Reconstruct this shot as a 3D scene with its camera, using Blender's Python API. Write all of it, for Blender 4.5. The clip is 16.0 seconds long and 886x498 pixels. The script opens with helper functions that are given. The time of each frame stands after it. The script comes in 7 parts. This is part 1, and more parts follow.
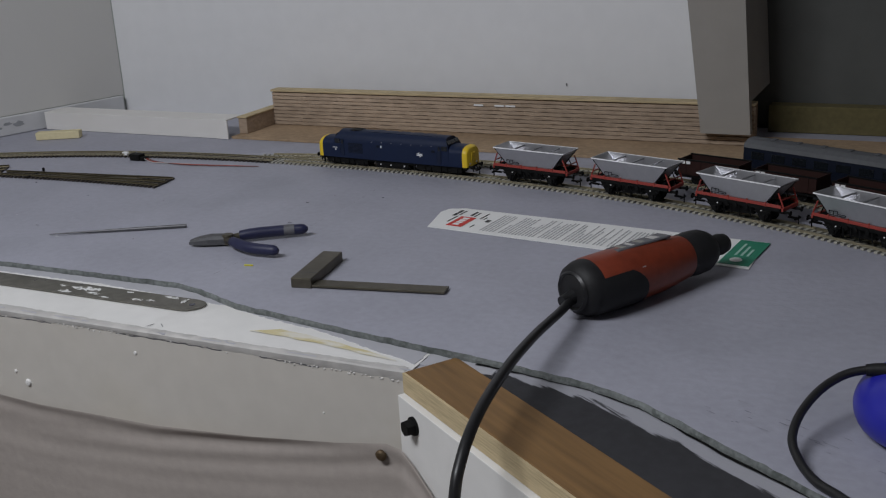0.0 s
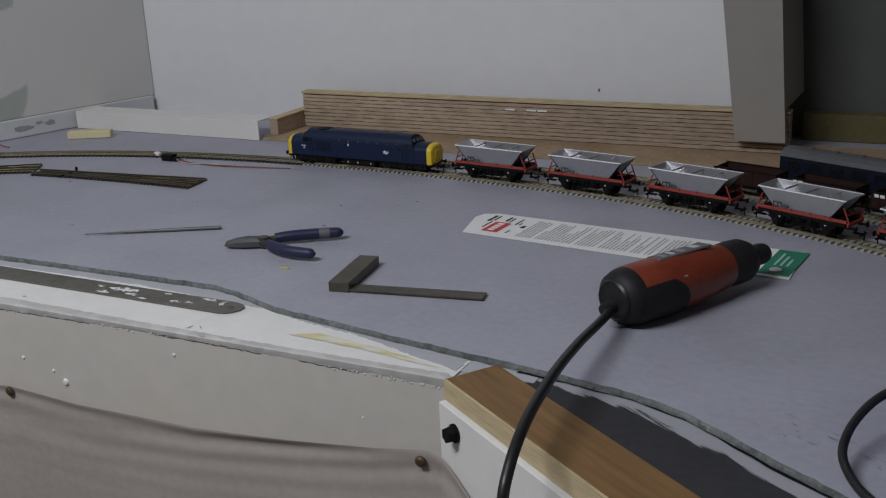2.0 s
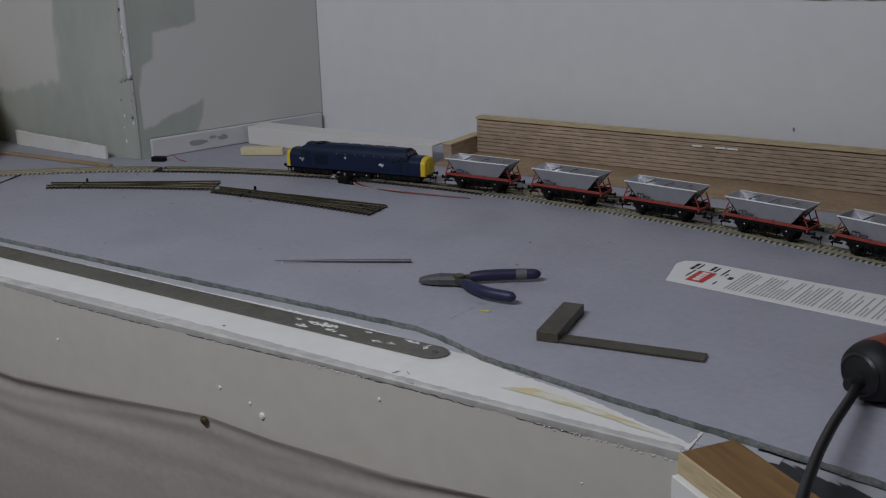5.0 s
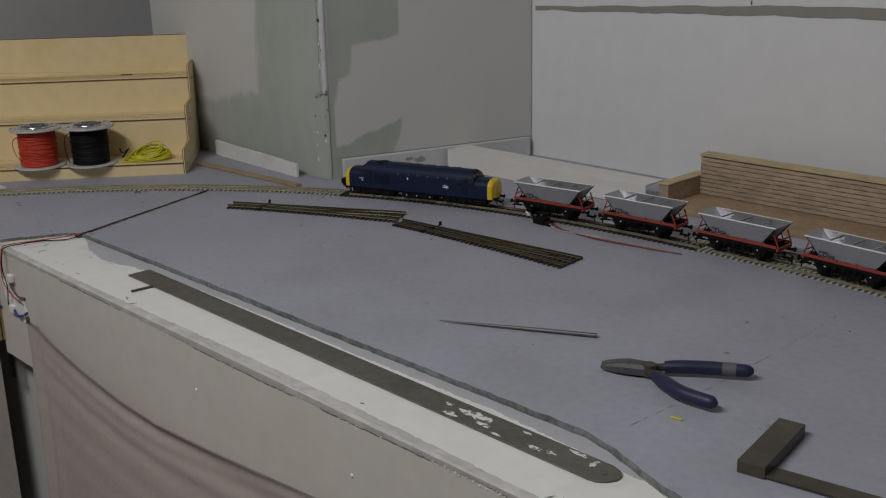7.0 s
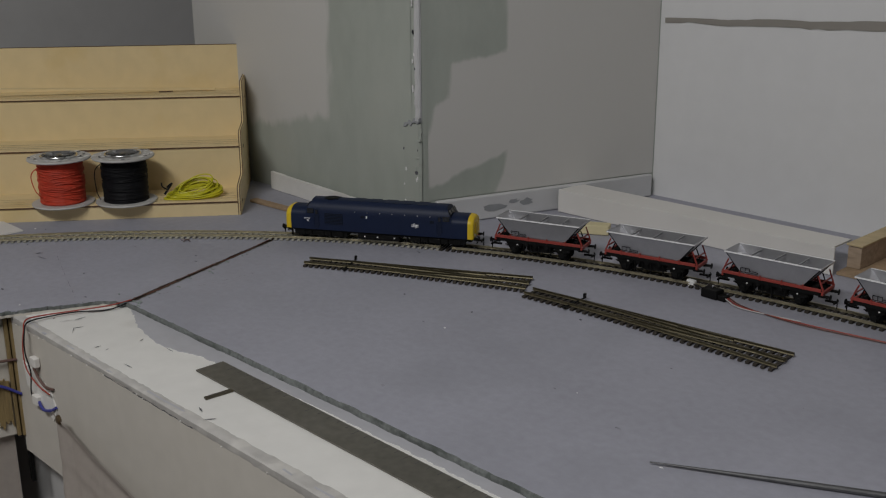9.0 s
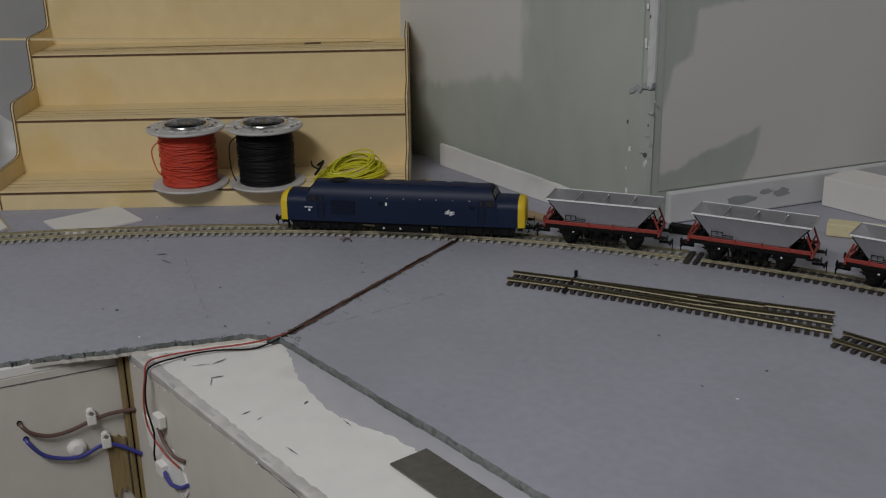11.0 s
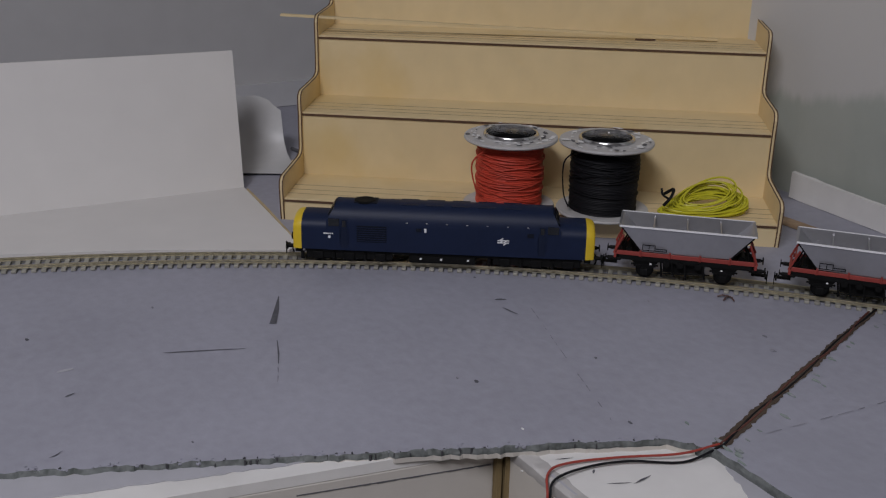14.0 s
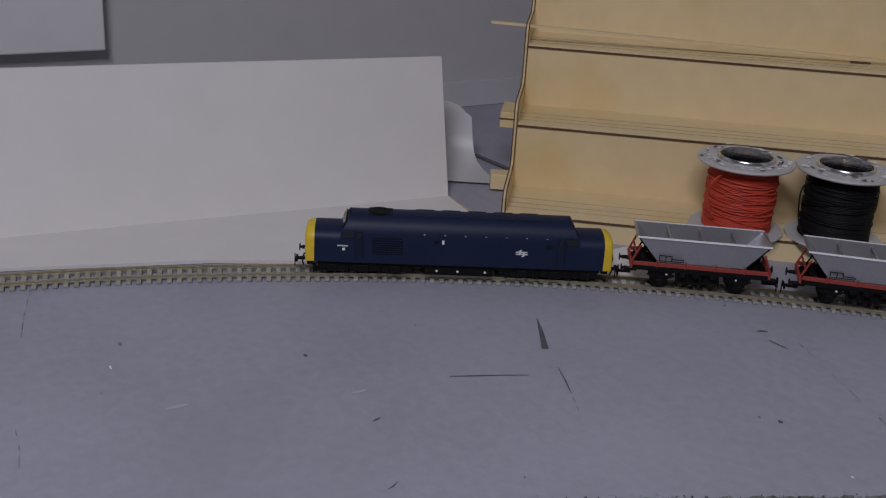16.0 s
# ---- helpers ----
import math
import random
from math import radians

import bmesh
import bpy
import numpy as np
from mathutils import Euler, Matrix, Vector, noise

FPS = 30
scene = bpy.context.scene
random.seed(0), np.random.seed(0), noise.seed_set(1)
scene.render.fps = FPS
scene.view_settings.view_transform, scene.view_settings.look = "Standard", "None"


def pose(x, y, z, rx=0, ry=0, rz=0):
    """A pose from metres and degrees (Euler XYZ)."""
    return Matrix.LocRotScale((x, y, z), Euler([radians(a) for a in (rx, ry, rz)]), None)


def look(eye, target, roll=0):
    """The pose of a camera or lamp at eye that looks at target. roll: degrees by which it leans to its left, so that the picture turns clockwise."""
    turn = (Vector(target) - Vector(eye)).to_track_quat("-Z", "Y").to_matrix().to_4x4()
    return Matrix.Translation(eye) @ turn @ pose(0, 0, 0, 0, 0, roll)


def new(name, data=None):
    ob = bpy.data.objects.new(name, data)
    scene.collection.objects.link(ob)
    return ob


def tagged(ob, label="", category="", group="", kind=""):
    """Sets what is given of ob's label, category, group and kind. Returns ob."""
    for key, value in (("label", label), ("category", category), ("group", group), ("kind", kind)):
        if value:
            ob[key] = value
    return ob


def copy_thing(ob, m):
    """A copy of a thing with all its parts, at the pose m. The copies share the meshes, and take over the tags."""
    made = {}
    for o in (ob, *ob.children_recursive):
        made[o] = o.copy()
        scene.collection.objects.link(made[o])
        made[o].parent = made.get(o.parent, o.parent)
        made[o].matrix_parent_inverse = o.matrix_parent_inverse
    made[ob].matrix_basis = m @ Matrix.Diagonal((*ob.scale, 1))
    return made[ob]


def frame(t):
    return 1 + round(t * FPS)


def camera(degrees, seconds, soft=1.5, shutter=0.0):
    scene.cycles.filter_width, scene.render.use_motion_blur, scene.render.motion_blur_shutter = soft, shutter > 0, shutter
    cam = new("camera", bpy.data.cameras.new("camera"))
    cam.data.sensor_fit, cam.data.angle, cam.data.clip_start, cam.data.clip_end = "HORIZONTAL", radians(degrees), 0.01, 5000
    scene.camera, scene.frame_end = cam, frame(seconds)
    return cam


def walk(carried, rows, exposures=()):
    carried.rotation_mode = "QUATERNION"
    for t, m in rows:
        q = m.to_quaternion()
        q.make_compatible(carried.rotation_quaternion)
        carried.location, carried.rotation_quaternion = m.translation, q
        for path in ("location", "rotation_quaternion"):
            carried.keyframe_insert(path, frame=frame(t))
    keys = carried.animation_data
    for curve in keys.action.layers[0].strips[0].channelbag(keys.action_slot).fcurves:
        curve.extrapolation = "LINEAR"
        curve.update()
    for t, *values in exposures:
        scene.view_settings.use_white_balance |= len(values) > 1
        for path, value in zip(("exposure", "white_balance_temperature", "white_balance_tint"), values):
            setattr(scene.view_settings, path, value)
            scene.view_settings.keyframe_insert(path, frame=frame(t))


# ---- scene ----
cam = camera(45.0, 16.0, soft=1.2)
PATH = [
    (0, (0.164, 0.161, 0.353), (-0.684, 1.862, -0.267), -3.2),
    (0.5, (0.16, 0.161, 0.353), (-0.7, 1.856, -0.27), -3.4),
    (1, (0.155, 0.16, 0.353), (-0.71, 1.852, -0.271), -3.1),
    (1.5, (0.149, 0.157, 0.355), (-0.72, 1.846, -0.268), -2.9),
    (2, (0.143, 0.154, 0.358), (-0.731, 1.843, -0.259), -2.7),
    (2.5, (0.141, 0.155, 0.36), (-0.726, 1.849, -0.255), -2.6),
    (3, (0.127, 0.15, 0.36), (-0.756, 1.834, -0.258), -2.4),
    (3.5, (0.108, 0.142, 0.365), (-0.804, 1.811, -0.255), -2.1),
    (4, (0.085, 0.139, 0.364), (-0.865, 1.791, -0.243), -2.0),
    (4.5, (0.056, 0.136, 0.365), (-0.944, 1.76, -0.237), -1.8),
    (5, (0.033, 0.152, 0.383), (-1.021, 1.745, -0.211), -1.6),
    (5.2, (0.023, 0.164, 0.39), (-1.074, 1.733, -0.189), -1.4),
    (7.5, (-0.089, 0.3881, 0.3861), (-1.4995, 1.6797, -0.1973), -1.3),
    (8, (-0.1657, 0.4153, 0.3851), (-1.571, 1.7205, -0.1833), -0.67),
    (8.2, (-0.2163, 0.4198, 0.3856), (-1.6032, 1.7522, -0.1643), -0.38),
    (10.3, (-0.6037, 0.5162, 0.3544), (-1.9842, 1.8104, -0.2918), -0.53),
    (10.5, (-0.6353, 0.5286, 0.3528), (-2.0483, 1.789, -0.2911), -0.32),
    (11, (-0.7127, 0.5753, 0.3432), (-2.1907, 1.7409, -0.3329), -1.02),
    (11.5, (-0.7904, 0.624, 0.3339), (-2.3123, 1.7214, -0.3584), -1.27),
    (12, (-0.8535, 0.6398, 0.3219), (-2.4408, 1.6424, -0.3667), -1.42),
    (12.5, (-0.8761, 0.6478, 0.3211), (-2.4915, 1.6027, -0.3732), -0.81),
    (13, (-0.9142, 0.6208, 0.3201), (-2.5381, 1.5606, -0.3721), -0.21),
    (13.5, (-0.9696, 0.5703, 0.3216), (-2.5865, 1.5116, -0.385), 0.34),
    (14, (-1.0116, 0.5296, 0.3253), (-2.6068, 1.5036, -0.387), 1.14),
    (14.5, (-1.0465, 0.4896, 0.3288), (-2.6349, 1.4706, -0.388), 1.78),
    (15, (-1.0768, 0.45, 0.3368), (-2.6603, 1.4224, -0.4021), 2.35),
    (15.5, (-1.1077, 0.4143, 0.3327), (-2.7038, 1.3731, -0.3972), 2.83),
    (16, (-1.129, 0.3779, 0.3382), (-2.7238, 1.3329, -0.3997), 3.46),
]
EXPOSURES = [(0.0, 0.10, 6400, 12), (3.5, 0.0, 6380, 12), (5.0, -0.17, 6300, 12), (7.5, -0.17, 6900, 11), (10.5, -0.12, 6800, 10), (12.5, -0.02, 6600, 14), (14.0, -0.08, 6450, 18), (16.0, -0.17, 6250, 22)]
walk(cam, [(t, look(eye, target, roll)) for t, eye, target, roll in PATH], EXPOSURES)


# ---- world and light ----
world = bpy.data.worlds.new("world")
scene.world = world
world.use_nodes = True
world.node_tree.nodes["Background"].inputs[0].default_value = (0.75, 0.8, 0.9, 1)
world.node_tree.nodes["Background"].inputs[1].default_value = 0.05


def area_lamp(name, eye, target, size_x, size_y, watts, colour):
    data = bpy.data.lights.new(name, "AREA")
    data.shape, data.size, data.size_y, data.energy, data.color = "RECTANGLE", size_x, size_y, watts, colour
    ob = new(name, data)
    ob.matrix_world = look(eye, target)
    return ob


area_lamp("ceiling_lamp", (-0.72, -0.12, 1.34), (-0.75, 0.5, 0), 0.9, 0.25, 19.5, (0.94, 0.97, 1.0))


# ---- materials ----
def material(name, colour, rough=0.6, metal=0.0, scale=60.0, amount=0.12, bump=0.1, blotch=0.0, blotch_colour=None,
             blotch_scale=6.0, blotch_edge=0.12, blotch_level=0.55, stretch=(1, 1, 1), coat=0.0, random_tint=0.0, gloss=0.5):
    """A surface with fine grain, wide unevenness, fine relief and, if asked for, stains of a second colour."""
    m = bpy.data.materials.new(name)
    m.use_nodes = True
    nt = m.node_tree
    n, link = nt.nodes, nt.links.new
    b = n["Principled BSDF"]
    b.inputs["Roughness"].default_value, b.inputs["Metallic"].default_value = rough, metal
    b.inputs["Coat Weight"].default_value, b.inputs["Specular IOR Level"].default_value = coat, gloss
    tc, mp = n.new("ShaderNodeTexCoord"), n.new("ShaderNodeMapping")
    mp.inputs["Scale"].default_value = stretch
    link(tc.outputs["Object"], mp.inputs["Vector"])
    fine, wide = n.new("ShaderNodeTexNoise"), n.new("ShaderNodeTexNoise")
    fine.inputs["Scale"].default_value, fine.inputs["Detail"].default_value = scale, 6
    wide.inputs["Scale"].default_value, wide.inputs["Detail"].default_value = scale / 14, 4
    for t in (fine, wide):
        link(mp.outputs[0], t.inputs["Vector"])
    add = n.new("ShaderNodeMath")
    add.operation = "ADD"
    link(fine.outputs["Fac"], add.inputs[0]), link(wide.outputs["Fac"], add.inputs[1])
    rng = n.new("ShaderNodeMapRange")
    rng.inputs["From Min"].default_value, rng.inputs["From Max"].default_value = 0.6, 1.4
    rng.inputs["To Min"].default_value, rng.inputs["To Max"].default_value = 1 - amount, 1 + amount
    link(add.outputs[0], rng.inputs["Value"])
    base = n.new("ShaderNodeMix")
    base.data_type, base.blend_type = "RGBA", "MULTIPLY"
    base.inputs["Factor"].default_value = 1.0
    base.inputs["A"].default_value = (*colour, 1)
    link(rng.outputs[0], base.inputs["B"])
    out = base.outputs["Result"]
    if random_tint:
        info, r2 = n.new("ShaderNodeObjectInfo"), n.new("ShaderNodeMapRange")
        r2.inputs["To Min"].default_value, r2.inputs["To Max"].default_value = 1 - random_tint, 1 + random_tint
        link(info.outputs["Random"], r2.inputs["Value"])
        mul = n.new("ShaderNodeMix")
        mul.data_type, mul.blend_type = "RGBA", "MULTIPLY"
        mul.inputs["Factor"].default_value = 1.0
        link(out, mul.inputs["A"]), link(r2.outputs[0], mul.inputs["B"])
        out = mul.outputs["Result"]
    if blotch:
        bl, br = n.new("ShaderNodeTexNoise"), n.new("ShaderNodeMapRange")
        bl.inputs["Scale"].default_value, bl.inputs["Detail"].default_value = blotch_scale, 8
        link(mp.outputs[0], bl.inputs["Vector"])
        br.inputs["From Min"].default_value, br.inputs["From Max"].default_value = blotch_level, blotch_level + blotch_edge
        br.inputs["To Max"].default_value = blotch
        link(bl.outputs["Fac"], br.inputs["Value"])
        mix = n.new("ShaderNodeMix")
        mix.data_type = "RGBA"
        mix.inputs["B"].default_value = (*(blotch_colour or colour), 1)
        link(out, mix.inputs["A"]), link(br.outputs[0], mix.inputs["Factor"])
        out = mix.outputs["Result"]
    link(out, b.inputs["Base Color"])
    if bump:
        bp = n.new("ShaderNodeBump")
        bp.inputs["Strength"].default_value, bp.inputs["Distance"].default_value = bump, 0.002
        link(add.outputs[0], bp.inputs["Height"])
        link(bp.outputs[0], b.inputs["Normal"])
    return m


M_WALL = material("white_wall_paint", (0.72, 0.72, 0.73), 0.8, scale=30, amount=0.04, bump=0.15)
M_PLASTER = material("bare_grey_green_plaster", (0.375, 0.402, 0.365), 0.9, scale=40, amount=0.10, bump=0.3, blotch=0.5, blotch_colour=(0.455, 0.472, 0.43), blotch_scale=7, blotch_level=0.5, blotch_edge=0.2, stretch=(1, 1, 0.5))
M_PATCH = material("grey_paint_patch", (0.56, 0.56, 0.57), 0.85, scale=35, amount=0.06, bump=0.2, blotch=0.3, blotch_colour=(0.48, 0.49, 0.49), blotch_scale=5, blotch_level=0.5, blotch_edge=0.2)
M_GREYWALL = material("grey_wall_paint", (0.53, 0.525, 0.525), 0.85, scale=30, amount=0.05, bump=0.15)
# recess wall colour carries the shade that lies in the recess
M_DARKWALL = material("recess_shade_colour", (0.098, 0.100, 0.094), 0.9, scale=25, amount=0.15, bump=0.2, blotch=0.5, blotch_colour=(0.070, 0.072, 0.070), blotch_scale=3.5, blotch_level=0.48, blotch_edge=0.2)
M_PILLAR = material("buff_pillar_paint", (0.29, 0.27, 0.245), 0.8, scale=30, amount=0.06, bump=0.1)
M_FLOOR = material("floor_boards", (0.16, 0.13, 0.11), 0.7, scale=20, amount=0.2, bump=0.2)
M_CEIL = material("ceiling_paint", (0.75, 0.74, 0.72), 0.9, scale=20, amount=0.03, bump=0.1)
M_FOAM = material("grey_painted_board", (0.338, 0.340, 0.398), 0.60, scale=120, amount=0.11, bump=0.22, blotch=0.55, blotch_colour=(0.265, 0.27, 0.312),
                  blotch_scale=6.5, blotch_level=0.53, blotch_edge=0.22)
M_FOAMEDGE = material("cut_board_edge", (0.150, 0.162, 0.158), 0.95, scale=260, amount=0.5, bump=0.7, blotch=0.6, blotch_colour=(0.060, 0.070, 0.062), blotch_scale=110, blotch_level=0.53, blotch_edge=0.1)
M_WHITEWOOD = material("white_painted_wood", (0.74, 0.73, 0.71), 0.55, scale=50, amount=0.06, bump=0.15, blotch=0.5, blotch_colour=(0.55, 0.53, 0.5),
                       blotch_scale=9, blotch_level=0.62)
M_FASCIA = material("cream_fascia_paint", (0.57, 0.54, 0.495), 0.6, scale=45, amount=0.06, bump=0.2, blotch=0.45, blotch_colour=(0.545, 0.50, 0.41), blotch_scale=6, blotch_level=0.52, blotch_edge=0.25)
M_GREYPAINT = material("pale_grey_paint", (0.43, 0.43, 0.465), 0.6, scale=70, amount=0.08, bump=0.15)
M_CHARCOAL = material("charcoal_paint", (0.05, 0.05, 0.055), 0.75, scale=90, amount=0.35, bump=0.3, blotch=0.7, blotch_colour=(0.3, 0.3, 0.33), blotch_scale=14,
                      blotch_level=0.62, stretch=(1, 3, 1))
M_CLOTH = material("cream_cloth", (0.40, 0.355, 0.325), 0.95, scale=120, amount=0.08, bump=0.2)
M_PLYBROWN = material("brown_plywood", (0.205, 0.112, 0.040), 0.6, scale=60, amount=0.42, bump=0.2, stretch=(0.16, 2.8, 1), blotch=0.5, blotch_colour=(0.12, 0.062, 0.024), blotch_scale=26, blotch_level=0.56, blotch_edge=0.1)
M_PLYEDGE = material("plywood_edge", (0.5, 0.4, 0.24), 0.8, scale=160, amount=0.35, bump=0.3, stretch=(0.3, 0.3, 5))
M_PINE = material("pale_birch_ply", (0.76, 0.605, 0.345), 0.55, scale=40, amount=0.07, bump=0.06, stretch=(1.2, 1.2, 1), blotch=0.38, blotch_colour=(0.66, 0.455, 0.13),
                  blotch_scale=9, blotch_level=0.54, blotch_edge=0.16)
M_BURNT = material("laser_burnt_edge", (0.105, 0.055, 0.03), 0.8, scale=90, amount=0.3, bump=0.2)
M_CARDBROWN = material("corrugated_brown_card", (0.40, 0.305, 0.225), 0.85, scale=120, amount=0.35, bump=0.5, stretch=(0.35, 1, 1.6))
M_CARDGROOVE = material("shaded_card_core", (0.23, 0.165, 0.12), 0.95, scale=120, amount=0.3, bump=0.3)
M_CORK = material("bare_chipboard", (0.34, 0.24, 0.15), 0.9, scale=140, amount=0.3, bump=0.3)
M_WHITECARD = material("white_card", (0.70, 0.68, 0.655), 0.75, scale=25, amount=0.04, bump=0.08)
M_CREAMBLOCK = material("cream_foam_block", (0.66, 0.58, 0.36), 0.8, scale=100, amount=0.1, bump=0.2)
M_RAIL = material("nickel_rail", (0.48, 0.44, 0.33), 0.38, 0.9, scale=200, amount=0.12, bump=0.05)
M_RAILDULL = material("tarnished_rail", (0.13, 0.112, 0.07), 0.45, 0.8, scale=200, amount=0.2, bump=0.05)
M_SLEEPER = material("pale_painted_sleeper", (0.355, 0.345, 0.295), 0.85, scale=300, amount=0.2, bump=0.2, random_tint=0.15)
M_SLEEPERDARK = material("dark_brown_sleeper", (0.035, 0.028, 0.022), 0.7, scale=300, amount=0.3, bump=0.2, random_tint=0.2)
M_BALLAST = material("track_underlay", (0.27, 0.265, 0.24), 0.9, scale=200, amount=0.2, bump=0.3)
M_BLUE = material("rail_blue_paint", (0.0065, 0.014, 0.043), 0.5, scale=250, amount=0.12, bump=0.03, gloss=0.28)
M_ROOFBLUE = material("roof_blue_paint", (0.006, 0.012, 0.034), 0.55, scale=250, amount=0.15, bump=0.03, gloss=0.28)
M_YELLOW = material("warning_yellow_paint", (0.72, 0.50, 0.02), 0.45, scale=200, amount=0.06, bump=0.03)
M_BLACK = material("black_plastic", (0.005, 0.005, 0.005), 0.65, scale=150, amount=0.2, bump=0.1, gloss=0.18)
M_GLASS = material("dark_glazing", (0.01, 0.012, 0.015), 0.08, scale=50, amount=0.05, bump=0.0)
M_GRILLE = material("dark_grille", (0.003, 0.006, 0.014), 0.7, scale=200, amount=0.2, bump=0.1, gloss=0.28)
M_WHITEMARK = material("white_mark_and_glint", (0.8, 0.8, 0.8), 0.5, scale=100, amount=0.03, bump=0.0)
M_SILVER = material("silver_hopper_paint", (0.38, 0.38, 0.40), 0.30, 0.65, scale=200, amount=0.08, bump=0.03)
M_RED = material("red_cradle_paint", (0.31, 0.045, 0.034), 0.5, scale=200, amount=0.12, bump=0.03)
M_BROWN = material("bauxite_brown_paint", (0.030, 0.013, 0.011), 0.6, scale=200, amount=0.2, bump=0.05, gloss=0.2)
M_STEEL = material("bright_steel", (0.6, 0.6, 0.6), 0.3, 0.9, scale=120, amount=0.12, bump=0.05)
M_DULLSTEEL = material("dull_tool_steel", (0.125, 0.112, 0.085), 0.45, 0.75, scale=120, amount=0.25, bump=0.1, blotch=0.3, blotch_colour=(0.06, 0.05, 0.035), blotch_scale=30)
M_RULE = material("worn_rule_steel", (0.21, 0.20, 0.175), 0.5, 0.7, scale=120, amount=0.25, bump=0.1, blotch=0.35, blotch_colour=(0.11, 0.10, 0.08), blotch_scale=18)
M_FILE = material("dark_file_steel", (0.10, 0.10, 0.105), 0.5, 0.4, scale=200, amount=0.25, bump=0.1)
M_SPOT = material("rubbed_paint_spot", (0.72, 0.72, 0.71), 0.6, scale=100, amount=0.06, bump=0.1, blotch=0.95, blotch_colour=(0.21, 0.20, 0.175), blotch_scale=170, blotch_level=0.50, blotch_edge=0.06)
# pale non-metal colour paints the highlight along the hopper rims
M_RIM = material("worn_rim_highlight", (0.86, 0.86, 0.87), 0.35, scale=150, amount=0.08, bump=0.03)
M_RUBBED = material("rubbed_patch", (0.11, 0.11, 0.12), 0.6, scale=140, amount=0.2, bump=0.1)
M_HANDLE = material("navy_grip", (0.015, 0.017, 0.055), 0.5, scale=140, amount=0.12, bump=0.1)
M_DREMEL = material("red_brown_tool_casing", (0.185, 0.034, 0.016), 0.30, scale=120, amount=0.25, bump=0.05)
M_RUBBER = material("black_rubber", (0.014, 0.014, 0.015), 0.55, scale=160, amount=0.2, bump=0.15, gloss=0.28)
M_CABLE = material("black_cable_sheath", (0.012, 0.012, 0.013), 0.4, scale=150, amount=0.15, bump=0.05)
M_BLUEPLASTIC = material("bright_blue_plastic", (0.02, 0.022, 0.33), 0.35, scale=60, amount=0.06, bump=0.03)
M_FEEDRED = material("red_feed_sheath", (0.34, 0.050, 0.035), 0.5, scale=120, amount=0.1, bump=0.05)
M_REDWIRE = material("red_wire", (0.56, 0.065, 0.035), 0.55, scale=120, amount=0.1, bump=0.05, gloss=0.3)
M_BLACKWIRE = material("black_wire", (0.008, 0.008, 0.010), 0.6, scale=120, amount=0.1, bump=0.05, gloss=0.2)
M_YELLOWWIRE = material("yellow_wire", (0.62, 0.58, 0.03), 0.4, scale=120, amount=0.1, bump=0.05)
M_BLUEWIRE = material("blue_wire", (0.04, 0.045, 0.24), 0.4, scale=120, amount=0.1, bump=0.05)
M_DARKRED = material("dull_red_wire", (0.12, 0.038, 0.026), 0.5, scale=120, amount=0.15, bump=0.05)
M_BROWNWIRE = material("brown_wire", (0.115, 0.065, 0.055), 0.4, scale=120, amount=0.1, bump=0.05)
M_REEL = material("grey_reel_plastic", (0.50, 0.49, 0.48), 0.5, scale=90, amount=0.08, bump=0.08)
M_TIN = material("tinned_steel", (0.62, 0.62, 0.62), 0.22, 1.0, scale=60, amount=0.1, bump=0.05)
M_PAPER = material("white_leaflet_paper", (0.78, 0.78, 0.77), 0.6, scale=60, amount=0.03, bump=0.05)
M_PRINT = material("grey_print", (0.44, 0.44, 0.45), 0.7, scale=60, amount=0.1, bump=0.0)
M_PRINTPALE = material("pale_green_print", (0.30, 0.50, 0.42), 0.6, scale=60, amount=0.05, bump=0.0)
M_PRINTDARK = material("black_print", (0.03, 0.03, 0.03), 0.7, scale=60, amount=0.1, bump=0.0)
M_PRINTRED = material("red_print", (0.55, 0.04, 0.03), 0.6, scale=60, amount=0.05, bump=0.0)
M_PRINTGREEN = material("green_print", (0.02, 0.20, 0.12), 0.5, scale=60, amount=0.05, bump=0.0)
M_PENCIL = material("pencil_mark", (0.10, 0.10, 0.115), 0.8, scale=300, amount=0.4, bump=0.0)
M_FAINT = material("faint_pencil", (0.20, 0.20, 0.225), 0.8, scale=300, amount=0.3, bump=0.0, blotch=0.9, blotch_colour=(0.325, 0.325, 0.365), blotch_scale=90, blotch_level=0.47, blotch_edge=0.08)
M_STAIN = material("glue_stain", (0.62, 0.54, 0.30), 0.5, scale=120, amount=0.12, bump=0.1, blotch=0.9, blotch_colour=(0.72, 0.70, 0.64), blotch_scale=60, blotch_level=0.48, blotch_edge=0.15, stretch=(0.5, 1.5, 1))
M_BRASS = material("brass_pin", (0.14, 0.10, 0.06), 0.4, 0.7, scale=200, amount=0.15, bump=0.05)
M_COACHBLUE = material("dark_coach_blue", (0.003, 0.006, 0.016), 0.5, scale=200, amount=0.15, bump=0.03, gloss=0.3)
M_GREENSCUFF = material("green_scuffed_paint", (0.235, 0.28, 0.255), 0.9, scale=200, amount=0.3, bump=0.3, blotch=0.9, blotch_colour=(0.325, 0.33, 0.36), blotch_scale=130, blotch_level=0.5, blotch_edge=0.08)
M_OCHREWOOD = material("ochre_bare_timber", (0.23, 0.165, 0.075), 0.85, scale=120, amount=0.4, bump=0.4, stretch=(4, 4, 0.3), blotch=0.5, blotch_colour=(0.10, 0.065, 0.03), blotch_scale=40)
M_WIREGROOVE = material("raw_groove", (0.075, 0.052, 0.036), 0.9, scale=200, amount=0.4, bump=0.5)


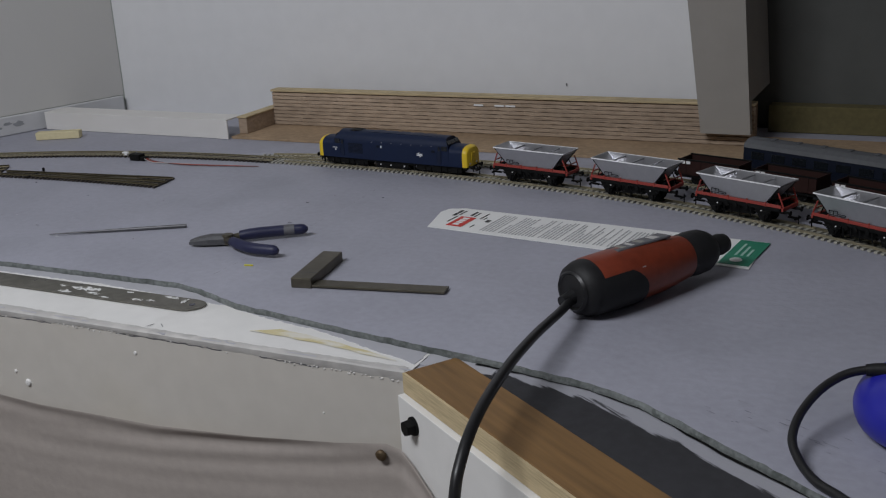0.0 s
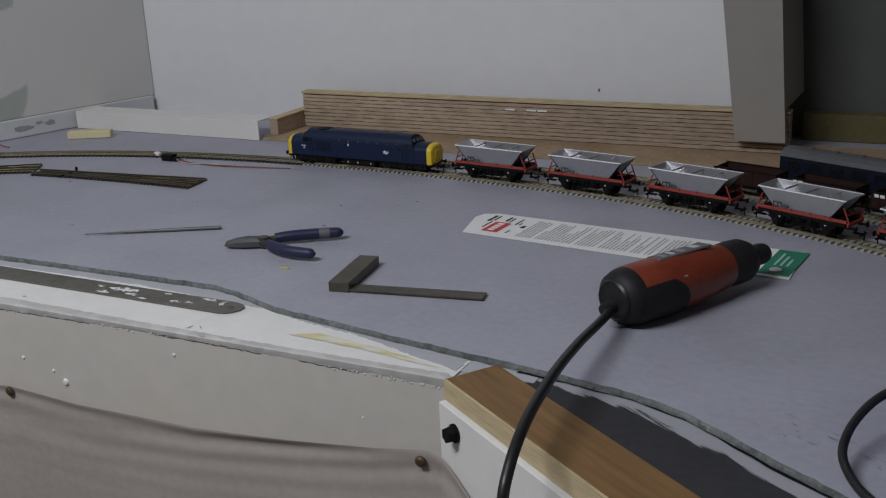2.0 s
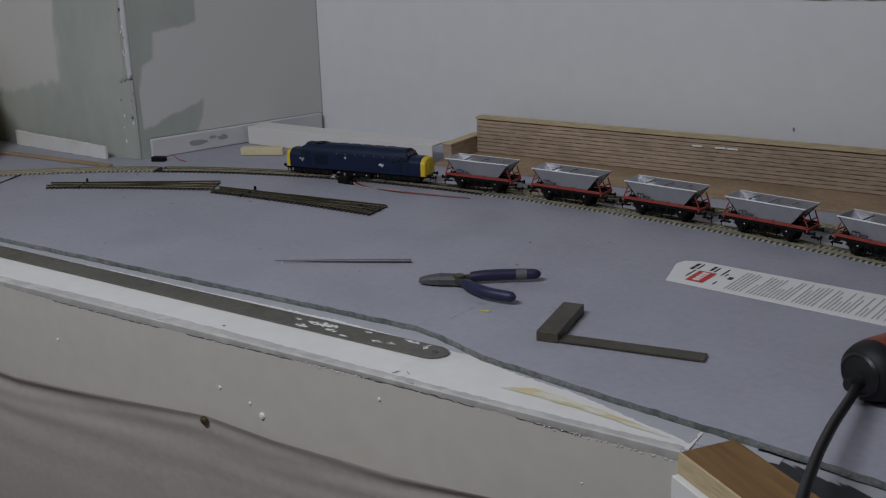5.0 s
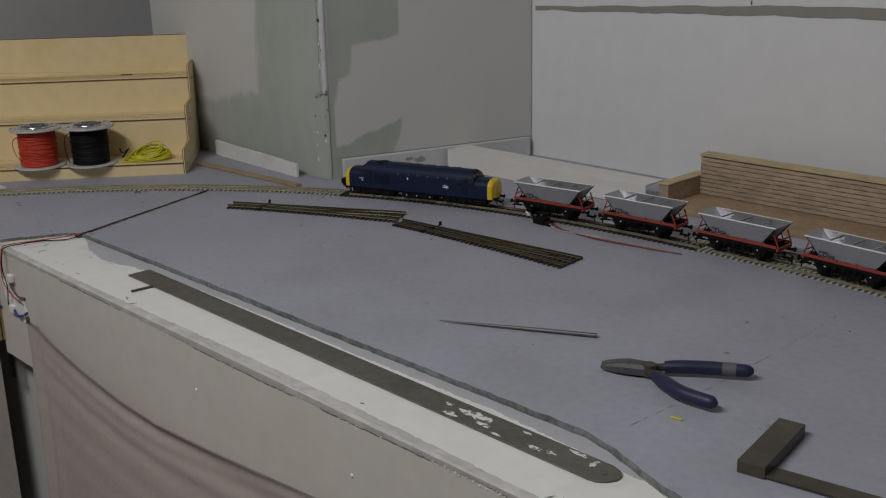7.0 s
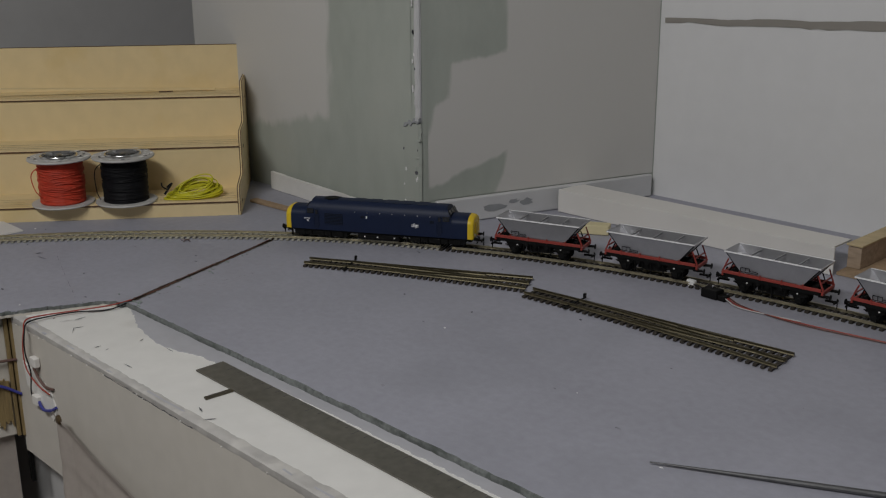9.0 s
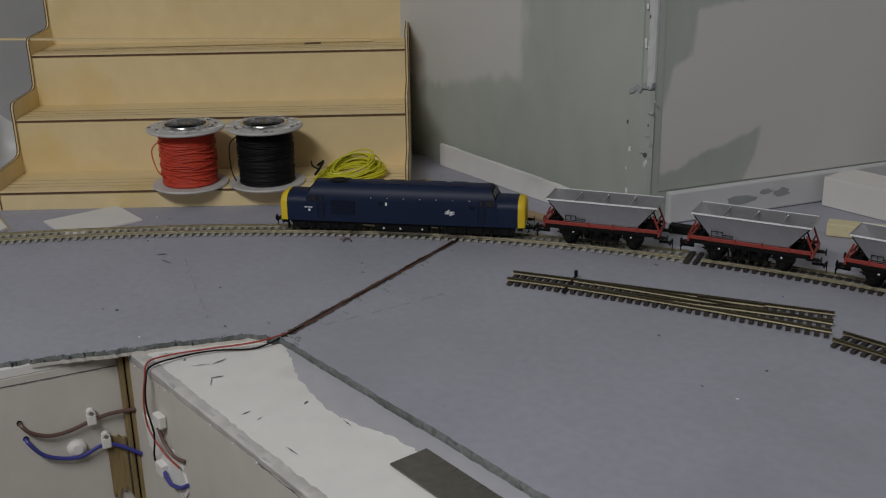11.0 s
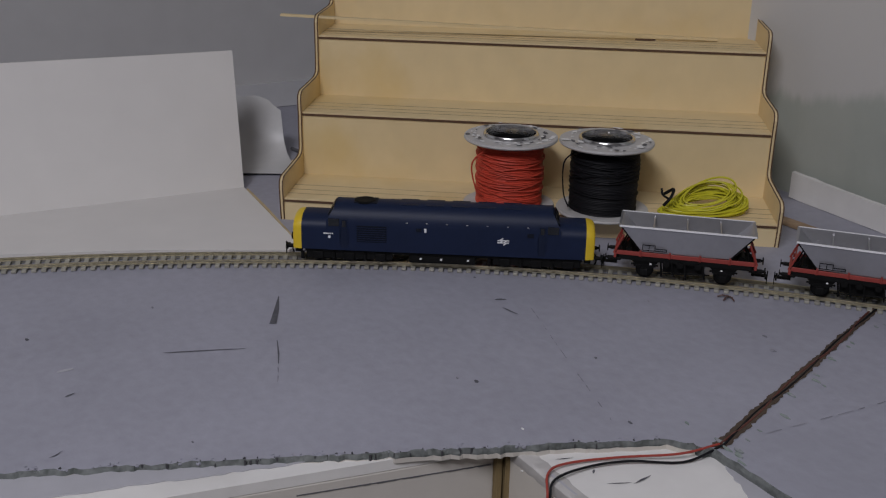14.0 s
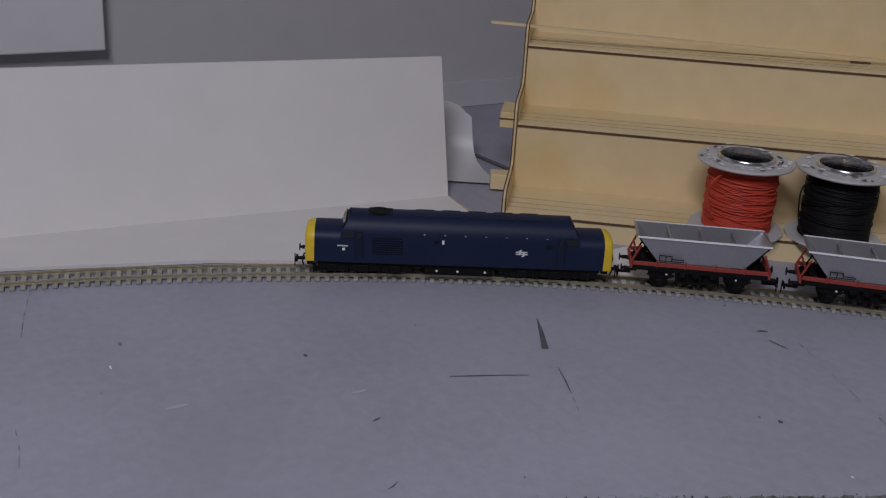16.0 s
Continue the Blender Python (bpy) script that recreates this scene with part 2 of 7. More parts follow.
# ---- building helpers ----
def mesh_of(name, bm, mat, smooth=False):
    me = bpy.data.meshes.new(name)
    bmesh.ops.recalc_face_normals(bm, faces=bm.faces)
    for e in bm.edges:
        e.smooth = len(e.link_faces) == 2 and e.calc_face_angle(0.0) < 0.7
    bm.to_mesh(me)
    bm.free()
    me.materials.append(mat)
    if smooth:
        for p in me.polygons:
            p.use_smooth = True
    return me


def part(name, bm, mat, parent, label="", m=None, smooth=False):
    ob = new(name, mesh_of(name, bm, mat, smooth))
    ob.parent = parent
    if m is not None:
        ob.matrix_basis = m
    return tagged(ob, label)


def thing(name, m, label, category, group="", kind=""):
    ob = new(name)
    ob.empty_display_size = 0.02
    ob.matrix_basis = m
    return tagged(ob, label, category, group, kind)


def solid(name, bm, mat, label, category="", group="", kind="", m=None, smooth=False):
    ob = new(name, mesh_of(name, bm, mat, smooth))
    if m is not None:
        ob.matrix_basis = m
    return tagged(ob, label, category, group, kind)


def box(x0, x1, y0, y1, z0, z1, bevel=0.0, bm=None, m=None):
    bm = bm or bmesh.new()
    t = Matrix.LocRotScale(((x0 + x1) / 2, (y0 + y1) / 2, (z0 + z1) / 2), None, (abs(x1 - x0), abs(y1 - y0), abs(z1 - z0)))
    made = bmesh.ops.create_cube(bm, size=1, matrix=(m @ t) if m is not None else t)
    if bevel:
        edges = list({e for v in made["verts"] for e in v.link_edges})
        bmesh.ops.bevel(bm, geom=edges, offset=bevel, segments=2, affect="EDGES", profile=0.5)
    return bm


def rod(a, b, r0, r1=None, seg=16, bm=None):
    bm = bm or bmesh.new()
    a, b = Vector(a), Vector(b)
    d = b - a
    m = Matrix.Translation((a + b) / 2) @ d.to_track_quat("Z", "Y").to_matrix().to_4x4()
    bmesh.ops.create_cone(bm, cap_ends=True, segments=seg, radius1=r0, radius2=r0 if r1 is None else r1, depth=d.length, matrix=m)
    return bm


def prism(outline, z0, z1, bm=None):
    """An upright prism over an outline of (x, y); z0 and z1 are its bottom and top."""
    bm = bm or bmesh.new()
    lo = [bm.verts.new((x, y, z0)) for x, y in outline]
    hi = [bm.verts.new((x, y, z1)) for x, y in outline]
    n = len(outline)
    bm.faces.new(hi), bm.faces.new(lo[::-1])
    for i in range(n):
        bm.faces.new((lo[i], lo[(i + 1) % n], hi[(i + 1) % n], hi[i]))
    return bm


def loft(rings, bm=None, caps=True):
    """A skin over closed rings of equally many points."""
    bm = bm or bmesh.new()
    vs = [[bm.verts.new(p) for p in r] for r in rings]
    n = len(rings[0])
    for a, b in zip(vs, vs[1:]):
        for i in range(n):
            bm.faces.new((a[i], a[(i + 1) % n], b[(i + 1) % n], b[i]))
    if caps:
        bm.faces.new(vs[0][::-1]), bm.faces.new(vs[-1])
    return bm


def spline(points, steps=8):
    """Catmull-Rom points through the given ones."""
    p = [Vector(q) for q in points]
    p = [2 * p[0] - p[1], *p, 2 * p[-1] - p[-2]]
    out = []
    for i in range(1, len(p) - 2):
        for k in range(steps):
            t = k / steps
            a, b, c, d = p[i - 1:i + 3]
            out.append(0.5 * (2 * b + (c - a) * t + (2 * a - 5 * b + 4 * c - d) * t * t + (3 * b - a - 3 * c + d) * t ** 3))
    return out + [p[-2]]


def tube(points, radius, seg=10, bm=None):
    """A round cord along points."""
    pts = [Vector(q) for q in points]
    rings, up = [], Vector((0, 0, 1))
    for i, p in enumerate(pts):
        d = (pts[min(i + 1, len(pts) - 1)] - pts[max(i - 1, 0)]).normalized()
        side = d.cross(up)
        side = side.normalized() if side.length > 1e-3 else Vector((1, 0, 0))
        top = side.cross(d).normalized()
        up = top
        r = radius(i / (len(pts) - 1)) if callable(radius) else radius
        rings.append([p + r * (math.cos(a) * side + math.sin(a) * top) for a in (2 * math.pi * k / seg for k in range(seg))])
    return loft(rings, bm)


def lathe(profile, seg=32, bm=None, m=None, caps=True):
    """A turned body round z from (radius, height) pairs."""
    bm = bm or bmesh.new()
    rings = [[Vector((r * math.cos(2 * math.pi * k / seg), r * math.sin(2 * math.pi * k / seg), z)) for k in range(seg)] for r, z in profile]
    if m is not None:
        rings = [[m @ v for v in r] for r in rings]
    return loft(rings, bm, caps)


def strip(points, width, z, bm=None):
    """A flat ribbon along (x, y) points, width in metres (a number or one for each point)."""
    bm = bm or bmesh.new()
    pairs = []
    for i, p in enumerate(points):
        a, b = Vector(points[max(i - 1, 0)]), Vector(points[min(i + 1, len(points) - 1)])
        d = (b - a).normalized()
        w = (width[i] if isinstance(width, (list, tuple)) else width) / 2
        pairs.append((bm.verts.new((p[0] - d.y * w, p[1] + d.x * w, z)), bm.verts.new((p[0] + d.y * w, p[1] - d.x * w, z))))
    for (a, b), (c, d) in zip(pairs, pairs[1:]):
        bm.faces.new((a, b, d, c))
    return bm


def ragged_outline(points, wob=0.0014, step=0.004, seed=1):
    """The outline again in short uneven steps."""
    r, out = random.Random(seed), []
    for a, b in zip(points, points[1:] + points[:1]):
        n = max(1, int(math.dist(a, b) / step))
        out += [(a[0] + (b[0] - a[0]) * k / n + r.uniform(-wob, wob), a[1] + (b[1] - a[1]) * k / n + r.uniform(-wob, wob)) for k in range(n)]
    return out


def coat_material(m, over, streak, grain, thin=0.70, full=1.20):
    """A surface under paint that thins out in streaks at its edge; the coat's thickness is held in the mesh."""
    n, link = m.node_tree.nodes, m.node_tree.links.new
    b = n["Principled BSDF"]
    under = b.inputs["Base Color"].links[0].from_socket
    cover, tc, mp, noise = n.new("ShaderNodeAttribute"), n.new("ShaderNodeTexCoord"), n.new("ShaderNodeMapping"), n.new("ShaderNodeTexNoise")
    cover.attribute_name = "cover"
    mp.inputs["Scale"].default_value = streak
    noise.inputs["Scale"].default_value, noise.inputs["Detail"].default_value = grain, 6
    link(tc.outputs["Object"], mp.inputs["Vector"]), link(mp.outputs[0], noise.inputs["Vector"])
    add, ramp, mix = n.new("ShaderNodeMath"), n.new("ShaderNodeMapRange"), n.new("ShaderNodeMix")
    add.operation = "ADD"
    link(cover.outputs["Fac"], add.inputs[0]), link(noise.outputs["Fac"], add.inputs[1])
    ramp.interpolation_type = "SMOOTHSTEP"
    ramp.inputs["From Min"].default_value, ramp.inputs["From Max"].default_value = thin, full
    link(add.outputs[0], ramp.inputs["Value"])
    mix.data_type = "RGBA"
    mix.inputs["B"].default_value = (*over, 1)
    link(ramp.outputs[0], mix.inputs["Factor"]), link(under, mix.inputs["A"]), link(mix.outputs["Result"], b.inputs["Base Color"])
    return m


M_COAT = coat_material(material("streaky_wall_coat", (0.375, 0.402, 0.365), 0.9, scale=40, amount=0.10, bump=0.3, blotch=0.5, blotch_colour=(0.455, 0.472, 0.43), blotch_scale=7, blotch_level=0.5, blotch_edge=0.2, stretch=(1, 1, 0.5)),
                       (0.565, 0.555, 0.535), (1, 1, 0.22), 55)
M_SMEAR = coat_material(material("charcoal_under_grey", (0.026, 0.026, 0.030), 0.75, scale=90, amount=0.35, bump=0.3), (0.335, 0.335, 0.37), (0.12, 1, 1), 170, 0.93, 1.05)


def wall_coat(name, outline, m, label, x0, x1, z0, z1, soft, mat):
    """A skin on a wall that carries how thick the paint inside the outline lies, thinning over soft metres at its edge."""
    nx, nz = int((x1 - x0) / 0.006), int((z1 - z0) / 0.006)
    xs, zs = np.meshgrid(np.linspace(x0, x1, nx + 1), np.linspace(z0, z1, nz + 1))
    inside, near = np.zeros(xs.shape, bool), np.full(xs.shape, 9.0)
    for (ax, az), (bx, bz) in zip(outline, outline[1:] + outline[:1]):
        dx, dz = bx - ax, bz - az
        u = np.clip(((xs - ax) * dx + (zs - az) * dz) / (dx * dx + dz * dz), 0, 1)
        near = np.minimum(near, np.hypot(xs - ax - u * dx, zs - az - u * dz))
        if dz:
            inside ^= ((az > zs) != (bz > zs)) & (xs < ax + (zs - az) * dx / dz)
    cover = np.clip(0.5 + np.where(inside, near, -near) / (2 * soft), 0, 1)
    verts = [(float(x), -0.0008, float(z)) for x, z in zip(xs.flat, zs.flat)]
    w = nx + 1
    faces = [(j * w + i, j * w + i + 1, (j + 1) * w + i + 1, (j + 1) * w + i) for j in range(nz) for i in range(nx)]
    me = bpy.data.meshes.new(name)
    me.from_pydata(verts, [], faces)
    me.attributes.new("cover", "FLOAT", "POINT").data.foreach_set("value", cover.astype(np.float32).ravel())
    me.materials.append(mat)
    ob = new(name, me)
    ob.matrix_world = m
    return tagged(ob, label, "", "", "structure")


# ---- the line of the track ----
LINE = [(0.60, 0.55), (0.55, 0.75), (0.46, 0.92), (0.34, 1.07), (0.20, 1.19), (0.078, 1.266), (-0.074, 1.332), (-0.232, 1.380), (-0.395, 1.411), (-0.559, 1.430),
        (-0.725, 1.436), (-0.891, 1.429), (-1.054, 1.404), (-1.213, 1.356), (-1.362, 1.284), (-1.497, 1.188), (-1.615, 1.073), (-1.717, 0.942), (-1.802, 0.799),
        (-1.869, 0.648), (-1.917, 0.490), (-1.942, 0.32), (-1.942, 0.12), (-1.92, -0.10)]


def even(points, step=0.005):
    """The points again, at even steps."""
    p = np.array([tuple(q)[:2] for q in points])
    s = np.concatenate(([0], np.cumsum(np.linalg.norm(np.diff(p, axis=0), axis=1))))
    t = np.arange(0, s[-1], step)
    return np.stack([np.interp(t, s, p[:, 0]), np.interp(t, s, p[:, 1])], 1)


def softened(p, reach=8, times=2):
    for _ in range(times):
        q = p.copy()
        for i in range(len(p)):
            k = min(reach, i, len(p) - 1 - i)
            q[i] = p[i - k:i + k + 1].mean(0)
        p = q
    return p


STEP = 0.005
MAIN = even(softened(even(spline([(x, y, 0) for x, y in LINE]))))


def on_line(line, s, aside=0.0):
    """Place (x, y) and heading at s metres along a line; aside: metres to its right, seen along the travel."""
    i = min(max(s / STEP, 0), len(line) - 1.001)
    k = int(i)
    p = line[k] + (line[k + 1] - line[k]) * (i - k)
    a, b = line[max(k - 2, 0)], line[min(k + 3, len(line) - 1)]
    d = (b - a) / np.linalg.norm(b - a)
    return p + aside * np.array((d[1], -d[0])), d


# ---- the room ----
def slab(name, x0, x1, y0, y1, z0, z1, mat, label):
    return solid(name, box(x0, x1, y0, y1, z0, z1), mat, label, kind="structure")


FLOOR_Z, TOP_Z = -0.95, 1.40
def wall_between(name, a, b, thick, mat, label):
    """A wall whose seen face runs from a to b; its body lies to the left of that way."""
    d = Vector((b[0] - a[0], b[1] - a[1]))
    return solid(name, box(0, d.length, 0, thick, FLOOR_Z, TOP_Z), mat, label, kind="structure", m=pose(a[0], a[1], 0, 0, 0, math.degrees(math.atan2(d.y, d.x))))


slab("floor", -2.8, 1.9, -1.7, 2.2, FLOOR_Z - 0.05, FLOOR_Z, M_FLOOR, "dark boarded floor under the railway table")
slab("ceiling", -2.8, 1.9, -1.7, 2.2, TOP_Z, TOP_Z + 0.05, M_CEIL, "plain white ceiling over the hobby room")
wall_between("wall_back", (-1.272, 1.722), (-0.13, 1.722), 0.10, M_WALL, "smooth white painted back wall")
wall_between("wall_return", (-1.385, 1.365), (-1.272, 1.722), 0.06, M_PLASTER, "grey patched plaster return beside the white wall")
wall_between("wall_breast", (-1.91, 1.365), (-1.385, 1.365), 0.10, M_PLASTER, "grey patched plaster wall beside the display steps")
wall_between("wall_alcove", (-2.70, 1.85), (-1.91, 1.85), 0.10, M_GREYWALL, "plain grey wall at the back of the alcove")
wall_between("wall_cheek", (-1.91, 1.85), (-1.91, 1.466), 0.05, M_GREYWALL, "grey cheek of the plaster breast")
wall_between("wall_left", (-2.29, -1.6), (-2.29, 1.85), 0.10, M_GREYWALL, "plain grey side wall")
slab("wall_near", -2.7, 1.8, -1.7, -1.6, FLOOR_Z, TOP_Z, M_WALL, "plain white wall facing the layout")
slab("wall_right", 1.8, 1.9, -1.7, 2.0, FLOOR_Z, TOP_Z, M_WALL, "plain white side wall")
# the recess looks unlit through this wall's dark colour
slab("wall_recess", -0.13, 1.8, 1.80, 1.90, FLOOR_Z, TOP_Z, M_DARKWALL, "recess back wall with its shade put into a dark colour")
# the post leans and widens upwards; its lower tongue hangs in front of the long board
side_line = [(1.636, 0.024), (1.636, TOP_Z), (1.82, TOP_Z), (1.82, 0.068), (1.652, 0.068), (1.652, 0.024)]
post = loft([[(x0 + lean * z, y, z) for y, z in side_line] for x0, lean in ((-0.157, -0.118), (-0.090, -0.070))])
solid("pillar", post, M_PILLAR, "buff painted post at the edge of the recess", kind="structure")

# ---- the table ----
FRONT = [(-1.66, -0.30), (-1.66, 0.15), (-1.62, 0.42), (-1.546, 0.617), (-1.484, 0.760), (-1.421, 0.900), (-1.408, 0.928), (-1.385, 0.945), (-0.53, 0.952), (-0.495, 0.943),
         (-0.435, 0.921), (-0.29, 0.898), (-0.145, 0.878), (-0.07, 0.864), (-0.026, 0.848), (0.043, 0.803), (0.092, 0.773), (0.35, 0.60), (0.67, 0.39)]
BACK = [(1.75, 0.39), (1.75, 1.80), (-0.13, 1.80), (-0.13, 1.722), (-1.272, 1.722), (-1.385, 1.365), (-1.91, 1.365), (-1.91, 1.85), (-2.289, 1.85), (-2.289, -0.30)]
rng = random.Random(4)
rough_front = []
for a, b in zip(FRONT, FRONT[1:]):
    n = max(2, int(math.dist(a, b) / (0.008 if a[0] > -1.39 else 0.0035)))
    for k in range(n):
        t = k / n
        wob = 0.0006 if a[0] > -1.39 else 0.0011
        rough_front.append((a[0] + (b[0] - a[0]) * t + rng.uniform(-wob, wob), a[1] + (b[1] - a[1]) * t + rng.uniform(-wob, wob)))
rough_front.append(FRONT[-1])
table_top = solid("table_top", prism(rough_front + BACK, -0.0046, 0.0), M_FOAM, "pale grey painted insulation board table top with a ragged cut edge", kind="structure")

ragged = bmesh.new()
prev = None
for i, p in enumerate(rough_front):
    a, b = Vector(rough_front[max(i - 1, 0)]), Vector(rough_front[min(i + 1, len(rough_front) - 1)])
    d = (b - a).normalized()
    out = Vector((d.y, -d.x))
    reach = 0.0004 + rng.uniform(0, 0.0008 if p[0] < -1.39 else 0.0007)
    inner = rng.uniform(0.0002, 0.0014) if p[0] > -1.39 else rng.uniform(0.0, 0.0011)
    ring = [ragged.verts.new((p[0] + out.x * u, p[1] + out.y * u, z)) for u, z in
            ((-inner, 0.0003 + rng.uniform(0, 0.0006 if p[0] > -1.39 else 0.0010)), (0.0, 0.0003 + rng.uniform(-0.0004, 0.0006)), (reach, -0.002), (reach, -0.0050), (-0.002, -0.0050))]
    if prev:
        for k in range(4):
            ragged.faces.new((prev[k], prev[k + 1], ring[k + 1], ring[k]))
    prev = ring
solid("cut_edge", ragged, M_FOAMEDGE, "dark ragged cut edge of the grey board", kind="structure")

backing, prev = bmesh.new(), None
for i, p in enumerate(rough_front):
    if p[0] < -1.39:
        d = (Vector(rough_front[min(i + 3, len(rough_front) - 1)]) - Vector(rough_front[max(i - 3, 0)])).normalized()
        q = [backing.verts.new((p[0] + d.y * 0.0016, p[1] - d.x * 0.0016, z)) for z in (-0.0022 + rng.uniform(-0.0006, 0.0004), -0.0052)]
        if prev:
            backing.faces.new((prev[0], q[0], q[1], prev[1]))
        prev = q
solid("edge_backing", backing, M_FASCIA, "pale backing layer under the torn board edge", kind="structure")
torn = bmesh.new()
rt = random.Random(40)
for p in rough_front:
    if p[0] < -1.40 and p[1] > 0.40:
        for _ in range(rt.choice((0, 0, 0, 1, 1, 3))):
            x, y, n = p[0] + rt.uniform(-0.006, 0.000), p[1] + rt.uniform(-0.002, 0.002), rt.uniform(0.0005, 0.0020)
            prism([(x + n * math.cos(t) * rt.uniform(0.5, 1.2), y + n * math.sin(t) * rt.uniform(0.5, 1.2)) for t in (0, 1.3, 2.6, 3.9, 5.2)], -0.0002, rt.uniform(0.0003, 0.0008), torn)
fray = bmesh.new()
for p in rough_front:
    if p[0] < -1.39 and p[1] > 0.30:
        for _ in range(rt.choice((0, 0, 0, 1, 1, 2))):
            x, y, n = p[0] + rt.uniform(-0.0030, 0.0012), p[1] + rt.uniform(-0.002, 0.002), rt.uniform(0.0003, 0.0011)
            prism([(x + n * math.cos(t) * rt.uniform(0.4, 1.4), y + n * math.sin(t) * rt.uniform(0.4, 1.4)) for t in (0, 1.5, 3.0, 4.5)], -0.0030, rt.uniform(0.0002, 0.0011), fray)
solid("edge_fray", fray, M_CHARCOAL, "dark frayed crumbs along the cut board edge", kind="stuff")
solid("board_crumbs", torn, M_FOAM, "torn grey crumbs along the ragged board edge", kind="stuff")

# frame of white painted timber under the board's edge
slab("front_rail", -1.455, -0.215, 0.8488, 0.965, -0.030, -0.0050, M_WHITEWOOD, "white painted timber rail along the table front")
slab("front_fascia", -1.455, -0.215, 0.8476, 0.870, -0.160, -0.0105, M_FASCIA, "cream painted fascia board with chipped paint")
left_turn = pose(-1.457, 0.845, 0, 0, 0, math.degrees(math.atan2(0.652 - 0.842, -1.497 + 1.457)))
solid("side_fascia", box(0.004, 1.0, -0.026, -0.002, -0.142, -0.0098, 0.001), M_FASCIA, "cream painted side fascia with wires clipped on it", kind="structure", m=left_turn)
solid("side_rail", box(0.004, 1.0, -0.12, -0.002, -0.0095, -0.0028), M_WHITEWOOD, "white painted rail under the side edge", kind="structure", m=left_turn)
solid("side_grey_paint", prism(ragged_outline([(0.105, -0.014), (0.125, -0.0125), (0.150, -0.0150), (0.180, -0.0155), (0.205, -0.0185), (0.2415, -0.0190), (0.30, -0.026), (0.36, -0.030), (0.45, -0.041), (0.45, -0.11), (0.20, -0.10), (0.105, -0.06)], 0.0009, 0.005, 8), -0.0026, -0.0021), M_GREYPAINT,
      "thin grey paint lapping over the side rail", kind="structure", m=left_turn)
slab("under_panel", -1.60, -1.32, 0.874, 0.884, -0.95, -0.1605, M_GREYWALL, "plain grey panel under the table corner")
solid("side_cloth", box(0.006, 1.0, -0.016, -0.010, -0.95, -0.1425), M_CLOTH, "dull cloth hanging under the side wing", kind="structure", m=left_turn)
for k, (x0, x1, y1) in enumerate(((0.0005, 0.0042, 0.003), (-0.0045, -0.0008, 0.0045))):
    solid("corner_post", box(x0, x1, -0.008, y1, -0.142, -0.0080, 0.0006), M_OCHREWOOD, "bare ochre timber lath at the inner corner", kind="structure", m=left_turn)
rpz, torn_end = random.Random(23), bmesh.new()
prism([(0.006 + 0.014 * k / 9 if k < 10 else 0.020 - 0.014 * (k - 10) / 9, (-0.075 - rpz.uniform(0, 0.004)) if k < 10 else (-0.125 + rpz.uniform(-0.008, 0.006))) for k in range(20)], -0.0018, 0.0008, torn_end)
for v in torn_end.verts:
    v.co = (v.co.x, v.co.z, v.co.y)
solid("bared_timber", torn_end, M_OCHREWOOD, "bared brown timber where the fascia paint is torn", kind="structure", m=left_turn)
# solid black strip fills the gap with painted shade
solid("corner_gap", box(-0.009, -0.0046, -0.008, 0.001, -0.20, -0.0098, 0.0004), M_BLACK, "black strip added as shade in the gap between the two frames", kind="structure", m=left_turn)
slab("under_board", -1.42, 1.7, 0.872, 1.72, -0.05, -0.0305, M_PLYEDGE, "plywood table base under the grey board")
slab("under_board_left", -2.285, -1.60, -0.25, 1.36, -0.05, -0.0305, M_PLYEDGE, "plywood table base of the side wing")
# table legs reach the floor out of sight
for x, y in ((-1.40, 0.92), (-0.25, 0.92), (-1.36, 1.60), (0.9, 1.6), (-2.2, 0.0), (-1.75, -0.1)):
    slab("table_leg", x, x + 0.045, y, y + 0.045, FLOOR_Z, -0.0505, M_PLYEDGE, "plain timber table leg")

# grey paint that runs over the white rail, and the glue stain
solid("grey_paint", prism(ragged_outline([(-1.395, 0.950), (-1.350, 0.934), (-1.325, 0.922), (-1.310, 0.921), (-1.290, 0.917), (-1.265, 0.914), (-1.240, 0.918), (-1.215, 0.926), (-1.190, 0.928), (-1.10, 0.934),
                           (-0.95, 0.937), (-0.80, 0.936), (-0.62, 0.938), (-0.50, 0.930), (-0.443, 0.925), (-0.40, 0.912), (-0.338, 0.902), (-0.28, 0.884), (-0.225, 0.866), (-0.217, 0.864), (-0.217, 0.960), (-1.38, 0.960)], 0.0012, 0.004, 5),
                          -0.0050, -0.0046), M_GREYPAINT, "thin grey paint lapping over the white rail", kind="structure")
stain = bmesh.new()
strip([(-0.392, 0.880), (-0.38, 0.882), (-0.366, 0.885), (-0.352, 0.884), (-0.338, 0.882), (-0.32, 0.880), (-0.30, 0.877), (-0.285, 0.874), (-0.27, 0.871), (-0.25, 0.867), (-0.235, 0.864)], [0.002, 0.006, 0.014, 0.011, 0.013, 0.009, 0.010, 0.006, 0.008, 0.004, 0.001], -0.0043, stain)
solid("glue_stain", stain, M_STAIN, "yellow brown glue stain on the white rail", kind="structure")

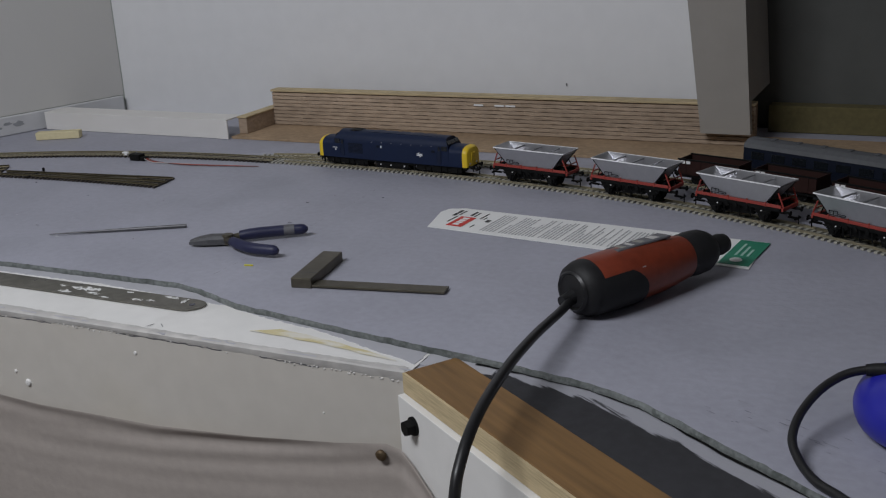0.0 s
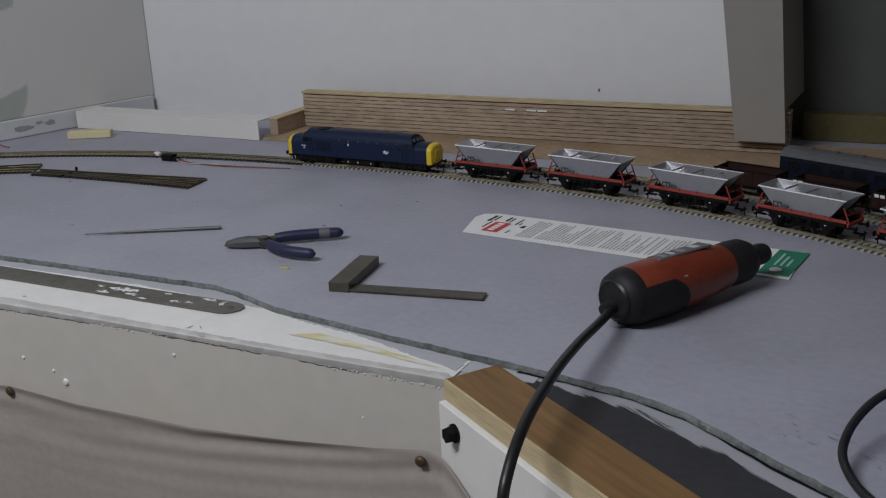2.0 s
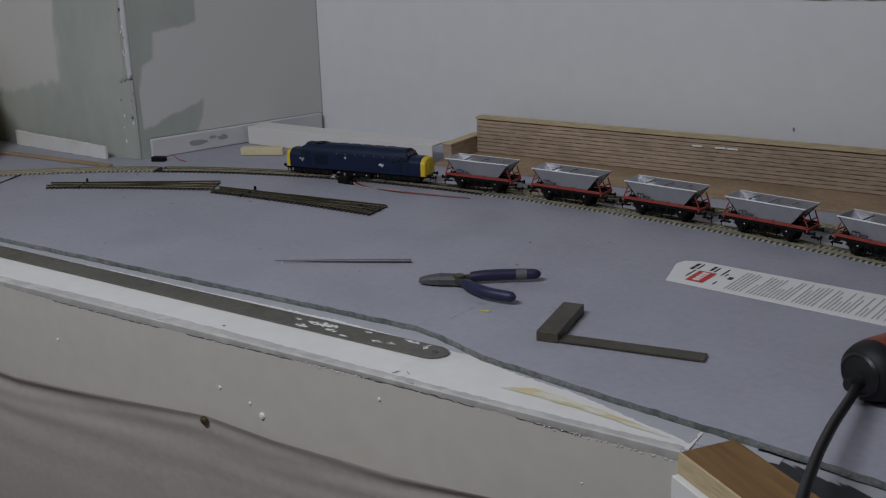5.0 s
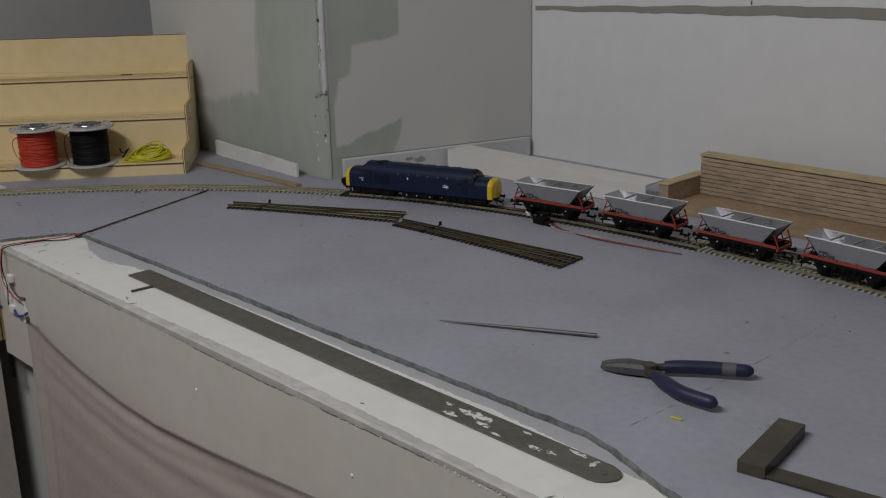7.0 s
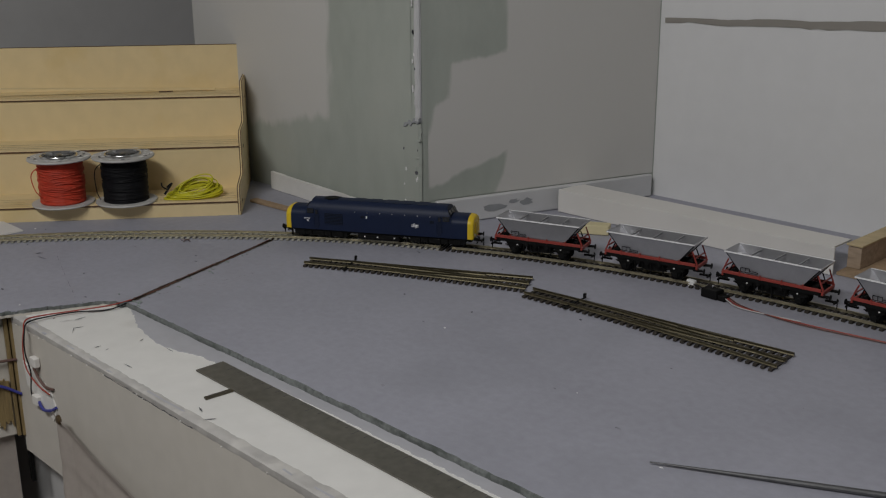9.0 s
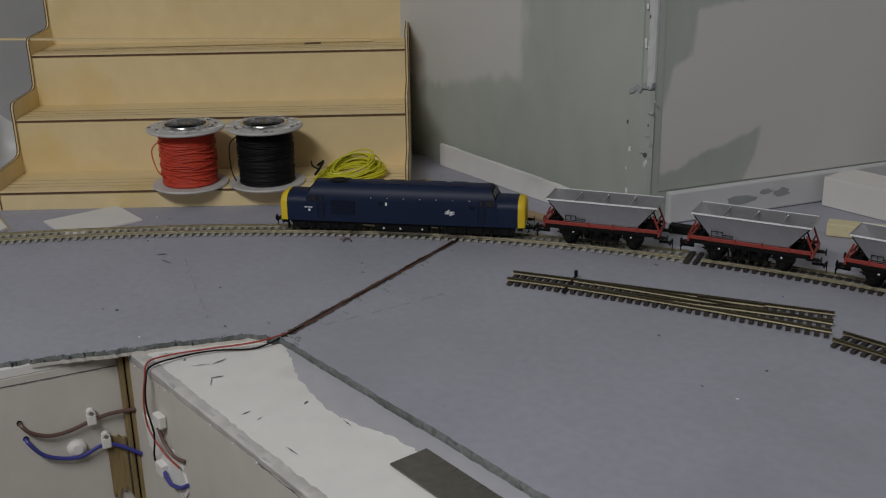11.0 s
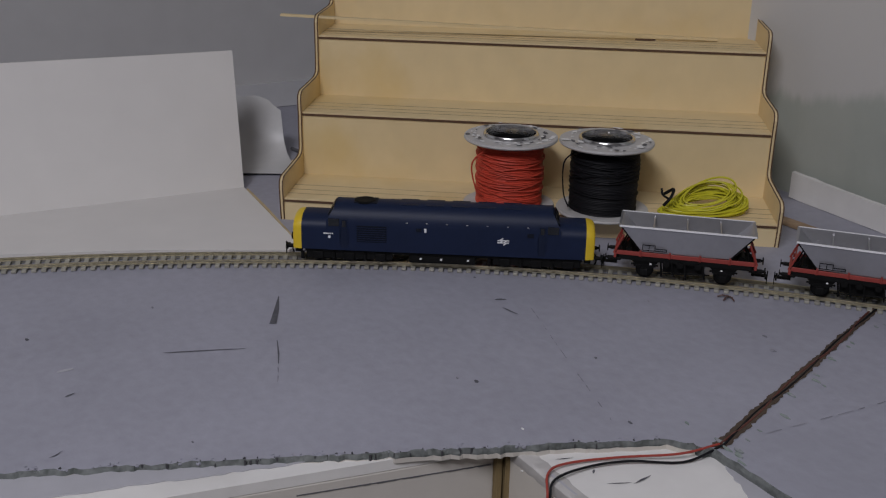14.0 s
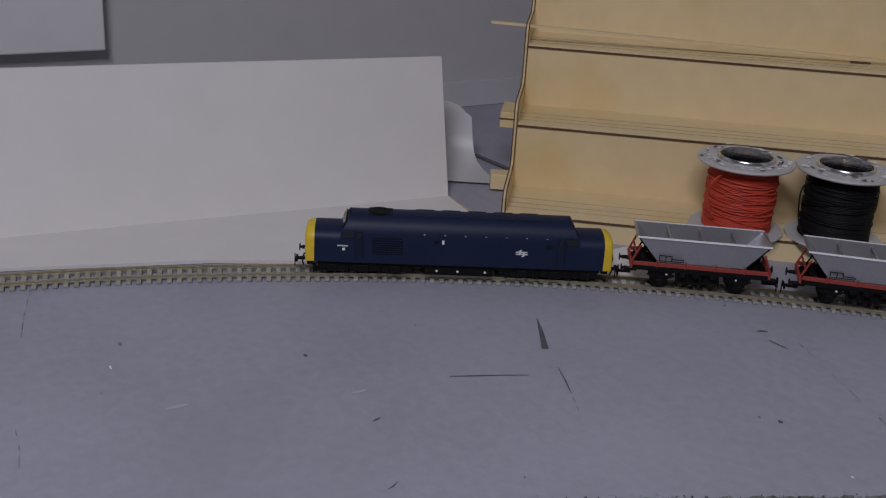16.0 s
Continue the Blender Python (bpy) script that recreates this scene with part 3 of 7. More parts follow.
# plywood corner plate with its bolt
plate_turn = pose(-0.219, 0.845, 0, 0, 0, -34.8)
plate = thing("corner_plate", plate_turn, "brown plywood corner plate with white front and black bolt", "bracket")
part("top_board", box(0, 0.70, 0.002, 0.050, -0.022, -0.0040, 0.0008), M_PLYBROWN, plate, "brown varnished plywood top")
part("board_edge", box(0, 0.70, -0.0005, 0.0018, -0.0215, -0.0045), M_PLYEDGE, plate, "raw pale plywood edge")
part("front_board", box(0, 0.70, -0.006, 0.010, -0.12, -0.0222, 0.0006), M_WHITEWOOD, plate, "white painted front board")
bolt = bmesh.new()
rod((0.026, -0.006, -0.039), (0.026, -0.008, -0.039), 0.0078, seg=20, bm=bolt)
rod((0.026, -0.008, -0.039), (0.026, -0.015, -0.039), 0.0072, 0.0064, seg=6, bm=bolt)
part("bolt", bolt, M_BLACK, plate, "black hexagon bolt head")
solid("charcoal_panel", prism([(-0.214, 0.880), (-0.10, 0.900), (-0.02, 0.87), (0.10, 0.79), (0.66, 0.41), (0.45, 0.38), (0.35, 0.50), (0.03, 0.732), (-0.17, 0.872)], -0.02, -0.0060), M_CHARCOAL,
      "charcoal painted timber between plate and board", kind="structure")
slab("rail_filler", -0.2149, -0.1885, 0.8490, 0.8900, -0.030, -0.0066, M_GREYPAINT, "grey filled joint between the rail and the corner plate")
solid("paint_lap", prism(ragged_outline([(-0.2145, 0.866), (-0.185, 0.865), (-0.15, 0.866), (-0.15, 0.900), (-0.2145, 0.905)], 0.0008), -0.0062, -0.0050), M_GREYPAINT, "grey paint lapping over the joint of the rails", kind="structure")
# grey paint brushed over the charcoal timber, held along the plate
inner = [plate_turn.inverted() @ Vector((x, y, 0)) for x, y in ((-0.19, 0.870), (-0.13, 0.868), (-0.06, 0.848), (0.02, 0.801), (0.10, 0.750), (0.25, 0.648), (0.66, 0.370))]
wall_coat("grey_smear", [(p.x, p.y) for p in inner] + [(0.95, 0.30), (-0.05, 0.30)], plate_turn @ pose(0, 0, -0.0063, -90, 0, 0), "grey paint smeared in dry streaks over the charcoal timber", 0.012, 0.74, 0.050, 0.140, 0.014, M_SMEAR)

# ---- track ----
def track(line, s0, s1, mat, name, label, pieces=0, piece_from=0.0, z=0.0, pitch=0.0076):
    """Rails and sleepers along a line; the first sleepers past piece_from are pieces of their own, the rest joined."""
    t = thing(name, pose(0, 0, 0), label, "track")
    bed = bmesh.new()
    for side in (-1, 1):
        rings = []
        for s in np.arange(s0, s1, 0.02):
            p, d = on_line(line, s, side * 0.0086)
            nrm = np.array((d[1], -d[0]))
            prof = ((-0.0012, 0.0022), (0.0012, 0.0022), (0.0011, 0.0026), (0.0004, 0.003), (0.0004, 0.0041), (0.0008, 0.0046), (0.0008, 0.0051), (-0.0008, 0.0051), (-0.0008, 0.0046),
                    (-0.0004, 0.0041), (-0.0004, 0.003), (-0.0011, 0.0026))
            rings.append([(p[0] + nrm[0] * u, p[1] + nrm[1] * u, z + h) for u, h in prof])
        part("rail", loft(rings), M_RAIL, t)
    verts, faces = [], []
    count = 0
    shared = mesh_of("sleeper", box(-0.0019, 0.0019, -0.0152, 0.0152, 0.0, 0.0022, 0.0004), mat)
    corners = [(x, y, h) for x in (-0.0019, 0.0019) for y in (-0.0152, 0.0152) for h in (0, 0.0022)]
    for s in np.arange(s0 + 0.002, s1, pitch):
        p, d = on_line(line, s)
        turn = math.degrees(math.atan2(d[1], d[0]))
        m = pose(p[0], p[1], z + 0.0003, 0, 0, turn)
        if s >= piece_from and count < pieces:
            ob = new("sleeper", shared)
            ob.parent, ob.matrix_basis = t, m
            count += 1
        else:
            k = len(verts)
            verts += [tuple(m @ Vector(c)) for c in corners]
            faces += [tuple(k + i for i in f) for f in ((0, 1, 3, 2), (4, 6, 7, 5), (0, 4, 5, 1), (2, 3, 7, 6), (1, 5, 7, 3), (0, 2, 6, 4))]
    if verts:
        me = bpy.data.meshes.new("sleeper_run")
        me.from_pydata(verts, [], faces)
        me.materials.append(mat)
        ob = new("sleeper_run", me)
        ob.parent = t
        tagged(ob, kind="stuff")
    for side in (-1, 1):
        rows = [on_line(line, s, side * 0.0073)[0] for s in np.arange(s0, s1, 0.02)]
        part("web", strip([tuple(r) for r in rows], 0.002, z + 0.0012), mat, t)
    return t


S_DARK0, S_DARK1 = 1.76, 2.335
track(MAIN, 0.0, S_DARK0, M_SLEEPER, "main_track", "model railway track with pale sleepers laid on grey board")
track(MAIN, S_DARK0, S_DARK1, M_SLEEPERDARK, "turnout_track", "dark sleepered model track through the turnouts")
track(MAIN, S_DARK1, len(MAIN) * STEP - 0.01, M_SLEEPER, "curved_track", "pale sleepered model track curving round the corner", pieces=190, piece_from=2.34)
SECOND = even([on_line(MAIN, s, 0.092 if s < 1.10 else 0.092 * (1 - ((s - 1.10) / 0.72) ** 1.6) + 0.010 * ((s - 1.10) / 0.72))[0] for s in np.arange(0, 1.82, STEP)])
THIRD = even([on_line(MAIN, s, 0.150 + 0.03 * max(0, 0.9 - s))[0] for s in np.arange(0, 1.20, STEP)])
track(SECOND, 0.0, len(SECOND) * STEP - 0.02, M_SLEEPER, "second_track", "pale sleepered siding track beside the main line")
track(THIRD, 0.0, len(THIRD) * STEP - 0.02, M_SLEEPER, "third_track", "pale sleepered siding with parked stock")


# ---- rolling stock; x is forward, z = 0 at the rail head ----
def section(half, waist, shoulder, top, low):
    """A coach-like cross section as (y, z), symmetric."""
    arc = [(half * math.cos(a) ** 0.75, waist + (top - waist) * math.sin(a)) for a in (k * math.pi / 18 for k in range(1, 9))]
    right = [(half, low), (half * 1.01, low + 0.45 * (waist - low)), (half, waist), *arc]
    return [(-y, z) for y, z in right] + [(0, top)] + right[::-1]


def ring_at(x, sec):
    return [(x, y, z) for y, z in sec]


def wheelset(x, r, parent, gauge=0.0083):
    """A wheelset with its axle across the vehicle, turning about y."""
    bm = bmesh.new()
    for side in (-1, 1):
        y = side * gauge
        rod((0, y - 0.0013, 0), (0, y + 0.0013, 0), r, seg=22, bm=bm)
        rod((0, y - side * 0.0013, 0), (0, y - side * 0.0019, 0), r + 0.0009, seg=22, bm=bm)
        for k in range(4):
            a = k * math.pi / 2
            box(r * 0.35, r * 0.7, y + side * 0.0013 - 0.0003, y + side * 0.0013 + 0.0004, -0.0009, 0.0009, bm=bm, m=Matrix.Rotation(a, 4, "Y"))
    rod((0, -gauge, 0), (0, gauge, 0), 0.0012, seg=8, bm=bm)
    return part("wheelset", bm, M_BLACK, parent, "black model railway wheels", m=pose(x, 0, r))


def buffers(x, direction, parent, z=0.0135):
    for y in (-0.0115, 0.0115):
        bm = rod((x, y, z), (x + direction * 0.0045, y, z), 0.0016, seg=12)
        rod((x + direction * 0.0045, y, z), (x + direction * 0.0060, y, z), 0.0011, seg=12, bm=bm)
        rod((x + direction * 0.0060, y, z), (x + direction * 0.0067, y, z), 0.0030, seg=16, bm=bm)
        part("buffer", bm, M_BLACK, parent)


def coupling(x, direction, parent):
    bm = box(min(x, x + direction * 0.012), max(x, x + direction * 0.012), -0.0012, 0.0012, 0.0065, 0.0085)
    box(x + direction * 0.010, x + direction * 0.0115, -0.006, 0.006, 0.0065, 0.0085, bm=bm)
    box(x + direction * 0.0118, x + direction * 0.0125, -0.0008, 0.0008, 0.0010, 0.0115, bm=bm)
    part("coupling", bm, M_BLACK, parent, "black tension lock coupling")


def locomotive():
    loco = thing("diesel_locomotive", pose(0, 0, 0), "rail blue model diesel locomotive with yellow ends pulling hoppers", "locomotive")
    half, low = 0.0177, 0.0125
    main = section(half, 0.034, 0.0425, 0.0510, low)
    nose = section(half * 0.985, 0.030, 0.0365, 0.0405, low)
    e, n0 = 0.1165, 0.0905
    bm = loft([ring_at(-n0, main), ring_at(-n0 + 0.006, main), ring_at(n0 - 0.006, main), ring_at(n0, main)])
    for v in bm.verts:
        if abs(v.co.x) > n0 - 0.003 and v.co.z > 0.0375:
            v.co.x -= math.copysign((v.co.z - 0.0375) * 0.55, v.co.x)
    part("body", bm, M_BLUE, loco, "rail blue body side and roof", smooth=True)
    for d in (1, -1):
        tail = [ring_at(d * (n0 - 0.001), nose), ring_at(d * (e - 0.0065), nose)]
        part("nose", loft(tail), M_BLUE, loco, "blue nose", smooth=True)
        ends = []
        for k in range(6):
            a = k / 5 * math.pi / 2
            shrink = 1 - 0.14 * (1 - math.cos(a))
            ends.append([(d * (e - 0.0065 + 0.0068 * math.sin(a)), y * (1 - 0.10 * (1 - math.cos(a))), low + (z - low) * shrink) for y, z in nose])
        part("nose_end", loft(ends), M_YELLOW, loco, "warning yellow nose end", smooth=True)
        bm = box(d * (e + 0.0006) - 0.0006, d * (e + 0.0006) + 0.0006, -0.0052, -0.0004, 0.017, 0.031, 0.0003)
        box(d * (e + 0.0006) - 0.0006, d * (e + 0.0006) + 0.0006, 0.0004, 0.0052, 0.017, 0.031, 0.0003, bm=bm)
        part("nose_door", bm, M_YELLOW, loco)
        for y in (-0.0085, 0.0085):
            part("marker_light", rod((d * (e - 0.001), y, 0.0165), (d * (e + 0.0008), y, 0.0165), 0.0013, seg=12), M_WHITEMARK, loco)
        # windscreens on the sloping cab front
        for y0, y1 in ((-0.0145, -0.0055), (-0.0045, 0.0045), (0.0055, 0.0145)):
            tilt = Matrix.Translation((d * (n0 - 0.0028), 0, 0.0442)) @ Matrix.Rotation(d * math.atan(-0.55), 4, "Y")
            part("windscreen", box(-0.0004, 0.0008, y0, y1, -0.0028, 0.0026, 0.0004, m=tilt), M_GLASS, loco)
        part("buffer_beam", box(d * (e - 0.004) - 0.002, d * (e - 0.004) + 0.003, -0.0150, 0.0150, 0.0085, 0.0135, 0.0005), M_BLACK, loco)
        buffers(d * e, d, loco, 0.0125)
        coupling(d * (e - 0.003), d, loco)
        for y in (-0.006, 0.005):
            part("brake_hose", tube(spline([(d * e, y, 0.011), (d * (e + 0.003), y, 0.008), (d * (e + 0.002), y, 0.004)], 4), 0.0006, 6), M_BLACK, loco)
    for side in (-1, 1):
        y = side * (half + 0.0001)

        def plate_on(x0, x1, z0, z1, mat, name, depth=0.0005, label=""):
            part(name, box(x0, x1, y - 0.0004, y + depth, z0, z1, 0.00015) if side > 0 else box(x0, x1, y - depth, y + 0.0004, z0, z1, 0.00015), mat, loco, label)
        for d in (1, -1):
            plate_on(d * 0.0845 - 0.0042, d * 0.0845 + 0.0042, 0.0335, 0.0398, M_GLASS, "cab_window")
            plate_on(d * 0.0765 - 0.0024, d * 0.0765 + 0.0024, 0.0145, 0.0395, M_ROOFBLUE, "cab_door", 0.0003)
            plate_on(d * 0.0765 - 0.0014, d * 0.0765 + 0.0014, 0.0330, 0.0385, M_GLASS, "door_window", 0.0005)
            for h in (-0.0032, 0.0032):
                part("handrail", rod((d * 0.0765 + h, y + side * 0.0010, 0.0185), (d * 0.0765 + h, y + side * 0.0010, 0.0315), 0.00025, seg=6), M_ROOFBLUE, loco)
        # number bars and depot mark by the leading cab
        for k in range(5):
            plate_on(0.0850 + k * 0.0016, 0.0862 + k * 0.0016, 0.0262, 0.0274, M_WHITEMARK, "number_bar", 0.0002)
        plate_on(0.0880 - 0.0010, 0.0880 + 0.0010, 0.0228, 0.0250, M_WHITEMARK, "depot_mark", 0.0002)
        # grille near the leading cab, framed in slats
        plate_on(0.0435, 0.0665, 0.0205, 0.0345, M_GRILLE, "grille")
        for k in range(7):
            part("grille_slat", box(0.0440, 0.0660, y - side * 0.0002, y + side * 0.0008, 0.0213 + k * 0.0019, 0.0219 + k * 0.0019), M_BLUE, loco)
        plate_on(0.0165, 0.0205, 0.0312, 0.0340, M_GRILLE, "side_window")
        plate_on(0.0125, 0.0142, 0.0308, 0.0342, M_WHITEMARK, "white_panel", 0.0003)
        plate_on(-0.0700, -0.0650, 0.0300, 0.0335, M_GRILLE, "side_window")
        # white double arrow shape
        for z0 in (0.0243, 0.0262):
            plate_on(-0.0512, -0.0422, z0, z0 + 0.0009, M_WHITEMARK, "emblem_bar", 0.00025)
        for x0, z0 in ((-0.0482, 0.0238), (-0.0452, 0.0257), (-0.0482, 0.0257), (-0.0452, 0.0276)):
            tilt = Matrix.Translation((x0, y + side * 0.00005, z0)) @ Matrix.Rotation(radians(side * 40), 4, "Y")
            part("emblem_bar", box(-0.0017, 0.0017, -0.0002, 0.0002, -0.00045, 0.00045, m=tilt), M_WHITEMARK, loco)
        for k in range(7):
            plate_on(-0.066 + k * 0.0155, -0.0645 + k * 0.0155, 0.0382, 0.0388, M_STEEL, "rain_strip_stay", 0.0004)
        part("gutter", box(-0.072, 0.072, y - side * 0.0016 - 0.0004, y - side * 0.0016 + 0.0004, 0.0398, 0.0404), M_ROOFBLUE, loco)
    # roof fittings
    part("exhaust_panel", box(0.052, 0.070, -0.007, 0.007, 0.0500, 0.0511, 0.0004), M_GRILLE, loco)
    part("roof_fan", lathe([(0.0001, 0.0500), (0.0085, 0.0500), (0.0085, 0.0513), (0.0070, 0.0516), (0.0001, 0.0513)], 24, m=Matrix.Translation((0.062, 0, 0))), M_BLACK, loco)
    for k in range(5):
        part("roof_hatch", box(-0.060 + k * 0.02, -0.046 + k * 0.02, -0.008, 0.008, 0.0500, 0.0507, 0.0003), M_ROOFBLUE, loco)
    # underframe, tanks and bogies
    part("underframe", box(-0.108, 0.108, -0.0150, 0.0150, 0.0095, 0.0128), M_BLACK, loco)
    bm = box(-0.026, 0.026, -0.0145, 0.0145, 0.0022, 0.0100, 0.0015)
    part("fuel_tank", bm, M_BLACK, loco)
    for side in (-1, 1):
        for x in (-0.020, 0.001, 0.017):
            part("tank_cap", rod((x, side * 0.0140, 0.0065), (x, side * 0.0152, 0.0065), 0.0009, seg=10), M_WHITEMARK, loco)
    sets = []
    for d in (1, -1):
        bm = box(d * 0.073 - 0.034, d * 0.073 + 0.034, -0.0145, -0.0115, 0.0035, 0.0100, 0.0008)
        box(d * 0.073 - 0.034, d * 0.073 + 0.034, 0.0115, 0.0145, 0.0035, 0.0100, 0.0008, bm=bm)
        box(d * 0.073 - 0.006, d * 0.073 + 0.006, -0.0115, 0.0115, 0.0060, 0.0100, bm=bm)
        for k in (-1, 0, 1):
            for side in (-1, 1):
                box(d * 0.073 + k * 0.0245 - 0.0042, d * 0.073 + k * 0.0245 + 0.0042, side * 0.0152 - 0.0008, side * 0.0152 + 0.0008, 0.0035, 0.0098, 0.0006, bm=bm)
                rod((d * 0.073 + k * 0.0245 + 0.0122, side * 0.0150, 0.003), (d * 0.073 + k * 0.0245 + 0.0122, side * 0.0150, 0.0095), 0.0014, seg=8, bm=bm)
        part("bogie", bm, M_BLACK, loco, "black bogie frame")
        for k in (-1, 0, 1):
            sets.append(wheelset(d * 0.073 + k * 0.0245, 0.0072, loco))
    return loco, sets


def hopper_wagon():
    w = thing("hopper_wagon", pose(0, 0, 0), "silver model coal hopper wagon with red cradle and black underframe", "wagon", "coal hopper train")
    L, W, top, bot = 0.0515, 0.0182, 0.0445, 0.0235
    # open hopper: outer skin, thin rim, inner skin down to the floor
    bm = bmesh.new()

    def quad(x, y, z):
        return [bm.verts.new(p) for p in ((-x, -y, z), (x, -y, z), (x, y, z), (-x, y, z))]
    loops = [quad(0.0335, 0.0150, bot), quad(L - 0.0012, W - 0.0008, top - 0.0010), quad(L, W, top - 0.0010), quad(L, W, top), quad(L - 0.0012, W - 0.0010, top),
             quad(0.0315, 0.0138, bot + 0.002), quad(0.006, 0.006, 0.0135)]
    for a, b in zip(loops, loops[1:]):
        for i in range(4):
            bm.faces.new((a[i], a[(i + 1) % 4], b[(i + 1) % 4], b[i]))
    bm.faces.new(loops[-1])
    bm.faces.new(loops[0][::-1])
    part("hopper", bm, M_SILVER, w, "silver painted open hopper")
    for x in (-0.0255, 0.0, 0.0255):
        part("cross_brace", box(x - 0.0005, x + 0.0005, -W + 0.0015, W - 0.0015, top - 0.0030, top - 0.0014), M_SILVER, w)
    for d in (-1, 1):
        part("end_rim", box(d * (L + 0.0002) - 0.0005, d * (L + 0.0002) + 0.0005, -W, W, top - 0.0010, top + 0.0003), M_SILVER, w)
        for y in (-1, 1):
            # dark corner rib down the slope sheet and the red stanchion that carries it
            part("corner_rib", rod((d * (L - 0.0016), y * (W - 0.0012), top - 0.0016), (d * 0.0345, y * 0.0150, bot + 0.0006), 0.00065, seg=6), M_BLACK, w)
            part("end_stanchion", rod((d * 0.0545, y * 0.0142, 0.0200), (d * 0.0478, y * 0.0150, 0.0360), 0.0009, seg=6), M_RED, w, "red end stanchion")
            part("buffer_shank", rod((d * 0.0490, y * 0.0115, 0.0150), (d * 0.0545, y * 0.0115, 0.0150), 0.0020, seg=8), M_BLACK, w)
        part("end_rail", box(d * 0.0505 - 0.0006, d * 0.0505 + 0.0006, -0.0142, 0.0142, 0.0272, 0.0284), M_RED, w)
        part("headstock", box(d * 0.0535 - 0.0010, d * 0.0535 + 0.0010, -0.0158, 0.0158, 0.0165, 0.0205, 0.0004), M_RED, w, "red headstock")
        part("end_deck", box(min(d * 0.036, d * 0.0525), max(d * 0.036, d * 0.0525), -0.0150, 0.0150, 0.0180, 0.0188), M_BLACK, w)
        part("brake_cylinder", rod((d * 0.0430, -0.0090, 0.0215), (d * 0.0430, 0.0090, 0.0215), 0.0026, seg=10), M_BLACK, w)
        buffers(d * 0.0545, d, w, 0.0150)
        coupling(d * 0.0520, d, w)
        for y in (-0.0075, 0.0075):
            part("slope_strut", rod((d * 0.0500, y, 0.0188), (d * 0.0440, y, 0.0330), 0.0007, seg=6), M_BLACK, w)
    for side in (-1, 1):
        part("side_rim", box(-L, L, side * (W + 0.0002) - 0.0005, side * (W + 0.0002) + 0.0005, top - 0.0009, top + 0.0004), M_RIM, w, "worn rim with its highlight put in as pale colour")
        part("sole_bar", box(-0.0525, 0.0525, side * 0.0158 - 0.0006, side * 0.0158 + 0.0006, 0.0198, 0.0232, 0.0003), M_RED, w, "red cradle side beam")
        for x in (-0.0340, -0.0115, 0.0115, 0.0340):
            part("cradle_rib", rod((x, side * 0.0160, 0.0196), (x, side * 0.0166, 0.0246), 0.0009, seg=6), M_RED, w)
        part("lower_bar", box(-0.0505, 0.0505, side * 0.0150 - 0.0008, side * 0.0150 + 0.0008, 0.0158, 0.0196), M_BLACK, w)
        for x in (-0.0105, 0.0030, 0.0135):
            part("door_gear", rod((x, side * 0.0148, 0.0150), (x, side * 0.0166, 0.0150), 0.0026, seg=10), M_BLACK, w)
        # data frame
        bm = bmesh.new()
        y = side * 0.0172
        for x0, x1, z0, z1 in ((0.0230, 0.0330, 0.0295, 0.0300), (0.0230, 0.0330, 0.0252, 0.0257), (0.0230, 0.0235, 0.0252, 0.0300), (0.0325, 0.0330, 0.0252, 0.0300), (0.0275, 0.0280, 0.0252, 0.0300),
                               (0.0140, 0.0230, 0.0270, 0.0275), (0.0140, 0.0230, 0.0252, 0.0257), (0.0140, 0.0145, 0.0252, 0.0275)):
            box(x0, x1, y - 0.0003, y + 0.0003, z0, z1, bm=bm)
        part("data_frame", bm, M_BLACK, w)
        for x in (-0.0300, 0.0300):
            # tapered axle guard, spring and box
            bm = bmesh.new()
            y0, y1 = side * 0.0136 - 0.0008, side * 0.0136 + 0.0008
            loft([[(x - 0.0110, y0, 0.0160), (x + 0.0110, y0, 0.0160), (x + 0.0110, y1, 0.0160), (x - 0.0110, y1, 0.0160)],
                  [(x - 0.0080, y0, 0.0125), (x + 0.0080, y0, 0.0125), (x + 0.0080, y1, 0.0125), (x - 0.0080, y1, 0.0125)],
                  [(x - 0.0030, y0, 0.0035), (x + 0.0030, y0, 0.0035), (x + 0.0030, y1, 0.0035), (x - 0.0030, y1, 0.0035)]], bm)
            guard = part("axle_guard", bm, M_BLACK, w)
            part("axle_box", box(x - 0.0030, x + 0.0030, side * 0.0152 - 0.0012, side * 0.0152 + 0.0012, 0.0038, 0.0098, 0.0008), M_BLACK, guard)
            bm = bmesh.new()
            for k, n in enumerate((0.0060, 0.0085, 0.0105)):
                box(x - n, x + n, side * 0.0150 - 0.0009, side * 0.0150 + 0.0009, 0.0100 + k * 0.0011, 0.0109 + k * 0.0011, bm=bm)
            part("leaf_spring", bm, M_BLACK, guard)
        for x, n in ((-0.0160, 0.0050), (-0.0020, 0.0030), (0.0080, 0.0055), (0.0165, 0.0040)):
            part("brake_lever", rod((x, side * 0.0145, n), (x + 0.0015, side * 0.0145, 0.0160), 0.0008, seg=6), M_BLACK, w)
        part("brake_rod", rod((-0.0200, side * 0.0140, 0.0085), (0.0200, side * 0.0140, 0.0062), 0.0006, seg=6), M_BLACK, w)
        for x in (0.0255, -0.0285):
            part("white_spot", rod((x, side * 0.0152, 0.0135), (x, side * 0.0158, 0.0135), 0.0009, seg=8), M_WHITEMARK, w)
    part("discharge_box", box(-0.016, 0.016, -0.0100, 0.0100, 0.0060, 0.0150, 0.0008), M_BLACK, w)
    sets = [wheelset(x, 0.0062, w) for x in (-0.0300, 0.0300)]
    return w, sets


RAIL_Z = 0.0054
loco, loco_sets = locomotive()
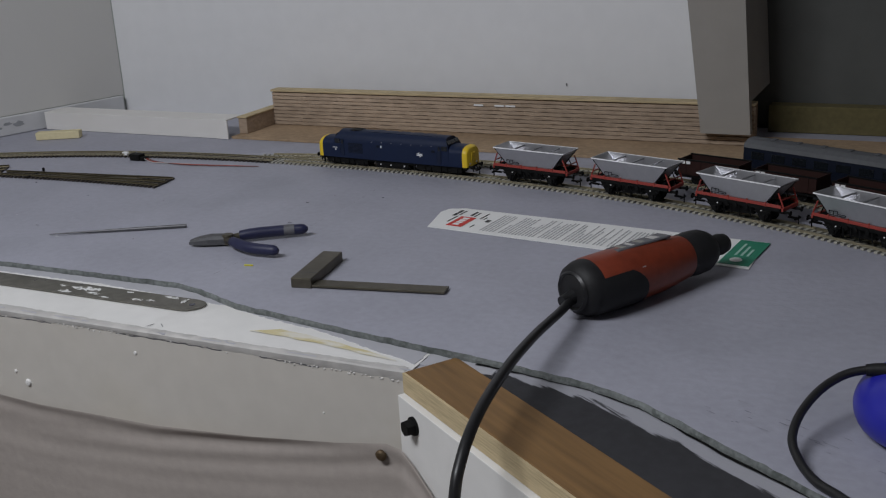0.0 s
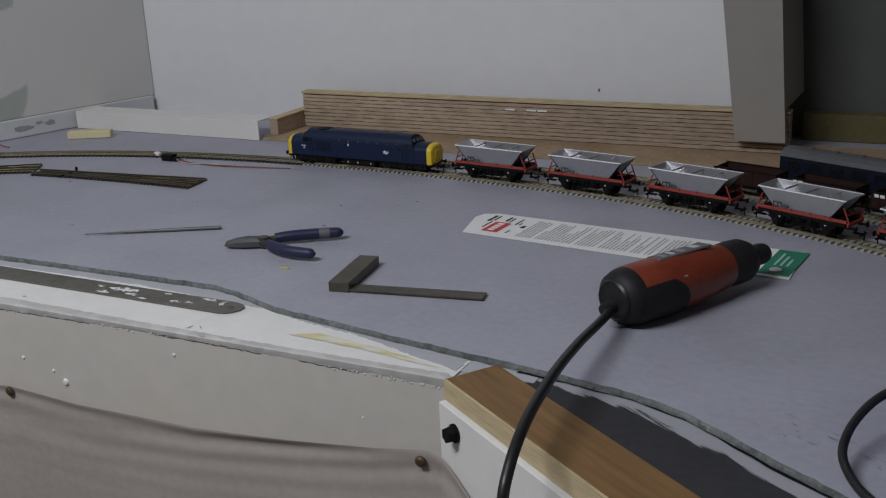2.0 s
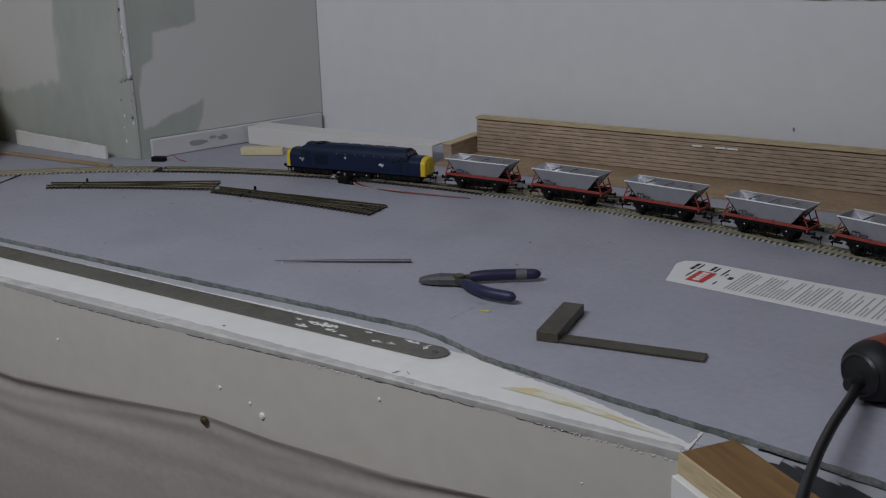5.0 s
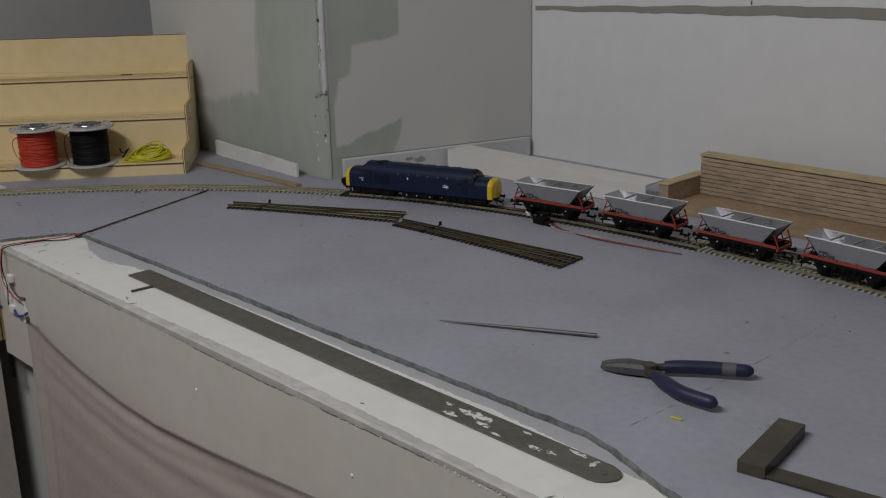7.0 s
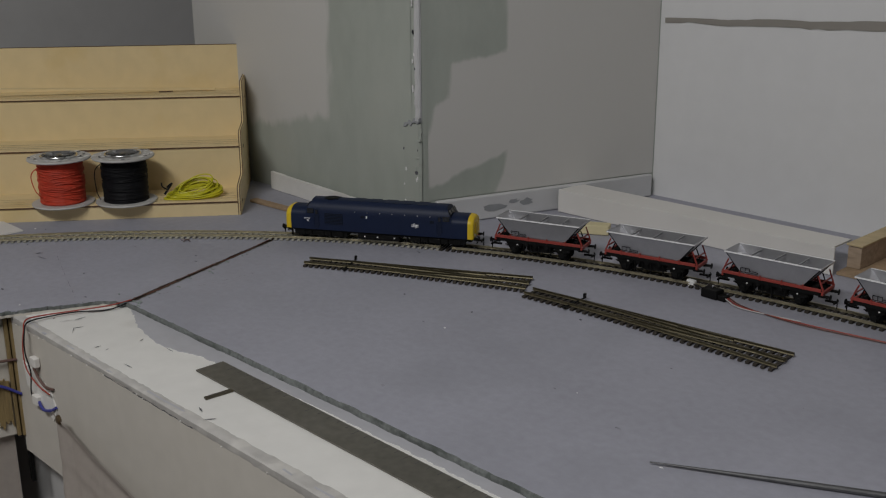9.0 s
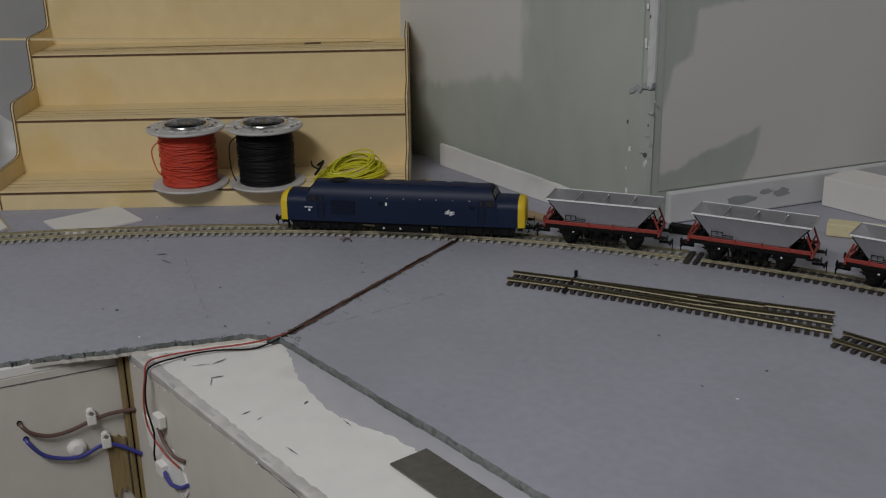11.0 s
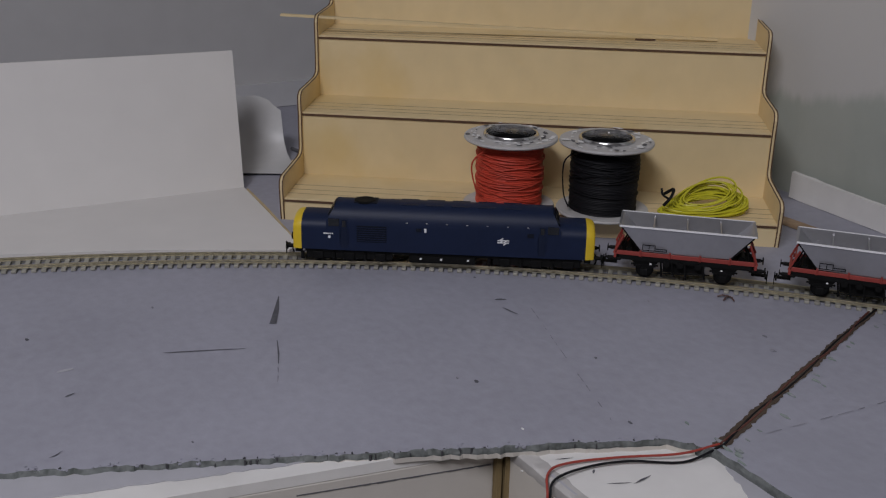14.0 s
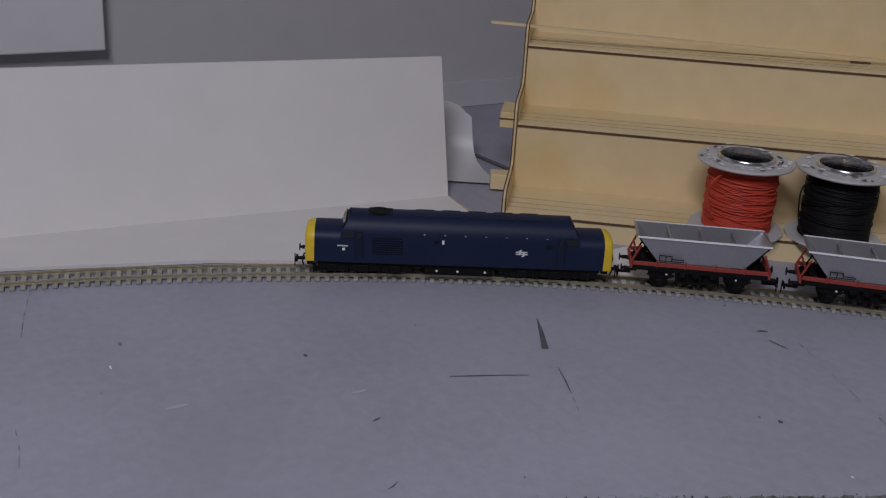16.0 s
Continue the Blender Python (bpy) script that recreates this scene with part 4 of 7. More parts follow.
# the body is a little longer and lower than its drawing
for ob in loco.children:
    if ob.name.startswith("wheelset"):
        ob.location.x *= 1.03
    else:
        ob.data.transform(Matrix.Diagonal((1.03, 1, 0.97, 1)))
wagon, wagon_sets = hopper_wagon()
wagons = [wagon] + [copy_thing(wagon, pose(0, 0, 0)) for _ in range(6)]


# ---- parked stock on the sidings ----
def parked(line, x, back=0.0):
    """The pose on a siding where it passes x, less some metres back along it."""
    s = STEP * int(np.argmin(abs(line[:, 0] - x))) - back
    p, d = on_line(line, s)
    return pose(p[0], p[1], RAIL_Z, 0, 0, math.degrees(math.atan2(d[1], d[0])))


def mineral_wagon(m):
    w = thing("mineral_wagon", m, "brown model mineral wagon standing empty on a siding", "wagon", "brown siding wagons")
    bm = bmesh.new()
    for y in (-0.0155, 0.0155):
        box(-0.040, 0.040, y - 0.0006, y + 0.0006, 0.013, 0.031, bm=bm)
    for x in (-0.0394, 0.0394):
        box(x - 0.0006, x + 0.0006, -0.0149, 0.0149, 0.013, 0.031, bm=bm)
    box(-0.040, 0.040, -0.015, 0.015, 0.012, 0.0135, bm=bm)
    part("body", bm, M_BROWN, w)
    for y in (-0.0155, 0.0155):
        part("top_rail", box(-0.041, 0.041, y - 0.001, y + 0.001, 0.0302, 0.0318), M_BLACK, w)
        for x in (-0.030, -0.010, 0.010, 0.030):
            part("side_rib", box(x - 0.0006, x + 0.0006, y * 1.06 - 0.0005, y * 1.06 + 0.0005, 0.013, 0.0302), M_BROWN, w)
        part("mark", box(0.024, 0.036, y * 1.045 - 0.0003, y * 1.045 + 0.0003, 0.026, 0.0295), M_WHITEMARK, w, "white worn marking patch")
    part("underframe", box(-0.040, 0.040, -0.0135, 0.0135, 0.0085, 0.0120), M_BLACK, w)
    for d in (-1, 1):
        buffers(d * 0.040, d, w, 0.0125)
        coupling(d * 0.038, d, w)
        wheelset(d * 0.020, 0.0062, w)
    return w


first = mineral_wagon(parked(SECOND, -0.098))
for k in (1, 2, 3):
    copy_thing(first, parked(SECOND, -0.098, k * 0.100))


def coach(m):
    c = thing("passenger_coach", m, "dark blue model passenger coach with grey roof on a siding", "coach")
    half, L = 0.0180, 0.132
    side = [(-half, 0.011), (-half * 1.02, 0.026), (-half * 0.98, 0.0395), (half * 0.98, 0.0395), (half * 1.02, 0.026), (half, 0.011)]
    part("body", loft([[(x, y, z) for y, z in side] for x in (-L, L)]), M_COACHBLUE, c, "dark blue coach body")
    roof = [(-half * 1.0, 0.0392), (-half * 0.88, 0.0440), (-half * 0.5, 0.0478), (0, 0.0490), (half * 0.5, 0.0478), (half * 0.88, 0.0440), (half * 1.0, 0.0392)]
    part("roof", loft([[(x, y, z) for y, z in roof] for x in (-L - 0.0005, L + 0.0005)]), M_DARKROOF, c, "dull grey roof")
    for s in (-1, 1):
        for k in range(9):
            x = -0.112 + k * 0.028
            part("window", box(x - 0.009, x + 0.009, s * half * 1.0 - 0.0006, s * half * 1.0 + 0.0006, 0.0260, 0.0355, 0.0004), M_GLASS, c)
        part("bogie", box(s * 0.092 - 0.020, s * 0.092 + 0.020, -0.0135, 0.0135, 0.0030, 0.0100, 0.001), M_BLACK, c)
        for d in (-0.0165, 0.0165):
            wheelset(s * 0.092 + d, 0.0062, c)
        part("corridor_end", box(s * (L + 0.002) - 0.002, s * (L + 0.002) + 0.002, -0.0075, 0.0075, 0.010, 0.0400, 0.0006), M_BLACK, c)
        buffers(s * L, s, c, 0.0125)
    for k in range(7):
        part("roof_vent", box(-0.10 + k * 0.033, -0.094 + k * 0.033, -0.004, 0.004, 0.0484, 0.0500, 0.0005), M_DARKROOF, c)
    part("underframe", box(-L + 0.004, L - 0.004, -0.0120, 0.0120, 0.0080, 0.0112), M_BLACK, c)
    return c


M_DARKROOF = material("dull_grey_roof", (0.085, 0.088, 0.095), 0.7, scale=200, amount=0.15, bump=0.05)
coach(parked(THIRD, -0.070, 0.136))
shed = thing("grey_van", parked(THIRD, -0.070, 0.340), "dark grey model van behind the wagons on the siding", "wagon")
part("body", box(-0.048, 0.048, -0.0165, 0.0165, 0.011, 0.038, 0.0008), M_DARKROOF, shed)
part("roof", loft([[(x, y, z) for y, z in ((-0.0172, 0.0375), (-0.010, 0.0430), (0, 0.0445), (0.010, 0.0430), (0.0172, 0.0375))] for x in (-0.049, 0.049)]), M_DARKROOF, shed)
part("underframe", box(-0.046, 0.046, -0.0130, 0.0130, 0.0070, 0.0110), M_BLACK, shed)
for d in (-1, 1):
    wheelset(d * 0.024, 0.0062, shed)


# ---- loose turnouts lying on the board, and the motor ----
def turnout(m, length, hand):
    """A loose turnout: straight and diverging rails on long sleepers; x along it from the toe."""
    t = thing("loose_turnout", m, "loose model railway turnout with dark sleepers lying on board", "turnout", "loose turnouts")
    spread = lambda u: hand * 0.020 * max(0.0, (u - 0.12) / 0.88) ** 1.55
    n = 38

    def rail(fn, u0, u1, name="rail"):
        rings = []
        for k in range(13):
            u = u0 + (u1 - u0) * k / 12
            x, y = u * length, fn(u)
            rings.append([(x, y + a, b) for a, b in ((-0.0011, 0.0022), (0.0011, 0.0022), (0.0005, 0.0030), (0.0005, 0.0040), (0.0008, 0.0044), (0.0008, 0.0050), (-0.0008, 0.0050), (-0.0008, 0.0044),
                                                     (-0.0005, 0.0040), (-0.0005, 0.0030))])
        part(name, loft(rings), M_RAILDULL, t)
    rail(lambda u: -hand * 0.0083, 0.0, 1.0)
    rail(lambda u: hand * 0.0083, 0.22, 1.0)
    rail(lambda u: hand * 0.0083 + spread(u), 0.0, 1.0)
    rail(lambda u: -hand * 0.0083 + spread(u), 0.22, 1.0)
    rail(lambda u: hand * (0.0083 - 0.0022 * (1 - abs(u - 0.75) / 0.12)), 0.66, 0.84, "check_rail")
    rail(lambda u: -hand * (0.0058 + 0.0004), 0.60, 0.80, "check_rail")
    for k in range(n):
        u = (k + 0.5) / n
        lo, hi = sorted((-hand * 0.0152, hand * 0.0152 + spread(u)))
        part("sleeper", box(u * length - 0.0018, u * length + 0.0018, lo, hi, 0.0, 0.0022), M_SLEEPERDARK, t)
    part("tie_bar", box(0.20 * length - 0.001, 0.20 * length + 0.001, -0.021, 0.021, 0.0022, 0.0032), M_BLACK, t)
    part("pip", box(0.20 * length - 0.0012, 0.20 * length + 0.0012, 0.0185, 0.0215, 0.0022, 0.0075), M_BLACK, t)
    return t


turnout(pose(-1.362, 1.162, 0.0006, 0, 0, 29.0), 0.268, -1)
turnout(pose(-1.106, 1.263, 0.0006, 0, 0, 5.6), 0.290, -1)

motor = thing("point_motor", pose(-0.958, 1.392, 0.0, 0, 0, -4), "small black point motor with wires beside the track", "motor")
part("coil_case", box(-0.014, 0.006, -0.007, 0.007, 0.0, 0.010, 0.0012), M_BLACK, motor)
part("terminal", box(0.006, 0.015, -0.005, 0.005, 0.0, 0.006, 0.0008), M_BLACK, motor)
# plain white colour replaces the reflection on this metal link
part("bright_link", box(-0.046, -0.036, 0.010, 0.016, 0.0, 0.0075, 0.0010), M_WHITEMARK, motor, "metal link beside the rails with its glint painted white")
part("link_rod", rod((-0.036, 0.011, 0.004), (-0.014, 0.003, 0.005), 0.0010, seg=8), M_TIN, motor)
part("pin", rod((-0.004, 0.0, 0.010), (-0.004, 0.0, 0.013), 0.0014, seg=10), M_TIN, motor, "bright metal drive pin")
for k, (mat, nm) in enumerate(((M_DARKRED, "red_lead"), (M_FEEDRED, "red_lead"), (M_REEL, "grey_lead"))):
    pts = [(0.013, 0.003 - k * 0.003, 0.004), (0.04, -0.004 - k * 0.003, 0.0016), (0.10, -0.006 + k * 0.004, 0.0014), (0.17, 0.008 + k * 0.003, 0.0014), (0.215, 0.020, 0.0014)]
    part(nm, tube(spline(pts if k < 2 else pts[:3]), 0.0006, 6), mat, motor)

clip = thing("wire_clip", pose(-1.345, 1.372, 0.0, 0, 0, 24), "small black point motor with red leads by the wall", "motor")
part("coil_case", box(-0.012, 0.012, -0.006, 0.006, 0.0, 0.008, 0.001), M_BLACK, clip)
part("red_lead", tube(spline([(0.010, 0, 0.006), (0.022, 0.006, 0.009), (0.034, 0.002, 0.003), (0.048, -0.004, 0.001)]), 0.0008, 6), M_FEEDRED, clip)

# ---- hand tools ----
def engineers_square():
    q = thing("try_square", pose(-0.410, 0.978, 0, 0, 0, 9.2), "dull steel engineers square lying flat on the board", "square")
    part("blade", box(0.0, 0.155, 0.0, 0.0165, 0.0012, 0.0034, 0.0003), M_DULLSTEEL, q, "flat steel blade")
    part("stock", box(-0.001, 0.0205, -0.001, 0.083, 0.0, 0.0105, 0.0008), M_DULLSTEEL, q, "thick steel stock")
    part("stock_line", box(-0.0004, 0.0200, 0.0160, 0.0166, 0.0103, 0.0107), M_PENCIL, q)
    return q


engineers_square()

rule = bmesh.new()
pts = [(0, -0.014), (0.698, -0.014), (0.706, -0.0125), (0.7125, -0.007), (0.716, 0.0), (0.7155, 0.006), (0.711, 0.0115), (0.702, 0.0145), (0, 0.0145)]
prism(pts, 0, 0.0012, rule)
steel_rule = thing("steel_rule", pose(-1.186, 0.918, -0.0042, 0, 0, -0.4), "long dull steel rule spotted with white paint on rail", "ruler")
part("blade", rule, M_RULE, steel_rule)
part("hanging_hole", lathe([(0.0001, 0.0), (0.0030, 0.0), (0.0030, 0.0003), (0.0001, 0.0003)], 16, m=Matrix.Translation((0.703, 0.001, 0.0013))), M_PENCIL, steel_rule, "dark hanging hole")
for x, y, a, b in ((0.566, 0.003, 0.034, 0.010), (0.548, -0.009, 0.016, 0.006), (0.582, -0.005, 0.018, 0.006), (0.536, 0.004, 0.010, 0.004), (0.640, -0.006, 0.018, 0.006), (0.655, -0.003, 0.010, 0.004),
                   (0.672, 0.010, 0.020, 0.004), (0.690, 0.006, 0.008, 0.010), (0.620, 0.009, 0.008, 0.003), (0.603, -0.010, 0.012, 0.003)):
    bm = bmesh.new()
    rr = random.Random(int(x * 1000))
    prism([(x + a / 2 * math.cos(t) * rr.uniform(0.45, 1.3), y + b / 2 * math.sin(t) * rr.uniform(0.45, 1.4)) for t in (k * math.pi / 8 for k in range(16))], 0.0013, 0.0017, bm)
    part("paint_spot", bm, M_SPOT, steel_rule, "white paint spot")
for k in range(46):
    part("graduation", box(0.02 + k * 0.0118, 0.0203 + k * 0.0118, 0.0085 if k % 5 else 0.005, 0.0142, 0.00125, 0.0014), M_PENCIL, steel_rule)
chip = solid("wood_offcut", box(-0.013, 0.013, -0.0022, 0.0022, 0, 0.002, 0.0004), M_DULLSTEEL, "thin dark strip offcut lying on the white rail", "offcut", m=pose(-1.128, 0.8905, -0.0048, 0, 0, 86))

scriber = thing("needle_file", pose(-0.792, 1.041, 0.0025, 0, 0, 27.8), "slim steel needle file lying on grey board", "file")
part("blade", rod((0.0, 0, 0), (0.10, 0, 0), 0.0006, 0.0022, 10), M_FILE, scriber)
part("tang", rod((0.10, 0, 0), (0.161, 0, 0), 0.0022, 0.0023, 10), M_FILE, scriber)


def pliers():
    p = thing("side_cutters", pose(-0.600, 1.060, 0.0, 0, 0, 0), "side cutting pliers with navy blue plastic grips", "pliers")
    for s in (-1, 1):
        jaw = bmesh.new()
        rings = []
        for u, w, h in ((0.0, 0.0010, 0.003), (0.005, 0.0030, 0.005), (0.013, 0.0050, 0.007), (0.024, 0.0064, 0.009), (0.036, 0.0060, 0.009), (0.046, 0.0050, 0.009)):
            cx, cy = u * 0.93 - s * 0.002 * (1 - u / 0.05), u * 0.36 + s * (0.0034 - u * 0.02)
            d = Vector((0.36, -0.93))
            rings.append([(cx + d.x * a * w, cy + d.y * a * w, 0.0025 + b * h) for a, b in ((-1, 0), (1, 0), (1, 0.7), (0.5, 1), (-0.5, 1), (-1, 0.7))])
        part("jaw", loft(rings, jaw), M_FILE, p, "ground steel jaw")
    part("rubbed_band", tube([(0.0900, 0.0552, 0.0091), (0.0950, 0.0582, 0.0091), (0.1000, 0.0612, 0.0091)], 0.00625, 14), M_RUBBED, p, "pale rubbed band on the grip", smooth=True)
    part("pivot", lathe([(0.0001, 0.002), (0.0062, 0.002), (0.0062, 0.0125), (0.0050, 0.0132), (0.0001, 0.0132)], 20, m=Matrix.Translation((0.043, 0.014, 0))), M_DULLSTEEL, p, "round pivot")
    grips = (([(0.040, 0.017, 0.007), (0.050, 0.026, 0.008), (0.062, 0.035, 0.009), (0.085, 0.052, 0.009), (0.113, 0.069, 0.009)], 0.0056),
             ([(0.042, 0.011, 0.007), (0.056, 0.005, 0.008), (0.072, -0.004, 0.009), (0.095, -0.011, 0.009), (0.126, -0.010, 0.009)], 0.0056))
    for line, r in grips:
        part("shank", tube(spline(line[:3]), 0.0036, 10), M_DULLSTEEL, p, "bare steel shank")
        full = spline(line[1:], 10)
        part("grip", tube(full, lambda u: r * (1.0 + 0.12 * math.sin(u * math.pi)) * (1 if u < 0.93 else math.sqrt(max(0.02, 1 - ((u - 0.93) / 0.075) ** 2))), 14), M_HANDLE, p, "navy blue plastic grip", smooth=True)
    return p


pliers()

# ---- rotary tool with its cable ----
def rotary_tool():
    d = Vector((0.095, 0.169)).normalized()
    t = thing("rotary_tool", pose(-0.119, 0.990, 0.0265, 0, 0, math.degrees(math.atan2(d.y, d.x))), "red brown and black rotary multitool lying on its side", "rotary tool")
    turn = Matrix.Rotation(radians(90), 4, "Y")

    def ringed(profile, name, mat, label="", squash=0.95):
        m = Matrix.Diagonal((1, 1, squash, 1)) @ turn
        return part(name, lathe([(r, x) for x, r in profile], 36, m=m), mat, t, label, smooth=True)
    ringed(((-0.010, 0.004), (-0.009, 0.016), (-0.004, 0.0235), (0.004, 0.0262), (0.034, 0.0268), (0.035, 0.0240)), "rear_cap", M_RUBBER, "black rubber rear cap")
    ringed(((0.006, 0.0240), (0.010, 0.0272), (0.050, 0.0278), (0.090, 0.0262), (0.118, 0.0225), (0.128, 0.0205), (0.129, 0.0190)), "casing", M_DREMEL, "dull red brown casing")
    ringed(((0.120, 0.0190), (0.122, 0.0212), (0.138, 0.0222), (0.150, 0.0215), (0.158, 0.0180), (0.164, 0.0125), (0.165, 0.0060)), "nose_cap", M_RUBBER, "black nose cap")
    ringed(((0.163, 0.0050), (0.164, 0.0100), (0.178, 0.0108), (0.184, 0.0095), (0.187, 0.0060), (0.188, 0.0010)), "collet", M_RUBBER, "black collet nut")
    # wrap-round rubber grip on the lower flank
    bm = bmesh.new()
    rows = []
    for i in range(15):
        a = -1.45 + i / 14 * 2.0
        reach = 0.058 - 0.016 * abs((a + 0.45) / 1.0) ** 3
        rows.append([bm.verts.new((x, -r * math.cos(a), r * 0.95 * math.sin(a))) for x, r in
                     ((0.002, 0.0262), (0.008, 0.0278), (reach * 0.5, 0.0287), (reach - 0.002, 0.0288), (reach, 0.0262))])
    for p, q in zip(rows, rows[1:]):
        for k in range(4):
            bm.faces.new((p[k], p[k + 1], q[k + 1], q[k]))
    part("side_grip", bm, M_RUBBER, t, "black rubber side grip", smooth=True)
    part("rear_ring", lathe([(0.0150, -0.0085), (0.0172, -0.0105), (0.0190, -0.0085), (0.0172, -0.0072)], 28, m=Matrix.Diagonal((1, 1, 0.95, 1)) @ turn, caps=False), M_CABLE, t, "raised rear ring", smooth=True)
    sw = Matrix.Rotation(radians(-6), 4, "X")
    part("switch_plate", box(0.040, 0.106, -0.0085, 0.0085, 0.0235, 0.0262, 0.0014, m=sw), M_RUBBED, t, "dark worn switch panel")
    for k, (x, n) in enumerate(((0.048, 0.005), (0.059, 0.004), (0.070, 0.006), (0.086, 0.008))):
        part("switch_mark", box(x, x + n, -0.0055, 0.0050, 0.0260, 0.0266, 0.0002, m=sw), M_REEL if k in (1, 3) else M_BALLAST, t, "pale worn marking")
    part("casing_chip", box(0.052, 0.056, -0.0240, -0.0232, 0.0130, 0.0138), M_REEL, t)
    part("strain_relief", tube(spline([(-0.006, 0, -0.004), (-0.013, -0.0005, -0.0055), (-0.022, -0.001, -0.0060)]), lambda u: 0.0075 - 0.0025 * u, 14), M_RUBBER, t, "ribbed rubber strain relief")
    w = t.matrix_basis.inverted()
    line = [(-0.1230, 0.972, 0.0200), (-0.1215, 0.950, 0.0215), (-0.1205, 0.918, 0.0240), (-0.1195, 0.885, 0.0265), (-0.1165, 0.835, 0.0290), (-0.1120, 0.790, 0.0300), (-0.1075, 0.752, 0.0290), (-0.1040, 0.724, 0.0245), (-0.1020, 0.704, 0.0150),
            (-0.1010, 0.690, -0.002), (-0.101, 0.680, -0.05), (-0.10, 0.67, -0.20), (-0.09, 0.65, -0.55), (-0.08, 0.63, FLOOR_Z + 0.004)]
    part("cable", tube([w @ q for q in spline(line)], 0.0040, 12), M_CABLE, t, "thick black power cable", smooth=True)
    return t


rotary_tool()

# ---- leaflet ----
leaf = thing("leaflet", pose(0, 0, 0), "white printed leaflet with red and green panels on board", "leaflet")
part("sheet", prism([(-0.370, 1.196), (-0.381, 1.255), (-0.376, 1.269), (-0.358, 1.275), (-0.003, 1.240), (-0.005, 1.154), (-0.15, 1.171)], 0.0004, 0.0012), M_PAPER, leaf)
leaf_turn = pose(-0.369, 1.198, 0.0014, 0, 0, -6.0)


def printed(x0, x1, y0, y1, mat, name, lift=0.0):
    part(name, box(x0, x1, y0, y1, lift, lift + 0.0003), mat, leaf, m=leaf_turn)


printed(0.334, 0.3645, 0.0, 0.078, M_PRINTGREEN, "green_panel")
printed(0.016, 0.036, 0.010, 0.046, M_PRINTRED, "red_panel")
for k in range(4):
    printed(0.022, 0.030, 0.014 + k * 0.0075, 0.0192 + k * 0.0075, M_PAPER, "panel_letter", 0.0004)
rp = random.Random(11)
for x, w, runs in ((0.003, 0.0040, ((0.046, 0.056), (0.058, 0.068))), (0.010, 0.0016, ((0.022, 0.046), (0.050, 0.068))), (0.024, 0.0030, ((0.052, 0.068),)), (0.030, 0.0016, ((0.050, 0.066),)), (0.041, 0.0016, ((0.044, 0.066),)),
                   (0.046, 0.0014, ((0.012, 0.022), (0.044, 0.052))), (0.052, 0.0050, ((0.036, 0.044),))):
    for y0, y1 in runs:
        printed(x, x + w, y0, y1, M_PRINTDARK, "heading_bar")
x = 0.062
while x < 0.326:
    # lines of small print across the sheet, in paragraphs
    y, stop = 0.006, 0.068 - (0.0 if rp.random() < 0.7 else rp.uniform(0.01, 0.035))
    while y < stop - 0.004:
        n = min(rp.uniform(0.005, 0.016), stop - y)
        printed(x, x + 0.0013, y, y + n, M_PRINT, "text_bar")
        y += n + 0.0015
    x += 0.0041 if rp.random() < 0.86 else 0.0075
for row in range(3):
    printed(0.342 + row * 0.006, 0.3445 + row * 0.006, 0.028, 0.066 - row * 0.008, M_PRINTPALE, "text_bar", 0.0004)
part("round_mark", lathe([(0.0040, 0), (0.0062, 0), (0.0062, 0.0004), (0.0040, 0.0004)], 20, m=leaf_turn @ Matrix.Translation((0.348, 0.014, 0.0004))), M_PAPER, leaf)

# ---- blue mains tool at the table's edge ----
blue = thing("blue_iron_stand", pose(0.169, 0.866, 0.0), "rounded bright blue plastic tool body with black lead", "power tool")
shell = [(q.x, q.y) for q in spline([(0.001, 0.0, 0), (0.030, 0.0, 0), (0.047, 0.004, 0), (0.053, 0.017, 0), (0.049, 0.031, 0), (0.037, 0.040, 0), (0.020, 0.0435, 0), (0.001, 0.0440, 0)], 5)]
part("body", lathe([(max(r, 0.0005), h) for r, h in shell], 72), M_BLUEPLASTIC, blue, "bright blue body", smooth=True)
part("cable_guide", tube(spline([(0.030, 0.004, 0.044), (0.0, 0.002, 0.044), (-0.034, -0.001, 0.042), (-0.046, -0.003, 0.041)]), lambda u: 0.0062 - 0.0022 * u, 14), M_RUBBER, blue, "black rubber cable sleeve", smooth=True)
part("lead", tube(spline([(0.0, 0.002, 0.044), (-0.046, -0.003, 0.041), (-0.067, -0.015, 0.034), (-0.0800, -0.039, 0.024), (-0.0835, -0.061, 0.014), (-0.0766, -0.078, 0.007), (-0.0645, -0.094, 0.0035), (-0.048, -0.108, 0.0035), (-0.02, -0.135, 0.003), (0.03, -0.175, -0.03)]), 0.0030, 12),
     M_CABLE, blue, "thin black lead", smooth=True)


# ---- stepped display unit ----
DEPTH = 0.0755


